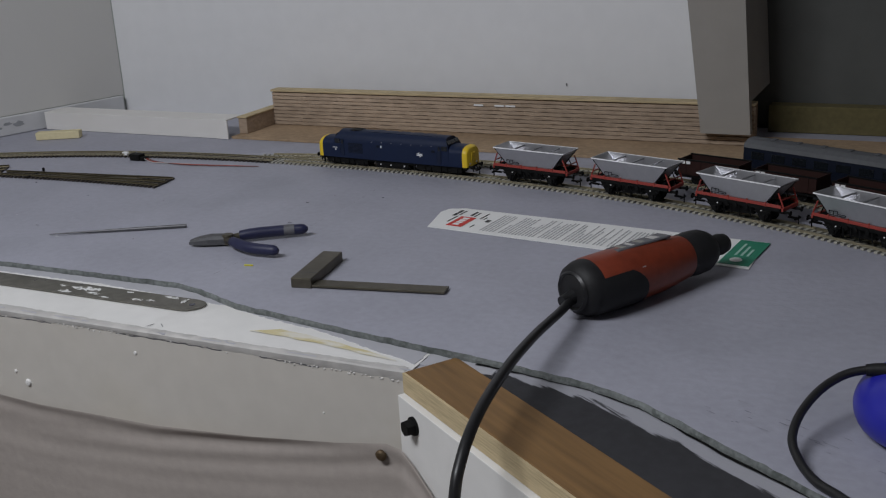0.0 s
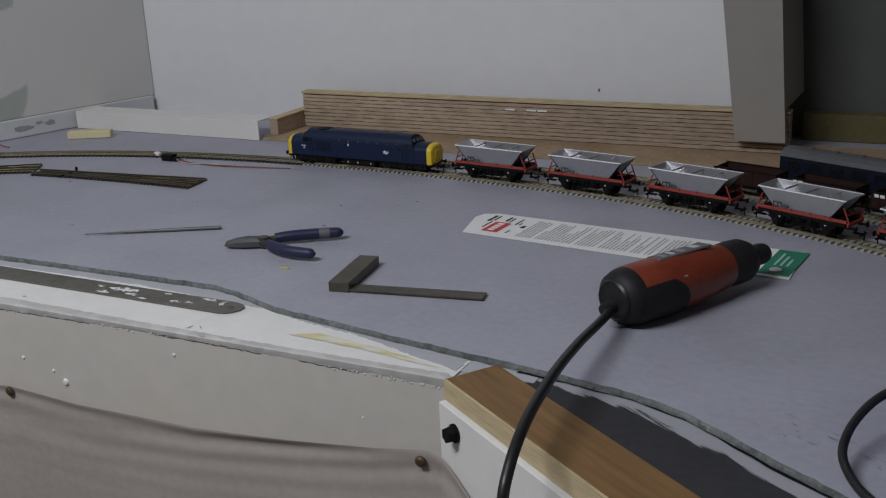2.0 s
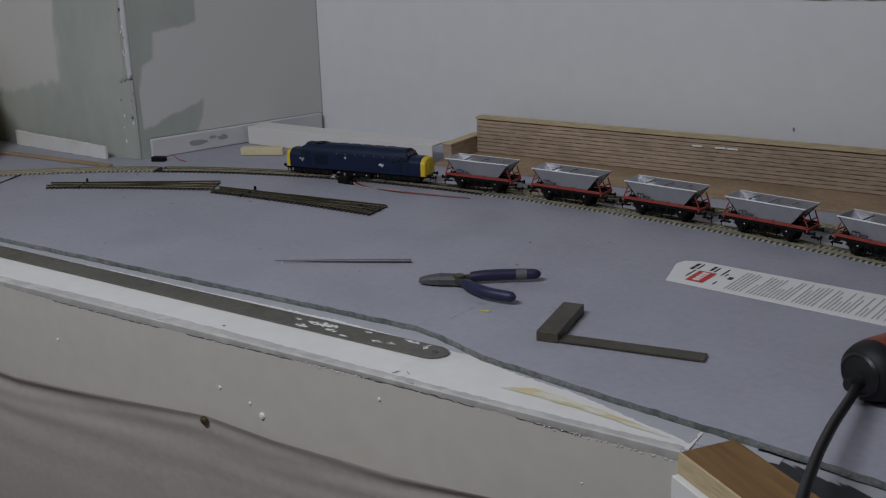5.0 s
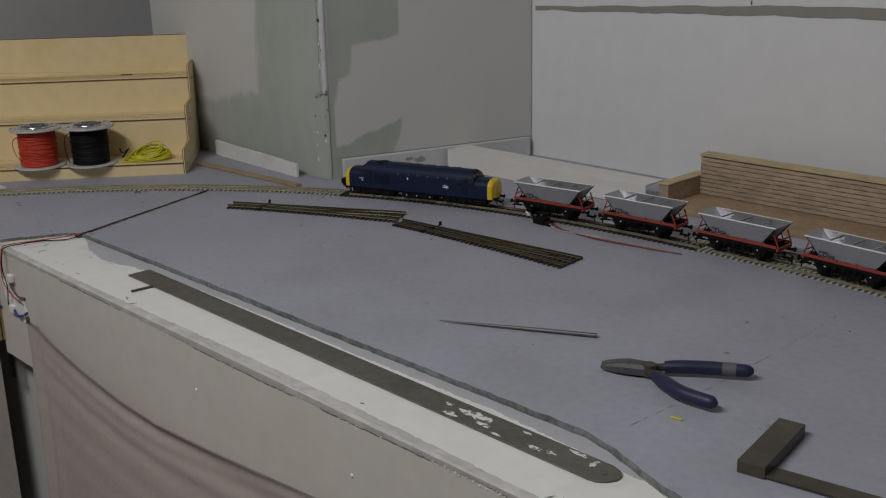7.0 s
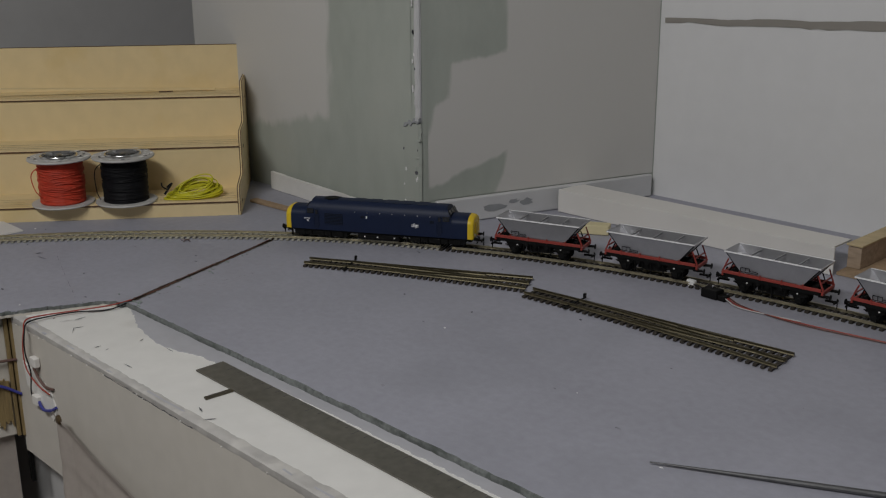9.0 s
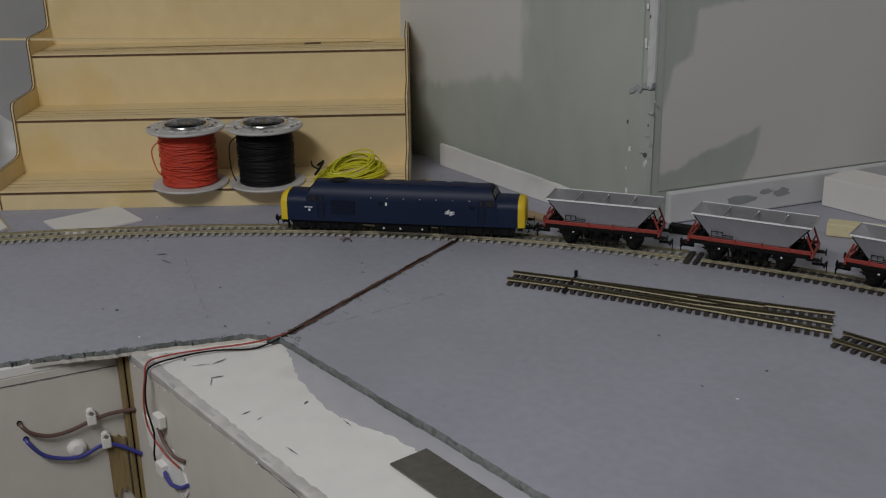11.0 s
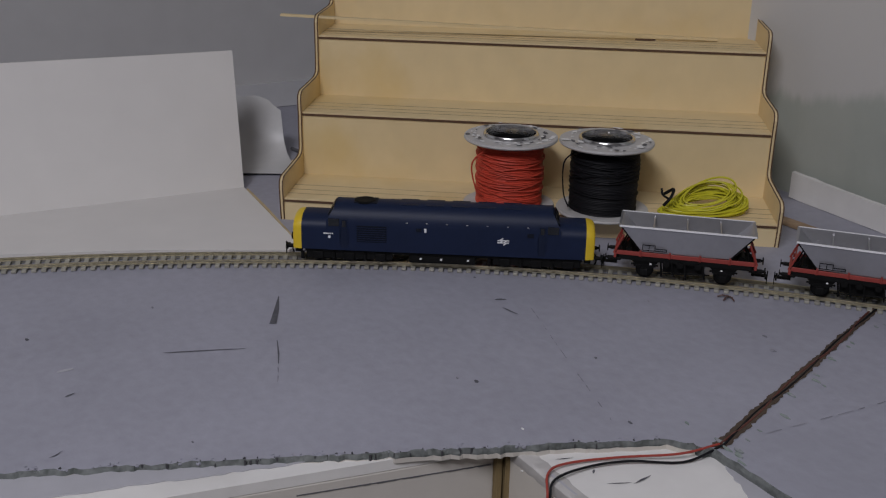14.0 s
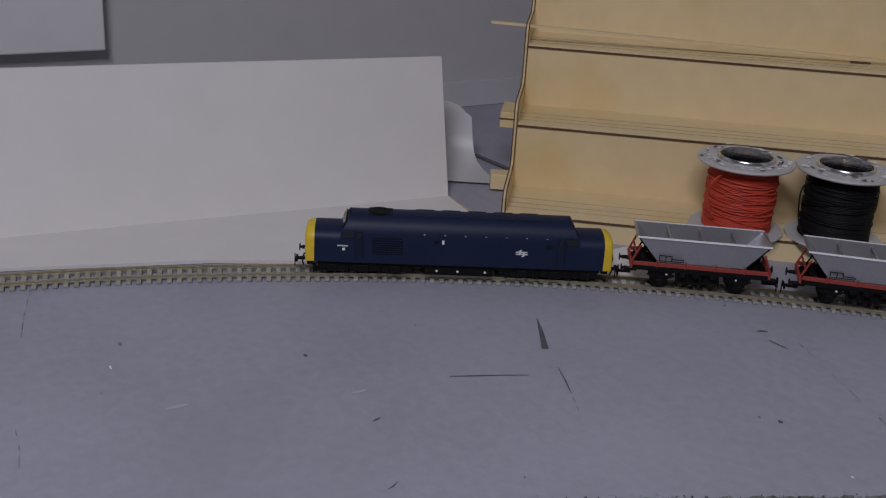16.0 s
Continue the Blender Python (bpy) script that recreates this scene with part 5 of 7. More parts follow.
def display_steps():
    """x along the front from the left end, y back into the unit, z up."""
    W, ends = 0.4435, 0.004
    turn = 52.3
    u = thing("display_steps", pose(-1.8756, 0.883, 0.0, 0, 0, turn), "pale birch plywood stepped display stand with burnt edges", "display stand")
    led = [0.021, 0.0825, 0.1425]
    depth = DEPTH
    t = 0.0035
    part("plinth", box(ends, W - ends, 0.0, t, 0.0, led[0] - 0.0035, 0.0002), M_PINE, u)
    for k, z in enumerate(led):
        y0 = k * depth
        part("ledge", box(ends, W - ends, y0 - 0.0005, y0 + depth + t, z - 0.0033, z, 0.0002), M_PINE, u)
        part("ledge_edge", box(ends, W - ends, y0 - 0.0012, y0 - 0.0006, z - 0.0033, z - 0.0014), M_BURNT, u, "dark burnt ledge edge")
        top = led[k + 1] - 0.0035 if k < 2 else 0.208
        part("riser", box(ends, W - ends, y0 + depth, y0 + depth + t, z, top, 0.0002), M_PINE, u)
        for q in (0.014, 0.026, 0.040):
            part("ledge_line", box(ends, W - ends, y0 + q, y0 + q + 0.0006, z + 0.0001, z + 0.0004), M_PLYEDGE, u)
    part("top_edge", box(ends, W - ends, 3 * depth - 0.0003, 3 * depth + t + 0.0003, 0.208, 0.2086), M_BURNT, u)
    # side panels with curved shoulders
    outline = [(0.0, 0.0)]
    for k, z in enumerate(led):
        y0 = k * depth
        outline += [(y0 - 0.002, z - 0.004), (y0 - 0.003, z + 0.012), (y0 - 0.0018, z + 0.0160), (y0 + 0.0015, z + 0.0185), (y0 + 0.006, z + 0.0196), (y0 + 0.040, z + 0.0200), (y0 + 0.062, z + 0.0205), (y0 + depth - 0.0065, z + 0.0220), (y0 + depth - 0.0030, z + 0.0250), (y0 + depth - 0.002, z + 0.030)]
    outline += [(3 * depth - 0.003, 0.210), (3 * depth + 0.008, 0.210), (3 * depth + 0.008, 0.0)]
    for x in (0.0, W - ends):
        bm = bmesh.new()
        a = [bm.verts.new((x, y, z)) for y, z in outline]
        b = [bm.verts.new((x + ends, y, z)) for y, z in outline]
        bm.faces.new(a), bm.faces.new(b[::-1])
        for i in range(len(outline) - 1):
            bm.faces.new([bm.verts.new((x + ends * u, *outline[k])) for u, k in ((0, i), (1, i), (1, i + 1), (0, i + 1))])
        panel = part("side_panel", bm, M_PINE, u, "curved plywood side panel")
        rim = bmesh.new()
        for i in range(len(outline) - 1):
            p, q = outline[i], outline[i + 1]
            for u0, u1 in ((0.0, 0.0011), (ends - 0.0011, ends)):
                rim.faces.new([rim.verts.new((x + u, c[0] - 0.0003, c[1] + 0.0003)) for u, c in ((u0, p), (u1, p), (u1, q), (u0, q))])
        ob = part("burnt_rim", rim, M_BURNT, panel, "dark burnt rim")
        for y, z in ((0.020, 0.012), (0.028, 0.012), (0.020 + depth, 0.0745), (0.028 + depth, 0.0745), (0.020 + 2 * depth, 0.1345), (0.028 + 2 * depth, 0.1345)):
            part("tab", box(x - 0.0003 if x else -0.0003, x + ends + 0.0003, y, y + 0.003, z, z + 0.0035), M_BURNT, panel)
    cleat = part("side_cleat", box(-0.018, -0.0005, 0.146, 0.190, 0.058, 0.074, 0.0006), M_PINE, u, "short plywood cleat fixed to the side panel")
    part("burnt_line", box(-0.0185, -0.0005, 0.1452, 0.1459, 0.0665, 0.0678), M_BURNT, cleat)
    return u


steps = display_steps()
SM = steps.matrix_basis.copy()

# thin loose sliver of ply on the upper ledge
sl = bmesh.new()
prism([(-0.034, -0.001), (0.40, 0.050), (0.40, 0.056), (-0.034, 0.004)], 0.0, 0.0022, sl)
solid("ply_sliver", sl, M_PINE, "thin loose plywood sliver resting on the upper ledge", "offcut", m=SM @ pose(0.0, 2 * DEPTH - 0.002, 0.1590, 0, 2.2, 0))
solid("dark_chip", box(0, 0.020, 0, 0.004, 0, 0.0015, 0.0003), M_BURNT, "small burnt wood chip lying on the ledge", "offcut", m=SM @ pose(0.318, 0.190, 0.1427, 0, 0, 3))


# ---- wire reels ----
def wire_reel(m, mat, label, seed):
    r = thing("wire_reel", m, label, "wire reel", "wire reels on the steps")
    H = 0.064
    part("lower_flange", lathe([(0.012, 0.0), (0.0405, 0.0), (0.0410, 0.0010), (0.0405, 0.0024), (0.012, 0.0024)], 40, caps=False), M_REEL, r, "grey plastic flange", smooth=False)
    part("upper_flange", lathe([(0.0215, H - 0.0030), (0.0405, H - 0.0030), (0.0415, H - 0.0018), (0.0410, H), (0.0215, H)], 40, caps=False), M_REEL, r, "worn grey plastic flange")
    part("core_rim", lathe([(0.0222, H - 0.004), (0.0246, H - 0.001), (0.0246, H + 0.0022), (0.0236, H + 0.0034), (0.0222, H + 0.0030), (0.0214, H - 0.001), (0.0212, H - 0.004)], 40, caps=False), M_TIN, r, "bright metal core rim", smooth=True)
    # core and hub are coloured black to paint the shaded opening
    part("core", lathe([(0.0212, 0.002), (0.0214, H - 0.004), (0.0206, H - 0.004), (0.0204, 0.003)], 32, caps=False), M_BLACK, r)
    part("core_hub", lathe([(0.0205, 0.020), (0.0090, 0.020), (0.0085, H - 0.012), (0.0070, H - 0.012), (0.0070, 0.004), (0.0205, 0.004)], 24, caps=False), M_BLACK, r, "inside of the core coloured black for its shade")
    rr = random.Random(seed)
    prof = [(0.0218, 0.0026)]
    z = 0.0026
    while z < H - 0.0055:
        r0 = 0.0295 + rr.uniform(-0.0005, 0.0007)
        prof += [(r0 - 0.0005, z + 0.0001), (r0, z + 0.0007), (r0 - 0.0005, z + 0.0013)]
        z += 0.0014
    prof += [(0.0218, H - 0.0036)]
    part("winding", lathe(prof, 40, caps=False), mat, r, "tightly wound wire", smooth=True)
    # loose turns over the winding
    for k in range(16):
        z0, z1, a0 = rr.uniform(0.008, H - 0.012), rr.uniform(0.008, H - 0.012), rr.uniform(0, 6.28)
        pts = []
        for i in range(14):
            a = a0 + i * 0.28
            pts.append((0.0303 * math.cos(a), 0.0303 * math.sin(a), z0 + (z1 - z0) * i / 13))
        part("loose_turn", tube(pts, 0.0006, 6), mat, r)
    return r


red_m = SM @ pose(0.206, 0.0155, 0.0211, 0, 0, 25)
black_m = SM @ pose(0.2895, 0.0155, 0.0211)
red = wire_reel(red_m, M_REDWIRE, "reel of bright red wire on grey flanges", 1)
part("stray_loop", tube(spline([(-0.027, -0.012, 0.056), (-0.038, -0.014, 0.050), (-0.0405, -0.012, 0.040), (-0.036, -0.012, 0.022), (-0.027, -0.010, 0.012)]), 0.0007, 6), M_REDWIRE, red, "stray loop of red wire")
black = wire_reel(black_m, M_BLACKWIRE, "reel of black wire on grey flanges", 2)
part("stray_end", tube(spline([(-0.027, -0.014, 0.056), (-0.036, -0.014, 0.045), (-0.035, -0.018, 0.020), (-0.030, -0.022, 0.008)]), 0.0007, 6), M_BLACKWIRE, black, "stray black wire end")
# worn paper label left in scraps on the upper flanges
for reel, seed in ((red, 3), (black, 4)):
    rs = random.Random(seed)
    for k in range(46):
        a, q, n = rs.uniform(0, 6.28), rs.uniform(0.0275, 0.0390), rs.uniform(0.0012, 0.0048)
        part("label_scrap", prism([(n * math.cos(t) * rs.uniform(0.4, 1.2), n * 0.5 * math.sin(t) * rs.uniform(0.4, 1.2)) for t in (0, 0.9, 1.8, 2.7, 3.6, 4.5, 5.4)], 0.0, 0.0003), (M_PAPER, M_PAPER, M_RUBBED)[k % 3], reel,
             m=Matrix.Translation((q * math.cos(a), q * math.sin(a), 0.0641 + 0.00004 * k)) @ Matrix.Rotation(a + 1.57, 4, "Z"))

coil = thing("wire_coil", SM @ pose(0.380, 0.022, 0.0212, 0, 0, 8), "loose coil of yellow wire tied with black twist", "wire coil")
rc = random.Random(5)
for k in range(44):
    a0, rx, ry = rc.uniform(0, 6.28), rc.uniform(0.022, 0.036), rc.uniform(0.010, 0.022)
    h, tilt, off = (0.036 - rx) * rc.uniform(0.2, 1.6), rc.uniform(-0.10, 0.16), rc.uniform(-0.006, 0.006)
    pts = []
    for i in range(29):
        a = a0 + i / 28 * 6.4
        # the strands gather at the tie and fan out over the far side
        fan = 0.35 + 0.65 * (0.5 + 0.5 * math.cos(a - 0.6))
        z = 0.0010 + h * fan * 1.05 + tilt * rx * math.cos(a) * 0.5 + 0.009 * (0.5 + 0.5 * math.sin(a)) * fan
        pts.append((rx * math.cos(a) + off, ry * math.sin(a) * (0.5 + 0.5 * fan), max(0.0010, z)))
    part("turn", tube(pts, 0.0008, 6), M_YELLOWWIRE, coil)
part("twist_tie", tube(spline([(-0.040, -0.012, 0.010), (-0.034, -0.012, 0.018), (-0.030, -0.002, 0.022), (-0.036, 0.004, 0.016)]), 0.0014, 8), M_BLACKWIRE, coil, "black twist tie")
part("twist_end", tube(spline([(-0.036, -0.010, 0.016), (-0.042, -0.014, 0.021), (-0.043, -0.012, 0.026)]), 0.0010, 6), M_BLACKWIRE, coil)

# ---- white folded card screen beyond the curve ----
card = thing("card_screen", pose(0, 0, 0), "large folded white card screen standing on its flap", "card")
up = bmesh.new()
fold0, fold1 = Vector((-1.972, 0.885)), Vector((-2.075, -0.25))
rings = []
for k in range(13):
    q = fold0.lerp(fold1, k / 12)
    wave = 0.0006 * math.sin(k * 1.7)
    top = 0.128 + 0.010 * k / 12
    slip = 0.014 * (1 - k / 12)
    rings.append([(q.x + wave, q.y, 0.0030), (q.x - 0.052 + wave, q.y + slip, top), (q.x - 0.0545 + wave, q.y + slip, top), (q.x - 0.0025 + wave, q.y, 0.0030)])
part("upright", loft(rings, up), M_WHITECARD, card, "upright white card")
part("flap", prism([(-1.972, 0.885), (-1.800, 0.868), (-1.792, 0.855), (-1.845, 0.756), (-1.902, 0.622), (-1.945, 0.47), (-1.968, 0.30), (-1.965, -0.25), (-2.083, -0.25), (-1.980, 0.884)], 0.0006, 0.0034), M_WHITECARD, card, "flat white card flap")
part("flap_edge", tube([(-1.968, 0.887, 0.0015), (-1.90, 0.881, 0.0015), (-1.800, 0.869, 0.0015)], 0.0016, 6), M_PLYEDGE, card, "raw card edge")

# crumpled grey plastic sheet between the card and the steps
sheet = thing("plastic_sheet", pose(0, 0, 0), "crumpled greyish plastic sheet beside the white card", "sheet")
M_SHEET = material("cloudy_plastic", (0.60, 0.60, 0.60), 0.4, scale=40, amount=0.10, bump=0.25, blotch=0.4, blotch_colour=(0.50, 0.51, 0.51), blotch_scale=12, blotch_level=0.5)
drape_line = [(0.0, 1.0), (0.003, 0.80), (0.007, 0.55), (0.013, 0.32), (0.024, 0.16), (0.042, 0.08), (0.066, 0.05), (0.092, 0.045)]
rings = []
for k in range(11):
    # the upright side leans against the card's back and runs out flat towards the steps
    a = k / 10
    x, y = -2.118 + 0.048 * a, 0.915 + 0.052 * a
    h = 0.066 - 0.004 * a - 0.012 * max(0.0, a - 0.8) * 5
    ripple = 0.0016 * math.sin(k * 1.3)
    top = [(x + 0.90 * d, y - 0.43 * d * (1 - 0.7 * a), max(0.0030, h * f + ripple * f)) for d, f in drape_line]
    rings.append(top + [(px - 0.0006, py + 0.0004, max(0.0022, pz - 0.0008)) for px, py, pz in top[::-1]])
part("drape", loft(rings), M_SHEET, sheet, "cloudy draped fold", smooth=True)
# added cord that only draws the dark line of a board edge
solid("dark_lath", tube([(-2.085, 0.985, 0.0022), (-2.045, 0.990, 0.0022), (-1.998, 0.996, 0.0022)], 0.0020, 8), M_RUBBED, "thin dark cord added to draw a board edge behind the sheet", "strip")
offcut = thing("wood_block", pose(-1.976, 0.940, 0, 0, 0, 60), "small pale plywood offcut block standing beside the steps", "offcut")
part("body", box(-0.004, 0.026, 0.0, 0.018, 0.0022, 0.018, 0.0008), M_PINE, offcut)
panel = thing("wall_board", pose(-2.29, 0.262, 0.0), "plain white board hung on the grey side wall", "board")
part("face", box(0.0005, 0.022, -0.6, 0.373, 0.098, 0.60, 0.002), M_WALL, panel)
slab("baseboard_left", -2.2895, -2.282, -0.2, 1.36, 0.0006, 0.032, M_PATCH, "pale painted skirting of the side wall")
slab("floor_strip", -1.80, -1.735, 0.905, 0.985, 0.0004, 0.0022, M_WHITECARD, "scrap of white card lying by the curve")

# ---- things along the back wall ----
back = thing("laminated_board", pose(0, 0, 0), "long corrugated brown board standing along the back wall", "board")
# the core's darker brown paints the shade between the slats
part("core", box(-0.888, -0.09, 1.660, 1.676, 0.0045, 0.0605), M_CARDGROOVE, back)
rs_ = random.Random(17)
for k in range(9):
    # each torn layer of the board swells and dips along its run
    z, rings = 0.0050 + k * 0.0061, []
    for i in range(134):
        x, lo, hi, y = -0.888 + 0.798 * i / 133, rs_.uniform(-0.0003, 0.0005), rs_.uniform(-0.0006, 0.0003), 1.6562 + rs_.uniform(-0.0007, 0.0007)
        rings.append([(x, y, z + lo), (x, y + 0.0008, z - 0.0004 + lo), (x, 1.6605, z), (x, 1.6605, z + 0.0050), (x, y + 0.0008, z + 0.0052 + hi), (x, y, z + 0.0046 + hi)])
    part("slat", loft(rings), M_CARDBROWN, back)
part("top_edge", box(-0.889, -0.09, 1.653, 1.677, 0.0606, 0.0640, 0.0005), M_PLYEDGE, back, "pale raw top edge")
for x, y in ((-0.505, 1.6545), (-0.470, 1.6545), (-0.452, 1.6545)):
    part("paint_fleck", box(x - 0.009, x + 0.007, y - 0.0004, y + 0.001, 0.0478, 0.0504, 0.0003), M_WHITEMARK, back)
part("end_return", box(-0.905, -0.889, 1.578, 1.676, 0.0042, 0.030, 0.0008), M_CARDBROWN, back, "low corrugated return at the end")
part("end_cap", box(-0.9065, -0.8875, 1.576, 1.678, 0.0302, 0.0325, 0.0005), M_PLYEDGE, back)
slab("chipboard_ledge", -0.905, 0.70, 1.5550, 1.720, 0.0004, 0.0040, M_CORK, "bare brown chipboard ledge under the long board")
strip_card = thing("card_strip", pose(0, 0, 0), "low white card strip standing in front of the wall", "card")
part("face", box(-1.306, -0.912, 1.550, 1.5535, 0.0006, 0.0315, 0.0004), M_WHITECARD, strip_card)
part("end_fold", box(-0.930, -0.9065, 1.548, 1.5505, 0.0006, 0.033, 0.0005), M_WHITECARD, strip_card, "torn folded end")
part("back_fold", box(-1.306, -0.912, 1.5536, 1.600, 0.0290, 0.0310), M_WHITECARD, strip_card)
solid("foam_block", box(-0.037, 0.037, -0.009, 0.009, 0, 0.0125, 0.0012), M_CREAMBLOCK, "cream foam block lying on the grey board", "block", m=pose(-1.219, 1.492, 0.0005, 0, 0, 27))
M_GREYWALL2 = material("dark_smudge", (0.29, 0.30, 0.31), 0.9, scale=60, amount=0.15, bump=0.1)
RETURN = pose(-1.385, 1.365, 0, 0, 0, math.degrees(math.atan2(0.357, 0.113)))


def wall_patch(name, outline, m, label, mat, proud=0.0012, wob=0.002, seed=1):
    """A thin coat with an uneven edge on a wall; outline in metres along and up the wall."""
    rw = random.Random(seed)
    pts = []
    for a, b in zip(outline, outline[1:] + outline[:1]):
        n = max(1, int(math.dist(a, b) / 0.008))
        pts += [(a[0] + (b[0] - a[0]) * k / n + rw.uniform(-wob, wob), a[1] + (b[1] - a[1]) * k / n + rw.uniform(-wob, wob)) for k in range(n)]
    bm = bmesh.new()
    f = [bm.verts.new((x, -proud, z)) for x, z in pts]
    g = [bm.verts.new((x, 0.0, z)) for x, z in pts]
    bm.faces.new(f)
    for k in range(len(pts)):
        bm.faces.new((f[k], g[k], g[(k + 1) % len(pts)], f[(k + 1) % len(pts)]))
    return solid(name, bm, mat, label, kind="structure", m=m)


wall_coat("paint_patch_return", [(0.128, 0.70), (0.128, 0.221), (0.090, 0.214), (0.048, 0.209), (0.042, 0.165), (0.022, 0.158), (0.012, 0.113), (0.013, 0.050), (0.035, 0.056), (0.060, 0.069), (0.098, 0.077), (0.131, 0.092),
                                 (0.123, 0.056), (0.106, 0.025), (0.45, 0.025), (0.45, 0.70)], RETURN, "pale grey paint patch on the return wall", 0.012, 0.372, 0.0335, 0.60, 0.006, M_COAT)
BREAST = pose(-1.91, 1.365, 0)
wall_coat("paint_patch_breast", [(-0.05, 0.70), (0.347, 0.70), (0.345, 0.23), (0.338, 0.125), (0.28, 0.116), (0.203, 0.098), (0.14, 0.096), (-0.05, 0.085)], BREAST, "pale grey paint patch on the plaster wall", 0.002, 0.512, 0.004, 0.60, 0.016, M_COAT)
wall_skirt = solid("baseboard", box(0.02, 0.366, -0.010, -0.0015, 0.0005, 0.033, 0.002), M_PATCH, "painted skirting of the return wall", kind="structure", m=RETURN)
for k, (x0, z0, a, b) in enumerate(((0.105, 0.016, 0.035, 0.010), (0.155, 0.018, 0.020, 0.010), (0.135, 0.021, 0.016, 0.006))):
    rw = random.Random(k)
    wall_patch("damp_blotch", [(x0 + a / 2 * math.cos(t) * rw.uniform(0.7, 1.2), z0 + b / 2 * math.sin(t) * rw.uniform(0.7, 1.2)) for t in (i * math.pi / 6 for i in range(12))], RETURN @ pose(0, -0.0101, 0), "dark smudge on the skirting", M_GREYWALL2, 0.0004, 0.0006, k)
lean = thing("leaning_strip", pose(-1.70, 1.356, 0, 0, 0, -3), "white board strip leaning along the plaster wall", "board")
rle = random.Random(19)
part("face", loft([[(0.262 * k / 20, -0.004, 0.0005 + (0.0 if k % 4 else rle.uniform(0, 0.0008))), (0.262 * k / 20, 0.0, 0.0005), (0.262 * k / 20, 0.0, 0.0270 - 0.004 * k / 20 + rle.uniform(-0.0005, 0.0005)),
                    (0.262 * k / 20, -0.004, 0.0265 - 0.004 * k / 20 + rle.uniform(-0.0005, 0.0005))] for k in range(21)]), M_WHITEWOOD, lean)
solid("brown_batten", box(0, 0.27, -0.006, 0.006, 0, 0.004, 0.0006), M_CORK, "thin bare batten lying before the wall", "batten", m=pose(-1.655, 1.288, 0.0005, 0, 0, 3))
solid("cork_strip", box(-0.09, 0.72, 1.770, 1.799, 0.0005, 0.040, 0.001), material("olive_cork", (0.115, 0.096, 0.040), 0.9, scale=140, amount=0.25, bump=0.3), "olive cork strip along the recess wall", "strip")
rbd = random.Random(15)
rings = []
for k in range(64):
    z = 0.139 + (TOP_Z - 0.140) * (k / 63) ** 1.6
    w0, w1 = rbd.uniform(-0.0012, 0.0010), rbd.uniform(-0.0006, 0.0006)
    rings.append([(-1.3905 + w0, 1.3628 + w1, z), (-1.3848, 1.3628 + w1, z), (-1.3832, 1.3650, z), (-1.3832, 1.368, z), (-1.3905 + w0, 1.368, z)])
solid("corner_bead", loft(rings), M_PATCH, "rough pale vertical corner bead", kind="structure")
rings = []
for k in range(30):
    z = 0.0005 + 0.1350 * k / 29
    w0, w1 = rbd.uniform(-0.0015, 0.0015), rbd.uniform(-0.0012, 0.0012)
    rings.append([(-1.4125 + w0, 1.3634, z), (-1.3850 + w1 * 0.4, 1.3630, z), (-1.3825 + w1 * 0.4, 1.3665, z), (-1.4125 + w0, 1.3665, z)])
solid("bared_plaster", loft(rings), M_PLASTER, "bared rough plaster below the broken bead", kind="structure")
rings = []
for k in range(11):
    # torn lip of paper and plaster over the bared part
    x = -1.4115 + 0.0290 * k / 10
    h = 0.133 + 0.009 * (k / 10) + rbd.uniform(-0.0022, 0.0022)
    rings.append([(x, 1.3606 + rbd.uniform(0, 0.0016), h - 0.003), (x, 1.3630, h + 0.002), (x, 1.3665, h + 0.002), (x, 1.3665, h - 0.004)])
solid("torn_lip", loft(rings), M_GREYWALL2, "torn dark lip where the plaster bead breaks off", kind="structure")
for k in range(22):
    z = rbd.uniform(0.145, 0.30) if k < 13 else rbd.uniform(0.02, 0.13)
    x = -1.3905 + rbd.uniform(-0.004, 0.002) if k < 13 else rbd.choice((-1.411, -1.388)) + rbd.uniform(-0.003, 0.003)
    y = 1.3624 if k < 13 else 1.3628
    n = rbd.uniform(0.0008, 0.0026)
    solid("plaster_fleck", box(x - n * 0.5, x + n * 0.5, y, y + 0.001, z - n, z + n), M_WHITEMARK if k % 3 else M_PENCIL, "small fleck of chipped paint on the bead", kind="structure")
ledge = bmesh.new()
rl, prev = random.Random(8), None
for k in range(90):
    x = -1.264 + k * 0.0126
    z, thick = 0.2505 + 0.014 * min(1.0, (x + 1.264) / 0.5) + 0.0008 * math.sin(k * 0.6), 0.0030 + 0.0042 * min(1.0, (x + 1.264) / 0.5)
    pair = [ledge.verts.new(p) for p in ((x, 1.7209, z - thick + rl.uniform(-0.0010, 0.0010)), (x, 1.7206, z + thick + rl.uniform(-0.0005, 0.0005)))]
    if prev:
        ledge.faces.new((prev[0], pair[0], pair[1], prev[1]))
    prev = pair
solid("wall_groove", ledge, M_PILLAR, "rough buff line scored along the white back wall", kind="structure")
scrawl = bmesh.new()
for x, z, w, h in ((-0.878, 0.2790, 0.009, 0.0016), (-0.873, 0.2815, 0.004, 0.0016), (-0.860, 0.2820, 0.0016, 0.007), (-0.857, 0.2795, 0.008, 0.0014), (-0.849, 0.2830, 0.0016, 0.006), (-0.846, 0.2845, 0.006, 0.0014), (-0.860, 0.2730, 0.0014, 0.006)):
    box(x - w / 2, x + w / 2, 1.7198, 1.7212, z - h / 2, z + h / 2, bm=scrawl)
solid("wall_scrawl", scrawl, M_PENCIL, "small dark pencilled marks on the white wall", kind="structure")
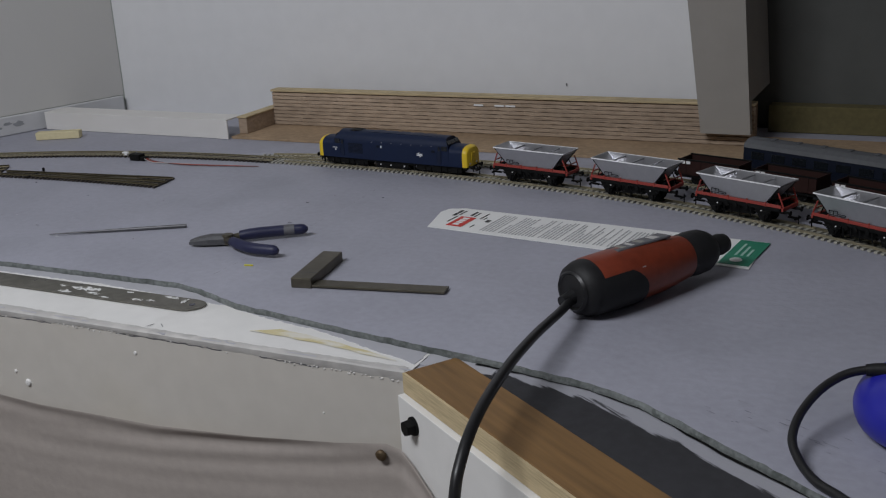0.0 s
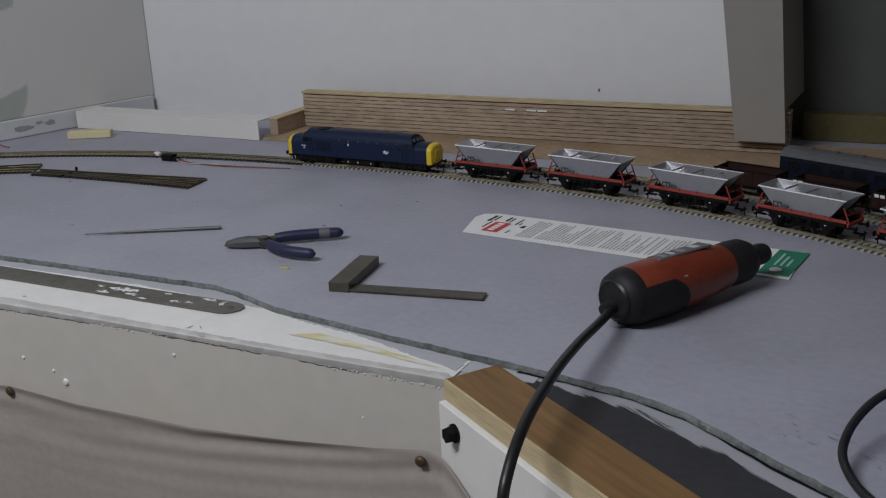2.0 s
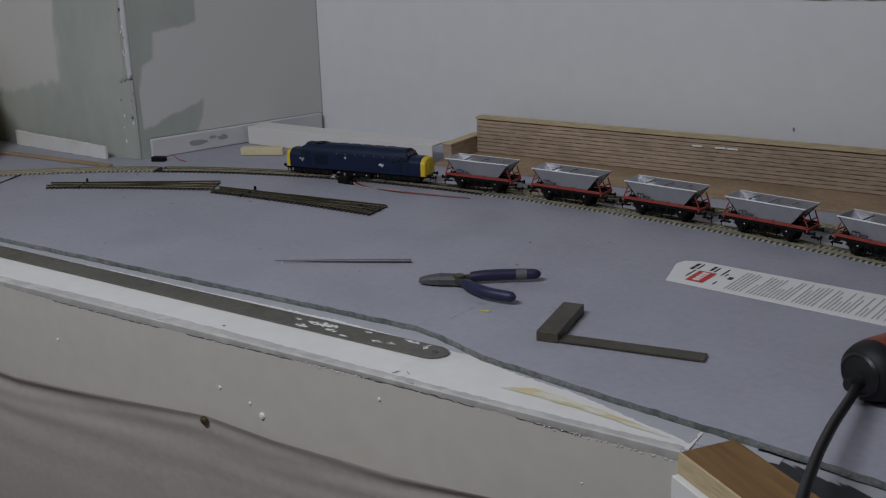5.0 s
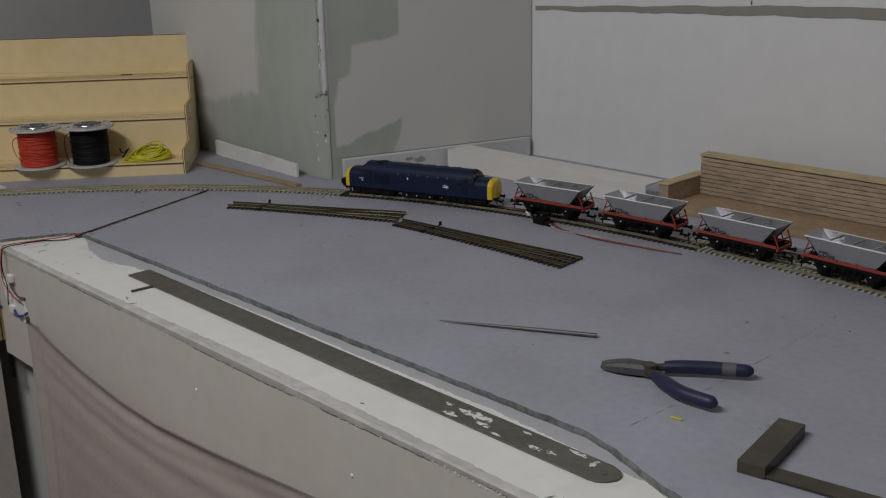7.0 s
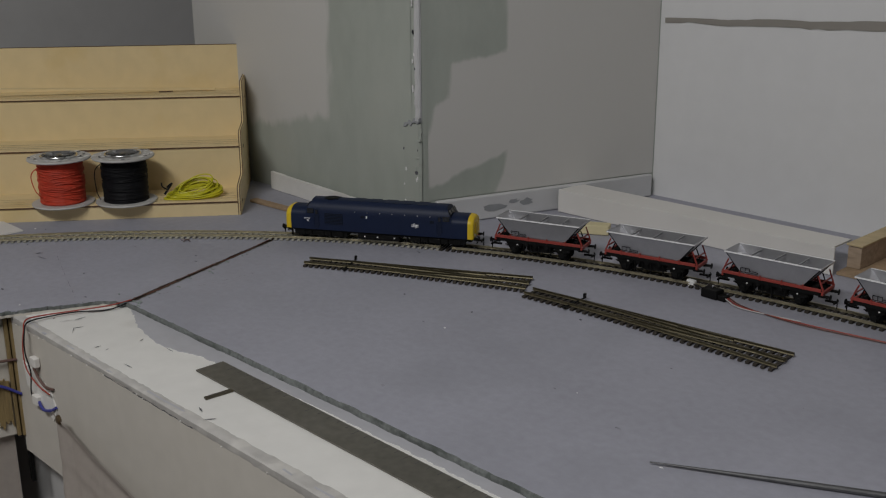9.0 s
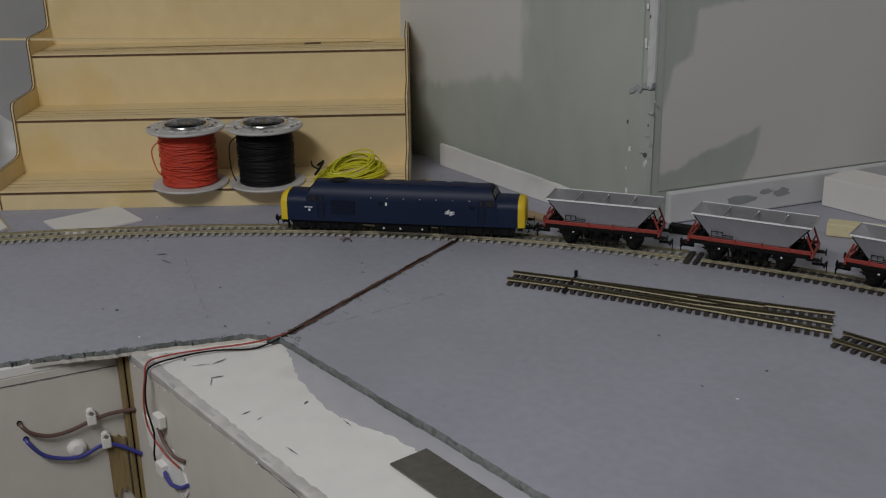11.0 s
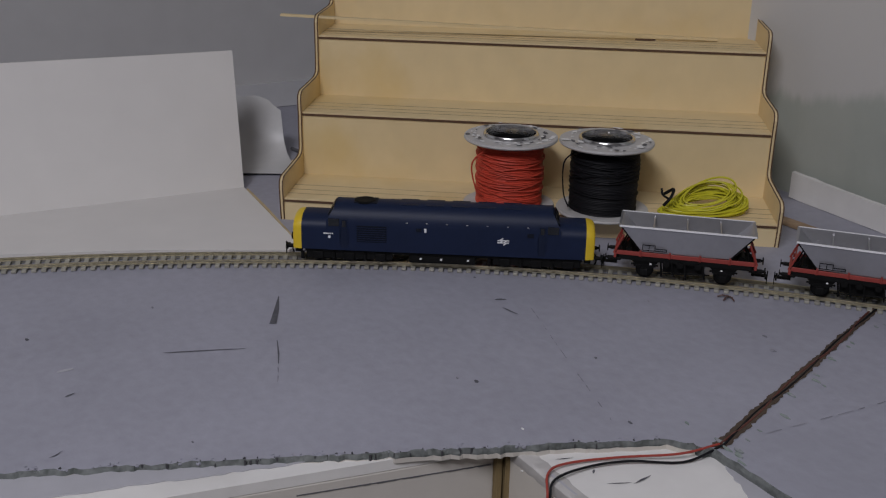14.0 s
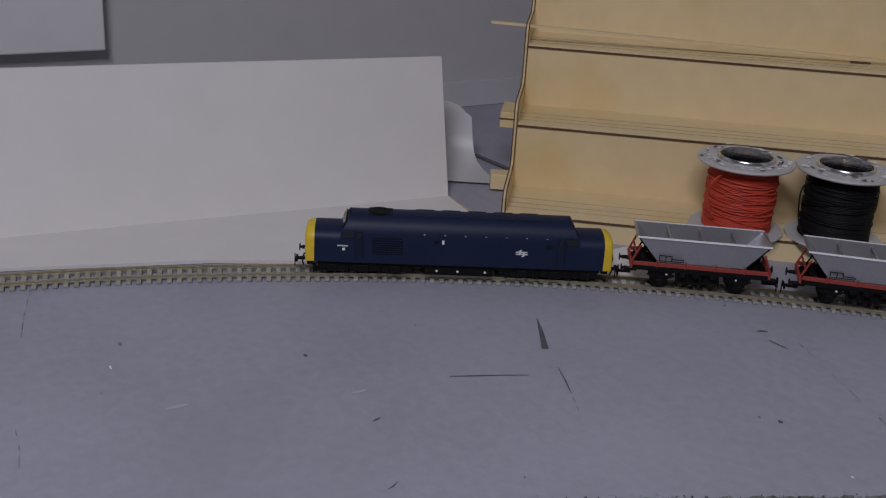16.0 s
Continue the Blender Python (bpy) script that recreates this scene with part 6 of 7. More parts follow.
solid("wall_nick", box(-0.3862, -0.3845, 1.7203, 1.7212, 0.0700, 0.0745), M_PENCIL, "tiny dark nick in the white wall", kind="structure")
slab("wall_pipe", -1.935, -1.912, 1.40, 1.44, 0.0005, TOP_Z - 0.001, M_GREYWALL, "narrow boxed pipe in the corner")
chip_plaster = bmesh.new()
rk = random.Random(2)
for k in range(4):
    z = 0.03 + 0.10 * rk.random()
    x, w, h = -1.389 + rk.uniform(-0.012, 0.012), rk.uniform(0.001, 0.004), rk.uniform(0.001, 0.006)
    prism([(x - w, 1.3615), (x + w, 1.3622), (x + w * 0.6, 1.3640), (x - w * 0.8, 1.3640)], z, z + h, chip_plaster)
solid("plaster_crumbs", chip_plaster, M_PLASTER, "rough crumbs of plaster on the bead", kind="stuff")
solid("plaster_hole", rod((-1.3885, 1.3620, 0.072), (-1.3885, 1.366, 0.072), 0.0024, seg=7), M_PENCIL, "small dark hole in the plaster bead", kind="structure")

# ---- cloth along the front ----
cloth = thing("curtain_cloth", pose(0, 0, 0), "cream cotton cloth hanging in soft folds from pins", "curtain")
bm = bmesh.new()
HEM = [(-1.345, -0.073), (-1.330, -0.076), (-1.27, -0.092), (-1.19, -0.104), (-1.10, -0.113), (-1.02, -0.115), (-0.90, -0.106), (-0.80, -0.098), (-0.71, -0.090), (-0.62, -0.094), (-0.48, -0.092), (-0.37, -0.083), (-0.283, -0.074), (-0.234, -0.066),
       (-0.205, -0.073), (-0.17, -0.088), (-0.10, -0.13)]
nx, nz = 420, 62
cols = []
for i in range(nx + 1):
    x = HEM[0][0] + (HEM[-1][0] - HEM[0][0]) * i / nx
    top = float(np.interp(x, [h[0] for h in HEM], [h[1] for h in HEM]))
    col = []
    for j in range(nz + 1):
        v = (j / nz) ** 2.3
        z = top + (-0.90 - top) * v
        drape = 0.0016 * math.sin(x * 23 + 3.0 * v) * (0.2 + 2.2 * v) + 0.0030 * math.sin(x * 9.0 + j * 0.06) * min(1, v * 5)
        deep = top - z
        swag = 0.0030 * math.exp(-(deep / 0.007) ** 2) + 0.0015 * math.sin(deep * 150 + 2.6 * math.sin(x * 4.0)) * math.exp(-(deep / 0.10)) * min(1.0, deep / 0.015) * math.sin(x * 2.9 + 11 * deep + 0.7) ** 2
        swag += 0.0011 * math.sin(deep * 300 + 3.5 * math.sin(x * 3.1 + 1.0) + 9 * x) * math.exp(-(deep / 0.09)) * (0.15 + 0.85 * math.sin(x * 5.0 + deep * 18) ** 2)
        y = 0.8445 - 0.003 - swag - 0.010 * v + drape - 0.004
        e = x - HEM[0][0]
        y -= 0.010 * abs(math.sin(e * 95 + 0.4 * v)) * math.exp(-e / 0.035) * min(1.0, 0.15 + 6 * v)
        if x > -0.22:
            y -= (x + 0.22) * 0.72
        col.append(bm.verts.new((x, y, z)))
    cols.append(col)
for i in range(nx):
    for j in range(nz):
        bm.faces.new((cols[i][j], cols[i + 1][j], cols[i + 1][j + 1], cols[i][j + 1]))
part("drape", bm, M_CLOTH, cloth, smooth=True)
for x, z in ((-0.239, -0.077), (-0.713, -0.096), (-1.330, -0.078)):
    pin = lathe([(0.0001, -0.0005), (0.0050, -0.0005), (0.0048, 0.0012), (0.0030, 0.0024), (0.0001, 0.0028)], 18, m=Matrix.Translation((x, 0.8345, z)) @ Matrix.Rotation(radians(90), 4, "X"))
    part("drawing_pin", pin, M_BRASS, cloth, "dark brass drawing pin")
for x, z, r in ((-0.645, -0.080, 0.004), (-0.70, -0.062, 0.0022), (-0.66, -0.070, 0.002), (-0.50, -0.028, 0.002), (-0.95, -0.060, 0.002), (-0.30, -0.055, 0.0012)):
    dab = lathe([(0.0001, 0.0), (r, 0.0), (r * 0.7, r * 0.5), (0.0001, r * 0.6)], 12, m=Matrix.Translation((x, 0.8477, z)) @ Matrix.Rotation(radians(90), 4, "X"))
    solid("filler_dab", dab, M_WHITEWOOD, "small white dab of filler on the fascia", kind="structure")
# chipped paint ridge along the rail's front edge
rq = random.Random(9)
ridge = bmesh.new()
x = -1.45
while x < -0.22:
    w = rq.uniform(0.004, 0.03)
    if rq.random() < 0.25:
        y = 0.8500 + rq.uniform(-0.0015, 0.004)
        prism([(x, y - rq.uniform(0.0004, 0.0018)), (x + w, y - rq.uniform(0.0004, 0.0018)), (x + w, y + rq.uniform(0.0003, 0.0014)), (x, y + rq.uniform(0.0003, 0.0014))], -0.0052, -0.0043, ridge)
    x += w
solid("paint_ridge", ridge, M_GREYPAINT, "chipped paint ridge along the rail edge", kind="stuff")
band = bmesh.new()
rb = random.Random(12)
prev = None
for k in range(248):
    x = -1.454 + k * 0.005
    low, out = -0.0115 + rb.uniform(-0.0007, 0.0007) + 0.0015 * math.sin(x * 9), rb.uniform(0.0, 0.0006)
    inner = 0.8580 + 0.0030 * math.sin(x * 7 + 1) + rb.uniform(-0.0009, 0.0009)
    ring = [band.verts.new(p) for p in ((x, 0.8476, low), (x, 0.84735 - out * 0.3, low + 0.001), (x, 0.8473 - out * 0.5, -0.0056), (x, 0.8484 + out, -0.0044), (x, inner, -0.0046))]
    if prev:
        for i in range(4):
            band.faces.new((prev[i], prev[i + 1], ring[i + 1], ring[i]))
    prev = ring
solid("edge_band", band, material("grey_filler", (0.47, 0.455, 0.44), 0.7, scale=90, amount=0.12, bump=0.4, blotch=0.5, blotch_colour=(0.62, 0.60, 0.57), blotch_scale=40, blotch_level=0.5), "rough grey filler band along the rail edge", kind="structure", smooth=True)
crumbs = bmesh.new()
x = -1.44
while x < -0.225:
    n = rb.uniform(0.0004, 0.0017)
    z = -0.0118 + rb.uniform(-0.0012, 0.0012) + 0.0015 * math.sin(x * 9)
    prism([(x, 0.8468 - rb.uniform(0, 0.0005)), (x + n, 0.8470), (x + n, 0.8476), (x, 0.8476)], z - rb.uniform(0.0002, 0.0009), z + rb.uniform(0.0001, 0.0005), crumbs)
    x += n + (rb.choice((0.0004, 0.0012, 0.003, 0.006)) if -0.36 < x < -0.225 or -0.62 < x < -0.52 else rb.choice((0.01, 0.03, 0.06)))
crack = bmesh.new()
for x0, x1 in ((-0.95, -0.78), (-0.74, -0.60), (-0.52, -0.40), (-0.36, -0.30), (-1.25, -1.10)):
    n = int((x1 - x0) / 0.004)
    strip_pts = [(x0 + (x1 - x0) * k / n, -0.0120 + 0.0015 * math.sin((x0 + (x1 - x0) * k / n) * 9) + rb.uniform(-0.0005, 0.0005)) for k in range(n + 1)]
    for (xa, za), (xb, zb) in zip(strip_pts, strip_pts[1:]):
        w = rb.uniform(0.0002, 0.0007)
        crack.faces.new([crack.verts.new(p) for p in ((xa, 0.84735, za - w), (xb, 0.84735, zb - w), (xb, 0.84735, zb + w), (xa, 0.84735, za + w))])
solid("paint_crack", crack, M_RUBBED, "dark cracks under the filler band", kind="structure")
solid("filler_crumbs", crumbs, M_WHITEWOOD, "broken white paint crumbs along the rail edge", kind="stuff")
# ---- wires in the groove and on the side fascia ----
rg = random.Random(6)
way = even(spline([(-1.476, 1.203, 0), (-1.455, 1.14, 0), (-1.432, 1.075, 0), (-1.405, 0.998, 0), (-1.387, 0.947, 0)]), 0.003)
groove = strip([(x + rg.uniform(-0.0006, 0.0006), y) for x, y in way], [rg.uniform(0.0038, 0.0072) + 0.002 * k / len(way) for k in range(len(way))], 0.0005)
solid("wire_groove", groove, M_WIREGROOVE, "rough dark groove cut across the grey board", kind="structure")
for k, (mat, nm) in enumerate(((M_DARKRED, "dull red"), (M_BLACKWIRE, "black"))):
    o = 0.0022 * (k - 0.5)
    pts = [(-1.476 + o, 1.200, 0.0014), (-1.466 + o, 1.17, 0.0004), (-1.455 - o, 1.14, 0.0002), (-1.443 - o, 1.107, 0.0005), (-1.432 + o, 1.075, 0.0002), (-1.418 + o, 1.035, 0.0004), (-1.405 - o, 0.998, 0.0002), (-1.388 + o, 0.952, 0.0010)]
    solid("groove_wire", tube(spline(pts), 0.0008, 6), mat, nm + " wire pressed into the rough groove", "wire", smooth=True)
for k, (mat, nm) in enumerate(((M_FEEDRED, "red"), (M_BLACKWIRE, "black"))):
    o = 0.0022 * (k - 0.5)
    pts = [(-1.388 + o, 0.951, 0.0010), (-1.392 + o * 2, 0.925, -0.0035 + 0.003 * (1 - k)), (-1.408 + o * 3, 0.893 + 0.004 * k, -0.0025), (-1.416 + o * 4, 0.868 + o * 4, -0.0025), (-1.413 + o * 3, 0.848, -0.002),
           (-1.405 + o, 0.8405, -0.010), (-1.407 + o * 2, 0.839, -0.030), (-1.402 + o * 4, 0.8395, -0.050), (-1.386 - 0.020 * k, 0.8410, -0.062 - 0.010 * k), (-1.366 - 0.044 * k, 0.8430, -0.066 - 0.016 * k)]
    solid("feed_wire", tube(spline(pts), 0.00075, 8), mat, ("bright red" if k == 0 else "thin black") + " feed wire running out of the groove", "wire", smooth=True)
for k, (z0, mat, nm) in enumerate(((-0.052, M_BROWNWIRE, "brown"), (-0.068, M_BLUEWIRE, "blue"))):
    w = thing("bus_wire", left_turn, nm + " bus wire clipped along the cream fascia", "wire")
    if k == 0:
        line = [(0.0805, -0.006, -0.0482), (0.0795, 0.002, -0.0495), (0.074, 0.0035, -0.0555), (0.062, 0.003, -0.0615), (0.047, 0.003, -0.0615), (0.030, 0.003, -0.0570), (0.014, 0.003, -0.0545), (-0.006, 0.006, -0.0545), (-0.020, 0.010, -0.056)]
        clips = ((0.0294, -0.0550),)
    else:
        line = [(0.0778, -0.006, -0.0623), (0.077, 0.002, -0.0640), (0.068, 0.0035, -0.0760), (0.054, 0.003, -0.0835), (0.040, 0.003, -0.0855), (0.024, 0.003, -0.0800), (0.012, 0.004, -0.0830), (-0.004, 0.008, -0.0930)]
        clips = ((0.0209, -0.0775),)
    part("sheath", tube(spline(line), 0.0016, 8), mat, w, smooth=True)
    for x, z in clips:
        c = bmesh.new()
        box(x - 0.0036, x + 0.0036, 0.0, 0.0056, z - 0.0055, z + 0.0040, 0.0012, bm=c)
        rod((x, 0.0, z + 0.0050), (x, 0.0052, z + 0.0050), 0.0032, seg=12, bm=c)
        clip_body = part("cable_clip", c, M_WHITECARD, w, "white nail-in cable clip")
        part("nail", rod((x, 0.005, z + 0.0055), (x, 0.0060, z + 0.0055), 0.0016, seg=10), M_STEEL, clip_body)
for x0, z0 in ((0.0805, -0.0482), (0.0778, -0.0623)):
    solid("wire_hole", rod((0, 0, 0), (0, 0.0006, 0), 0.0022, seg=12), M_BLACK, "dark drilled hole in the cream fascia", kind="structure", m=left_turn @ Matrix.Translation((x0, -0.0018, z0)))
knob = lathe([(0.0001, 0.0), (0.0075, 0.0), (0.0070, 0.003), (0.0040, 0.005), (0.0001, 0.0052)], 18, m=left_turn @ Matrix.Translation((0.0426, -0.002, -0.0795)) @ Matrix.Rotation(radians(-90), 4, "X"))
solid("screw_cap", knob, M_WHITECARD, "white round screw cap on the fascia", "cap")
solid("screw_head", lathe([(0.0001, 0.0), (0.0042, 0.0), (0.0040, 0.0008), (0.0020, 0.0012), (0.0001, 0.0006)], 16, m=left_turn @ Matrix.Translation((0.115, -0.002, -0.0275)) @ Matrix.Rotation(radians(-90), 4, "X")), M_REEL, "painted screw head sunk in the fascia", kind="structure")
crease = bmesh.new()
for k in range(30):
    x = 0.008 + 0.112 * k / 29
    box(x - 0.0021, x + 0.0021, -0.0022, -0.0016, -0.0172 + 0.0016 * k / 29 - rb.uniform(0.0002, 0.0007), -0.0172 + 0.0016 * k / 29 + 0.0002, bm=crease)
solid("fascia_crease", crease, M_RUBBED, "dark crease below the side rail", kind="structure", m=left_turn)
filler = bmesh.new()
prism(ragged_outline([(-1.432, -0.050), (-1.405, -0.053), (-1.372, -0.066), (-1.362, -0.084), (-1.372, -0.098), (-1.398, -0.088), (-1.428, -0.075)], 0.0012, 0.004, 3), -0.8478, -0.8462, filler)
for v in filler.verts:
    v.co = (v.co.x, -v.co.z, v.co.y)
solid("filler_patch", filler, M_WHITEWOOD, "white filler patch on the cream fascia", kind="structure")
solid("blue_stub", tube(spline([(-1.398, 0.8440, -0.0835), (-1.385, 0.8425, -0.0880), (-1.370, 0.8440, -0.0850), (-1.362, 0.8465, -0.0800)]), 0.0016, 8), M_BLUEWIRE, "short blue wire end through the fascia", "wire", smooth=True)
solid("brown_stub", tube(spline([(-1.400, 0.8440, -0.0480), (-1.386, 0.8420, -0.0540), (-1.374, 0.8430, -0.0600), (-1.363, 0.8465, -0.0610)]), 0.0014, 8), M_BROWNWIRE, "short brown wire end through the fascia", "wire", smooth=True)
for k, (x, z) in enumerate(((-1.396, -0.040), (-1.402, -0.0835))):
    solid("terminal_block", box(-0.006, 0.006, -0.006, 0.0, -0.005, 0.005, 0.001), M_WHITECARD, "small white cable clip on the front fascia", "clip", m=pose(x, 0.8472, z))

# black ribbon laid along the edge as the gap's shade
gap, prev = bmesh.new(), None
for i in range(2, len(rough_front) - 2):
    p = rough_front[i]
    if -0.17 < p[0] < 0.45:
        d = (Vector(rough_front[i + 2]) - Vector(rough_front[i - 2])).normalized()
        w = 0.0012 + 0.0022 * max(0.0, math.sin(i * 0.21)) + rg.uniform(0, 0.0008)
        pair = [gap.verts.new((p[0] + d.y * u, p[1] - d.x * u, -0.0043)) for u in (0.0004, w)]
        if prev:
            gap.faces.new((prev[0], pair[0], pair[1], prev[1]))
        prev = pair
solid("edge_gap", gap, M_BLACK, "black strip painting the shade of the gap under the board edge", kind="structure")
for k in range(18):
    t = rg.random()
    x, y = -1.476 + 0.089 * t + rg.uniform(0.006, 0.020), 1.203 - 0.256 * t
    if k > 12:
        x, y = rg.uniform(-1.42, -1.37), rg.uniform(0.950, 0.956)
    n = rg.uniform(0.002, 0.006)
    solid("green_scuff", prism([(x + n * math.cos(t2) * rg.uniform(0.4, 1.2), y + n * 0.35 * math.sin(t2) * rg.uniform(0.4, 1.2)) for t2 in (0, 0.8, 1.6, 2.4, 3.2, 4.0, 4.8, 5.6)], 0.0001, 0.00025 + 0.00006 * k), M_GREENSCUFF, "faint green scuff in the grey paint", kind="structure")

# ---- marks on the board ----
def mark(points, width, label="thin pencil line on the grey board", z=0.0005, mat=None):
    if mat:
        # a faint stroke that skips over the grain
        r, bm, at = random.Random(len(points) + int(points[0][0] * 1000)), bmesh.new(), 0.0
        line = even(spline([(x, y, 0) for x, y in points]), 0.001)
        while at < len(line) - 4:
            n = r.randint(3, 16)
            seg = [tuple(q) for q in line[int(at):int(at) + n]]
            if len(seg) > 2:
                strip(seg, [0.0002 + (0.0005 if 0 < i < len(seg) - 1 else 0) * r.uniform(0.4, 1.2) for i in range(len(seg))], z, bm)
            at += n + r.randint(2, 12)
        return solid("pencil_mark", bm, mat, label, kind="structure")
    return solid("pencil_mark", strip(points, width, z), mat or M_PENCIL, label, kind="structure")


mark([(-1.660, 0.707), (-1.655, 0.720), (-1.648, 0.738), (-1.640, 0.757)], [0.0006, 0.0012, 0.0009, 0.0006])
mark([(-1.712, 0.812), (-1.690, 0.801), (-1.668, 0.789)], [0.0006, 0.0035, 0.0050], "short thick pencil mark on the grey board")
mark([(-1.641, 0.781), (-1.622, 0.774), (-1.608, 0.768)], [0.0005, 0.0011, 0.0004])
mark([(-1.604, 0.766), (-1.594, 0.762), (-1.584, 0.757)], [0.0004, 0.0008, 0.0004], mat=M_FAINT)
mark([(-1.601, 0.968), (-1.52, 0.940), (-1.43, 0.910)], 0.0006, mat=M_FAINT)
mark([(-1.385, 0.985), (-1.379, 1.04), (-1.374, 1.10)], 0.0007, mat=M_FAINT)
mark([(-0.512, 0.985), (-0.506, 1.10), (-0.506, 1.20)], 0.0006, mat=M_FAINT)
mark([(-0.506, 1.22), (-0.508, 1.30), (-0.512, 1.335)], 0.0008, mat=M_FAINT)
mark([(-1.906, 0.488), (-1.859, 0.475), (-1.823, 0.467)], 0.0006, mat=M_FAINT)
mark([(-1.706, 0.444), (-1.690, 0.443), (-1.682, 0.442), (-1.650, 0.436)], [0.0006, 0.0022, 0.0008, 0.0004], "short faint scuff on the grey board", mat=M_FAINT)
mark([(-1.630, 0.636), (-1.631, 0.639), (-1.632, 0.642)], [0.0006, 0.0014, 0.0005], "small dark nick in the grey board")
mark([(-1.563, 0.612), (-1.564, 0.616), (-1.567, 0.620)], [0.0003, 0.0008, 0.0003], "small dark nick in the grey board")
mark([(-1.628, 0.953), (-1.6265, 0.957), (-1.624, 0.961)], [0.0010, 0.0030, 0.0010], "small dark nick in the grey board")
mark([(-1.613, 0.950), (-1.604, 0.9515), (-1.597, 0.953)], [0.0005, 0.0013, 0.0005], "small dark nick in the grey board")
for k, (x, y, a, b) in enumerate(((-1.694, 0.535, 0.0070, 0.0016), (-1.666, 0.644, 0.0055, 0.0014))):
    solid("pale_scuff", prism([(x + b * math.cos(t), y + a * math.sin(t)) for t in (i * math.pi / 5 for i in range(10))], 0.0001, 0.0005), M_GREYPAINT, "pale scuff in the grey paint", kind="structure")
rsf = random.Random(33)
for k in range(26):
    # short dry scrapes beside the frayed edge
    u = rsf.random()
    x, y = 0.02 + 0.12 * u + rsf.uniform(-0.02, 0.02), 0.862 - 0.06 * u + rsf.uniform(-0.008, 0.020)
    n = rsf.uniform(0.004, 0.014)
    mark([(x, y), (x + n * 0.5, y - n * 0.22), (x + n, y - n * 0.5)], 0.0006, "dry scrape in the grey paint", z=0.0004 + 0.00001 * k, mat=M_FAINT)
rm_ = random.Random(21)
for k in range(46):
    x, y = rm_.uniform(-1.80, -1.42), rm_.uniform(0.45, 1.25)
    if k % 2:
        x, y = rm_.uniform(-1.35, 0.0), rm_.uniform(0.98, 1.35)
    if x < -1.42 and (y - 0.617) < (x + 1.546) * 2.25 and y < 0.95 and x > -1.60:
        continue
    a, r = rm_.uniform(0, 3.1), rm_.uniform(0.0008, 0.0024)
    solid("paint_speck", prism([(x + r * math.cos(a + t) * rm_.uniform(0.5, 1.6), y + r * 0.6 * math.sin(a + t) * rm_.uniform(0.5, 1.4)) for t in (0, 1.2, 2.4, 3.8, 5.0)], 0.0002, 0.0007),
          (M_FAINT if k % 3 else M_PENCIL) if k % 7 else M_WHITEMARK, "tiny speck of dirt on the grey board", kind="structure")
twig = thing("wire_scrap", pose(-1.545, 1.115, 0.0008, 0, 0, 20), "tiny brown scrap of bent wire on the board", "scrap")
for a in (-0.9, 0.0, 0.9):
    part("prong", tube([(0, 0, 0.0004), (0.005 * math.sin(a), -0.006 * math.cos(a), 0.0016), (0.009 * math.sin(a), -0.010 * math.cos(a), 0.0004)], 0.0006, 6), M_BROWNWIRE, twig)
solid("yellow_scrap", box(-0.005, 0.005, -0.0008, 0.0008, 0, 0.0012, 0.0002), M_YELLOWWIRE, "tiny scrap of yellow wire sleeve on board", "scrap", m=pose(-0.492, 1.020, 0.0004, 0, 0, 10))

# scratches and knocks in the white rail
rz = random.Random(31)
for k in range(16):
    x, y = rz.uniform(-1.43, -1.24), rz.uniform(0.862, 0.915)
    if k > 10:
        x, y = rz.uniform(-1.2, -0.3), rz.uniform(0.856, 0.876)
    a, n = rz.uniform(0, 3.1), rz.uniform(0.003, 0.014)
    solid("scratch", strip([(x - n / 2 * math.cos(a), y - n / 2 * math.sin(a)), (x, y), (x + n / 2 * math.cos(a), y + n / 2 * math.sin(a))], [0.0002, rz.uniform(0.0006, 0.0018), 0.0002], -0.0044), M_PENCIL,
          "dark scratch in the white rail paint", kind="structure")


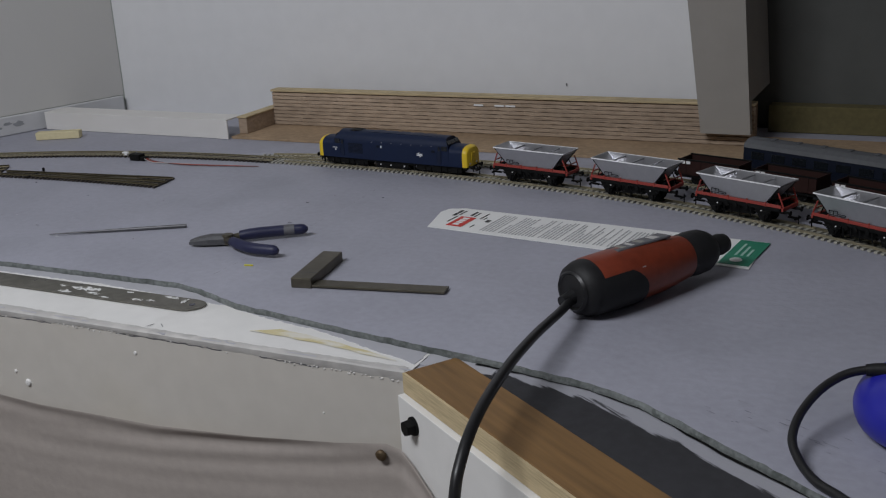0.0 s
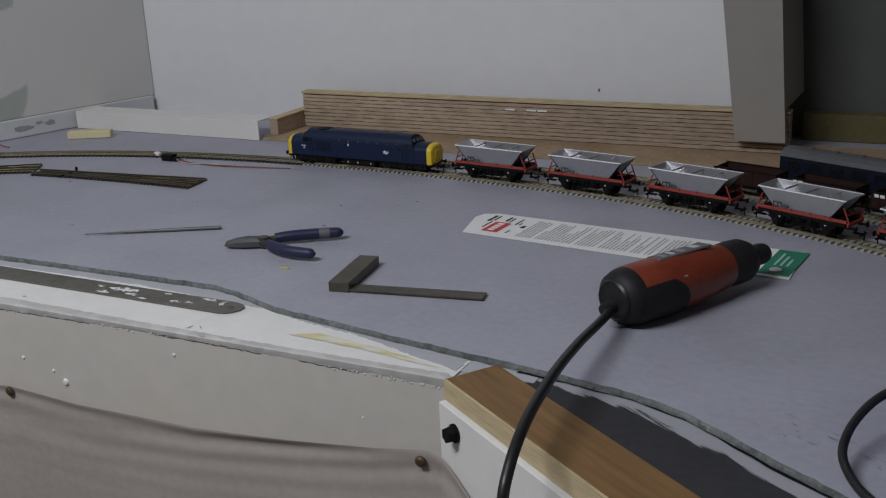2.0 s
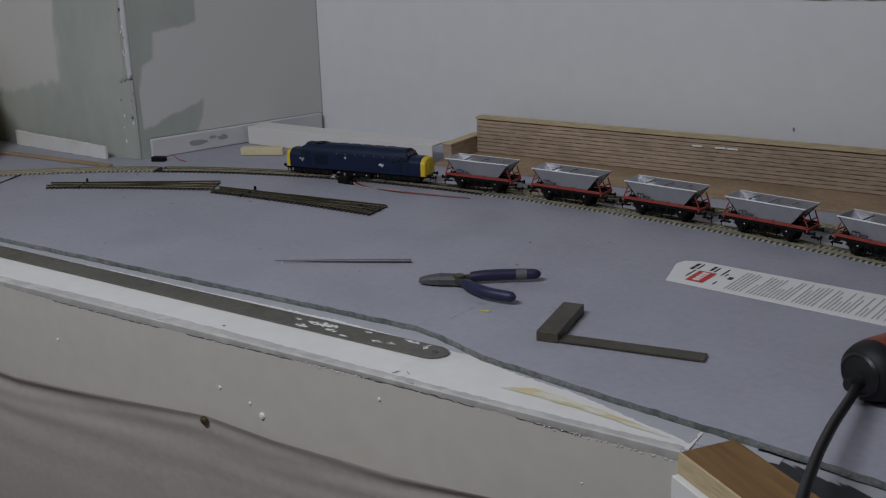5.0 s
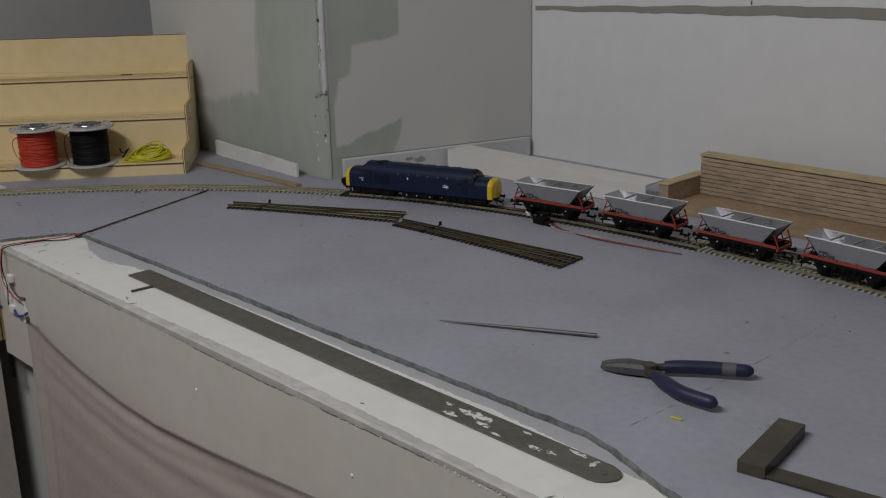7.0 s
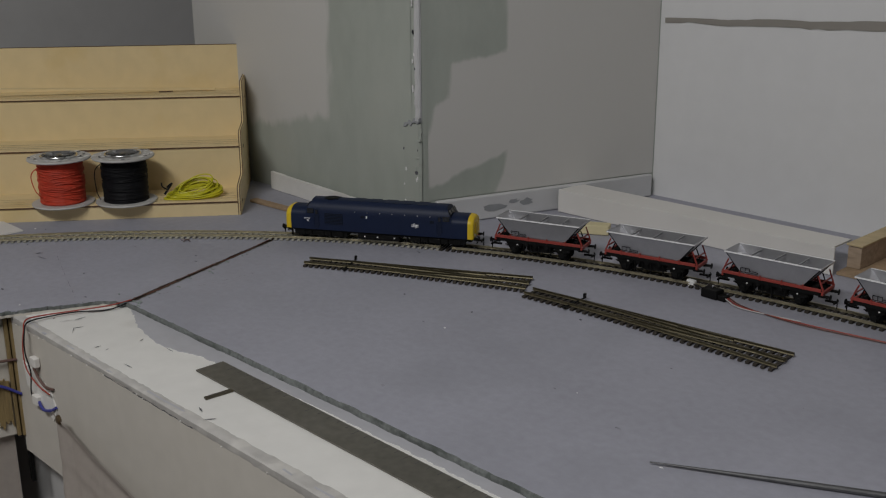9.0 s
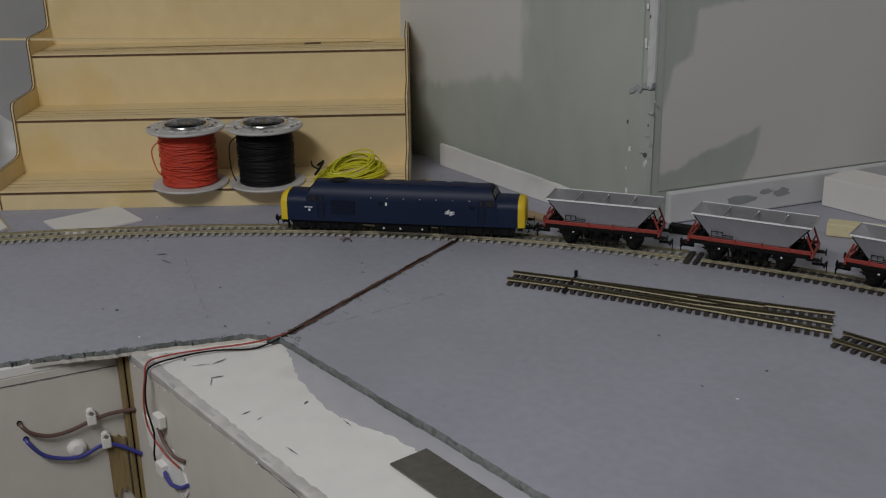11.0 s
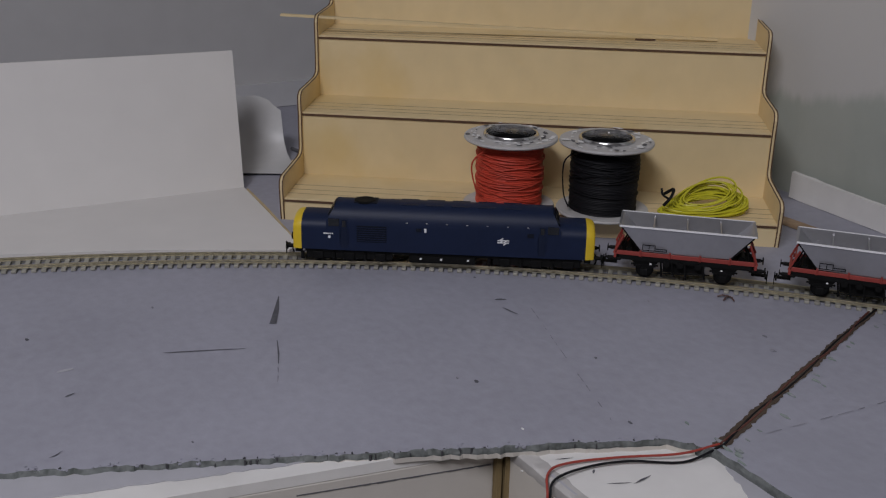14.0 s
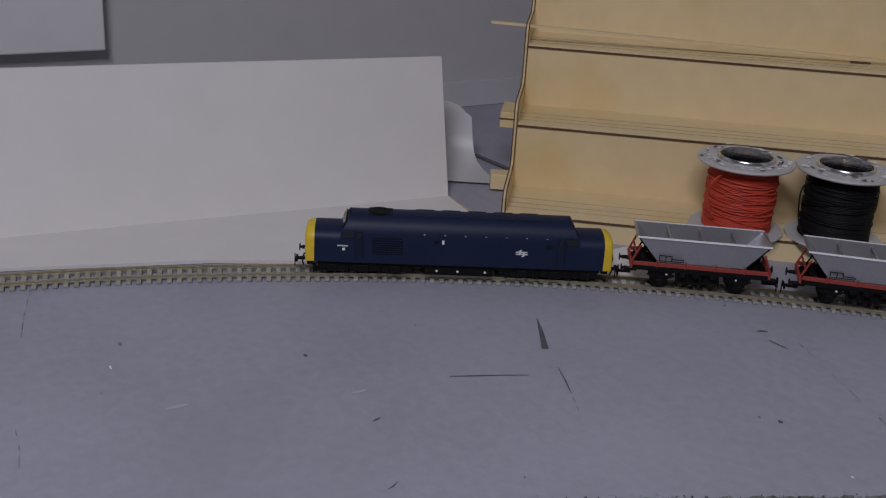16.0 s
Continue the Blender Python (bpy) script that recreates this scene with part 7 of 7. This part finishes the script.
# ---- what moves ----
# seconds and metres along the line of the locomotive's middle
TRAVEL = [(0.0, 1.551), (1.5, 1.620), (3.5, 1.820), (5.0, 1.978), (7.5, 2.256), (10.5, 2.562), (12.5, 2.7455), (14.0, 2.8905), (16.0, 3.0765)]
# seconds, the first wagon's way behind the locomotive and the wagons' spacing, as the slack couplings run in
SLACK = [(0.0, 0.2165, 0.1435), (5.0, 0.2115, 0.1425), (7.5, 0.2150, 0.1400), (10.5, 0.1970, 0.1362), (11.5, 0.1938, 0.1357), (16.0, 0.1910, 0.1320)]


def travelled(t):
    """Metres along the line at t seconds, gliding from row to row."""
    ts, ss = [r[0] for r in TRAVEL], [r[1] for r in TRAVEL]
    slope = np.gradient(np.array(ss), np.array(ts))
    k = min(max(int(np.searchsorted(ts, t, "right")) - 1, 0), len(ts) - 2)
    h = ts[k + 1] - ts[k]
    u = (t - ts[k]) / h
    return ((1 + 2 * u) * (1 - u) ** 2 * ss[k] + u * (1 - u) ** 2 * h * slope[k] + u * u * (3 - 2 * u) * ss[k + 1] + u * u * (u - 1) * h * slope[k + 1])


def behind(t, k):
    """Metres from the locomotive's middle back to wagon k's middle."""
    ts = [r[0] for r in SLACK]
    return float(np.interp(t, ts, [r[1] for r in SLACK]) + k * np.interp(t, ts, [r[2] for r in SLACK]))


def riding(s, base, z=RAIL_Z):
    """The pose of a vehicle whose two axle groups, base metres apart, stand on the line round s."""
    a, _ = on_line(MAIN, s + base / 2)
    b, _ = on_line(MAIN, s - base / 2)
    d = a - b
    mid = (a + b) / 2
    return pose(mid[0], mid[1], z, 0, 0, math.degrees(math.atan2(d[1], d[0])))


def motions():
    times = [k * 0.25 for k in range(65)]
    walk(loco, [(t, riding(travelled(t), 0.155)) for t in times])
    for k, w in enumerate(wagons):
        walk(w, [(t, riding(travelled(t) - behind(t, k), 0.060)) for t in times])
    # wheels turn with the way travelled
    fine = [k / 15 for k in range(241)]
    for vehicle, r in [(loco, 0.0072)] + [(w, 0.0062) for w in wagons]:
        for ob in vehicle.children:
            if ob.name.startswith("wheelset"):
                x = ob.location.x
                walk(ob, [(t, pose(x, 0, r, 0, math.degrees((travelled(t) - 1.5) / r), 0)) for t in fine])


motions()
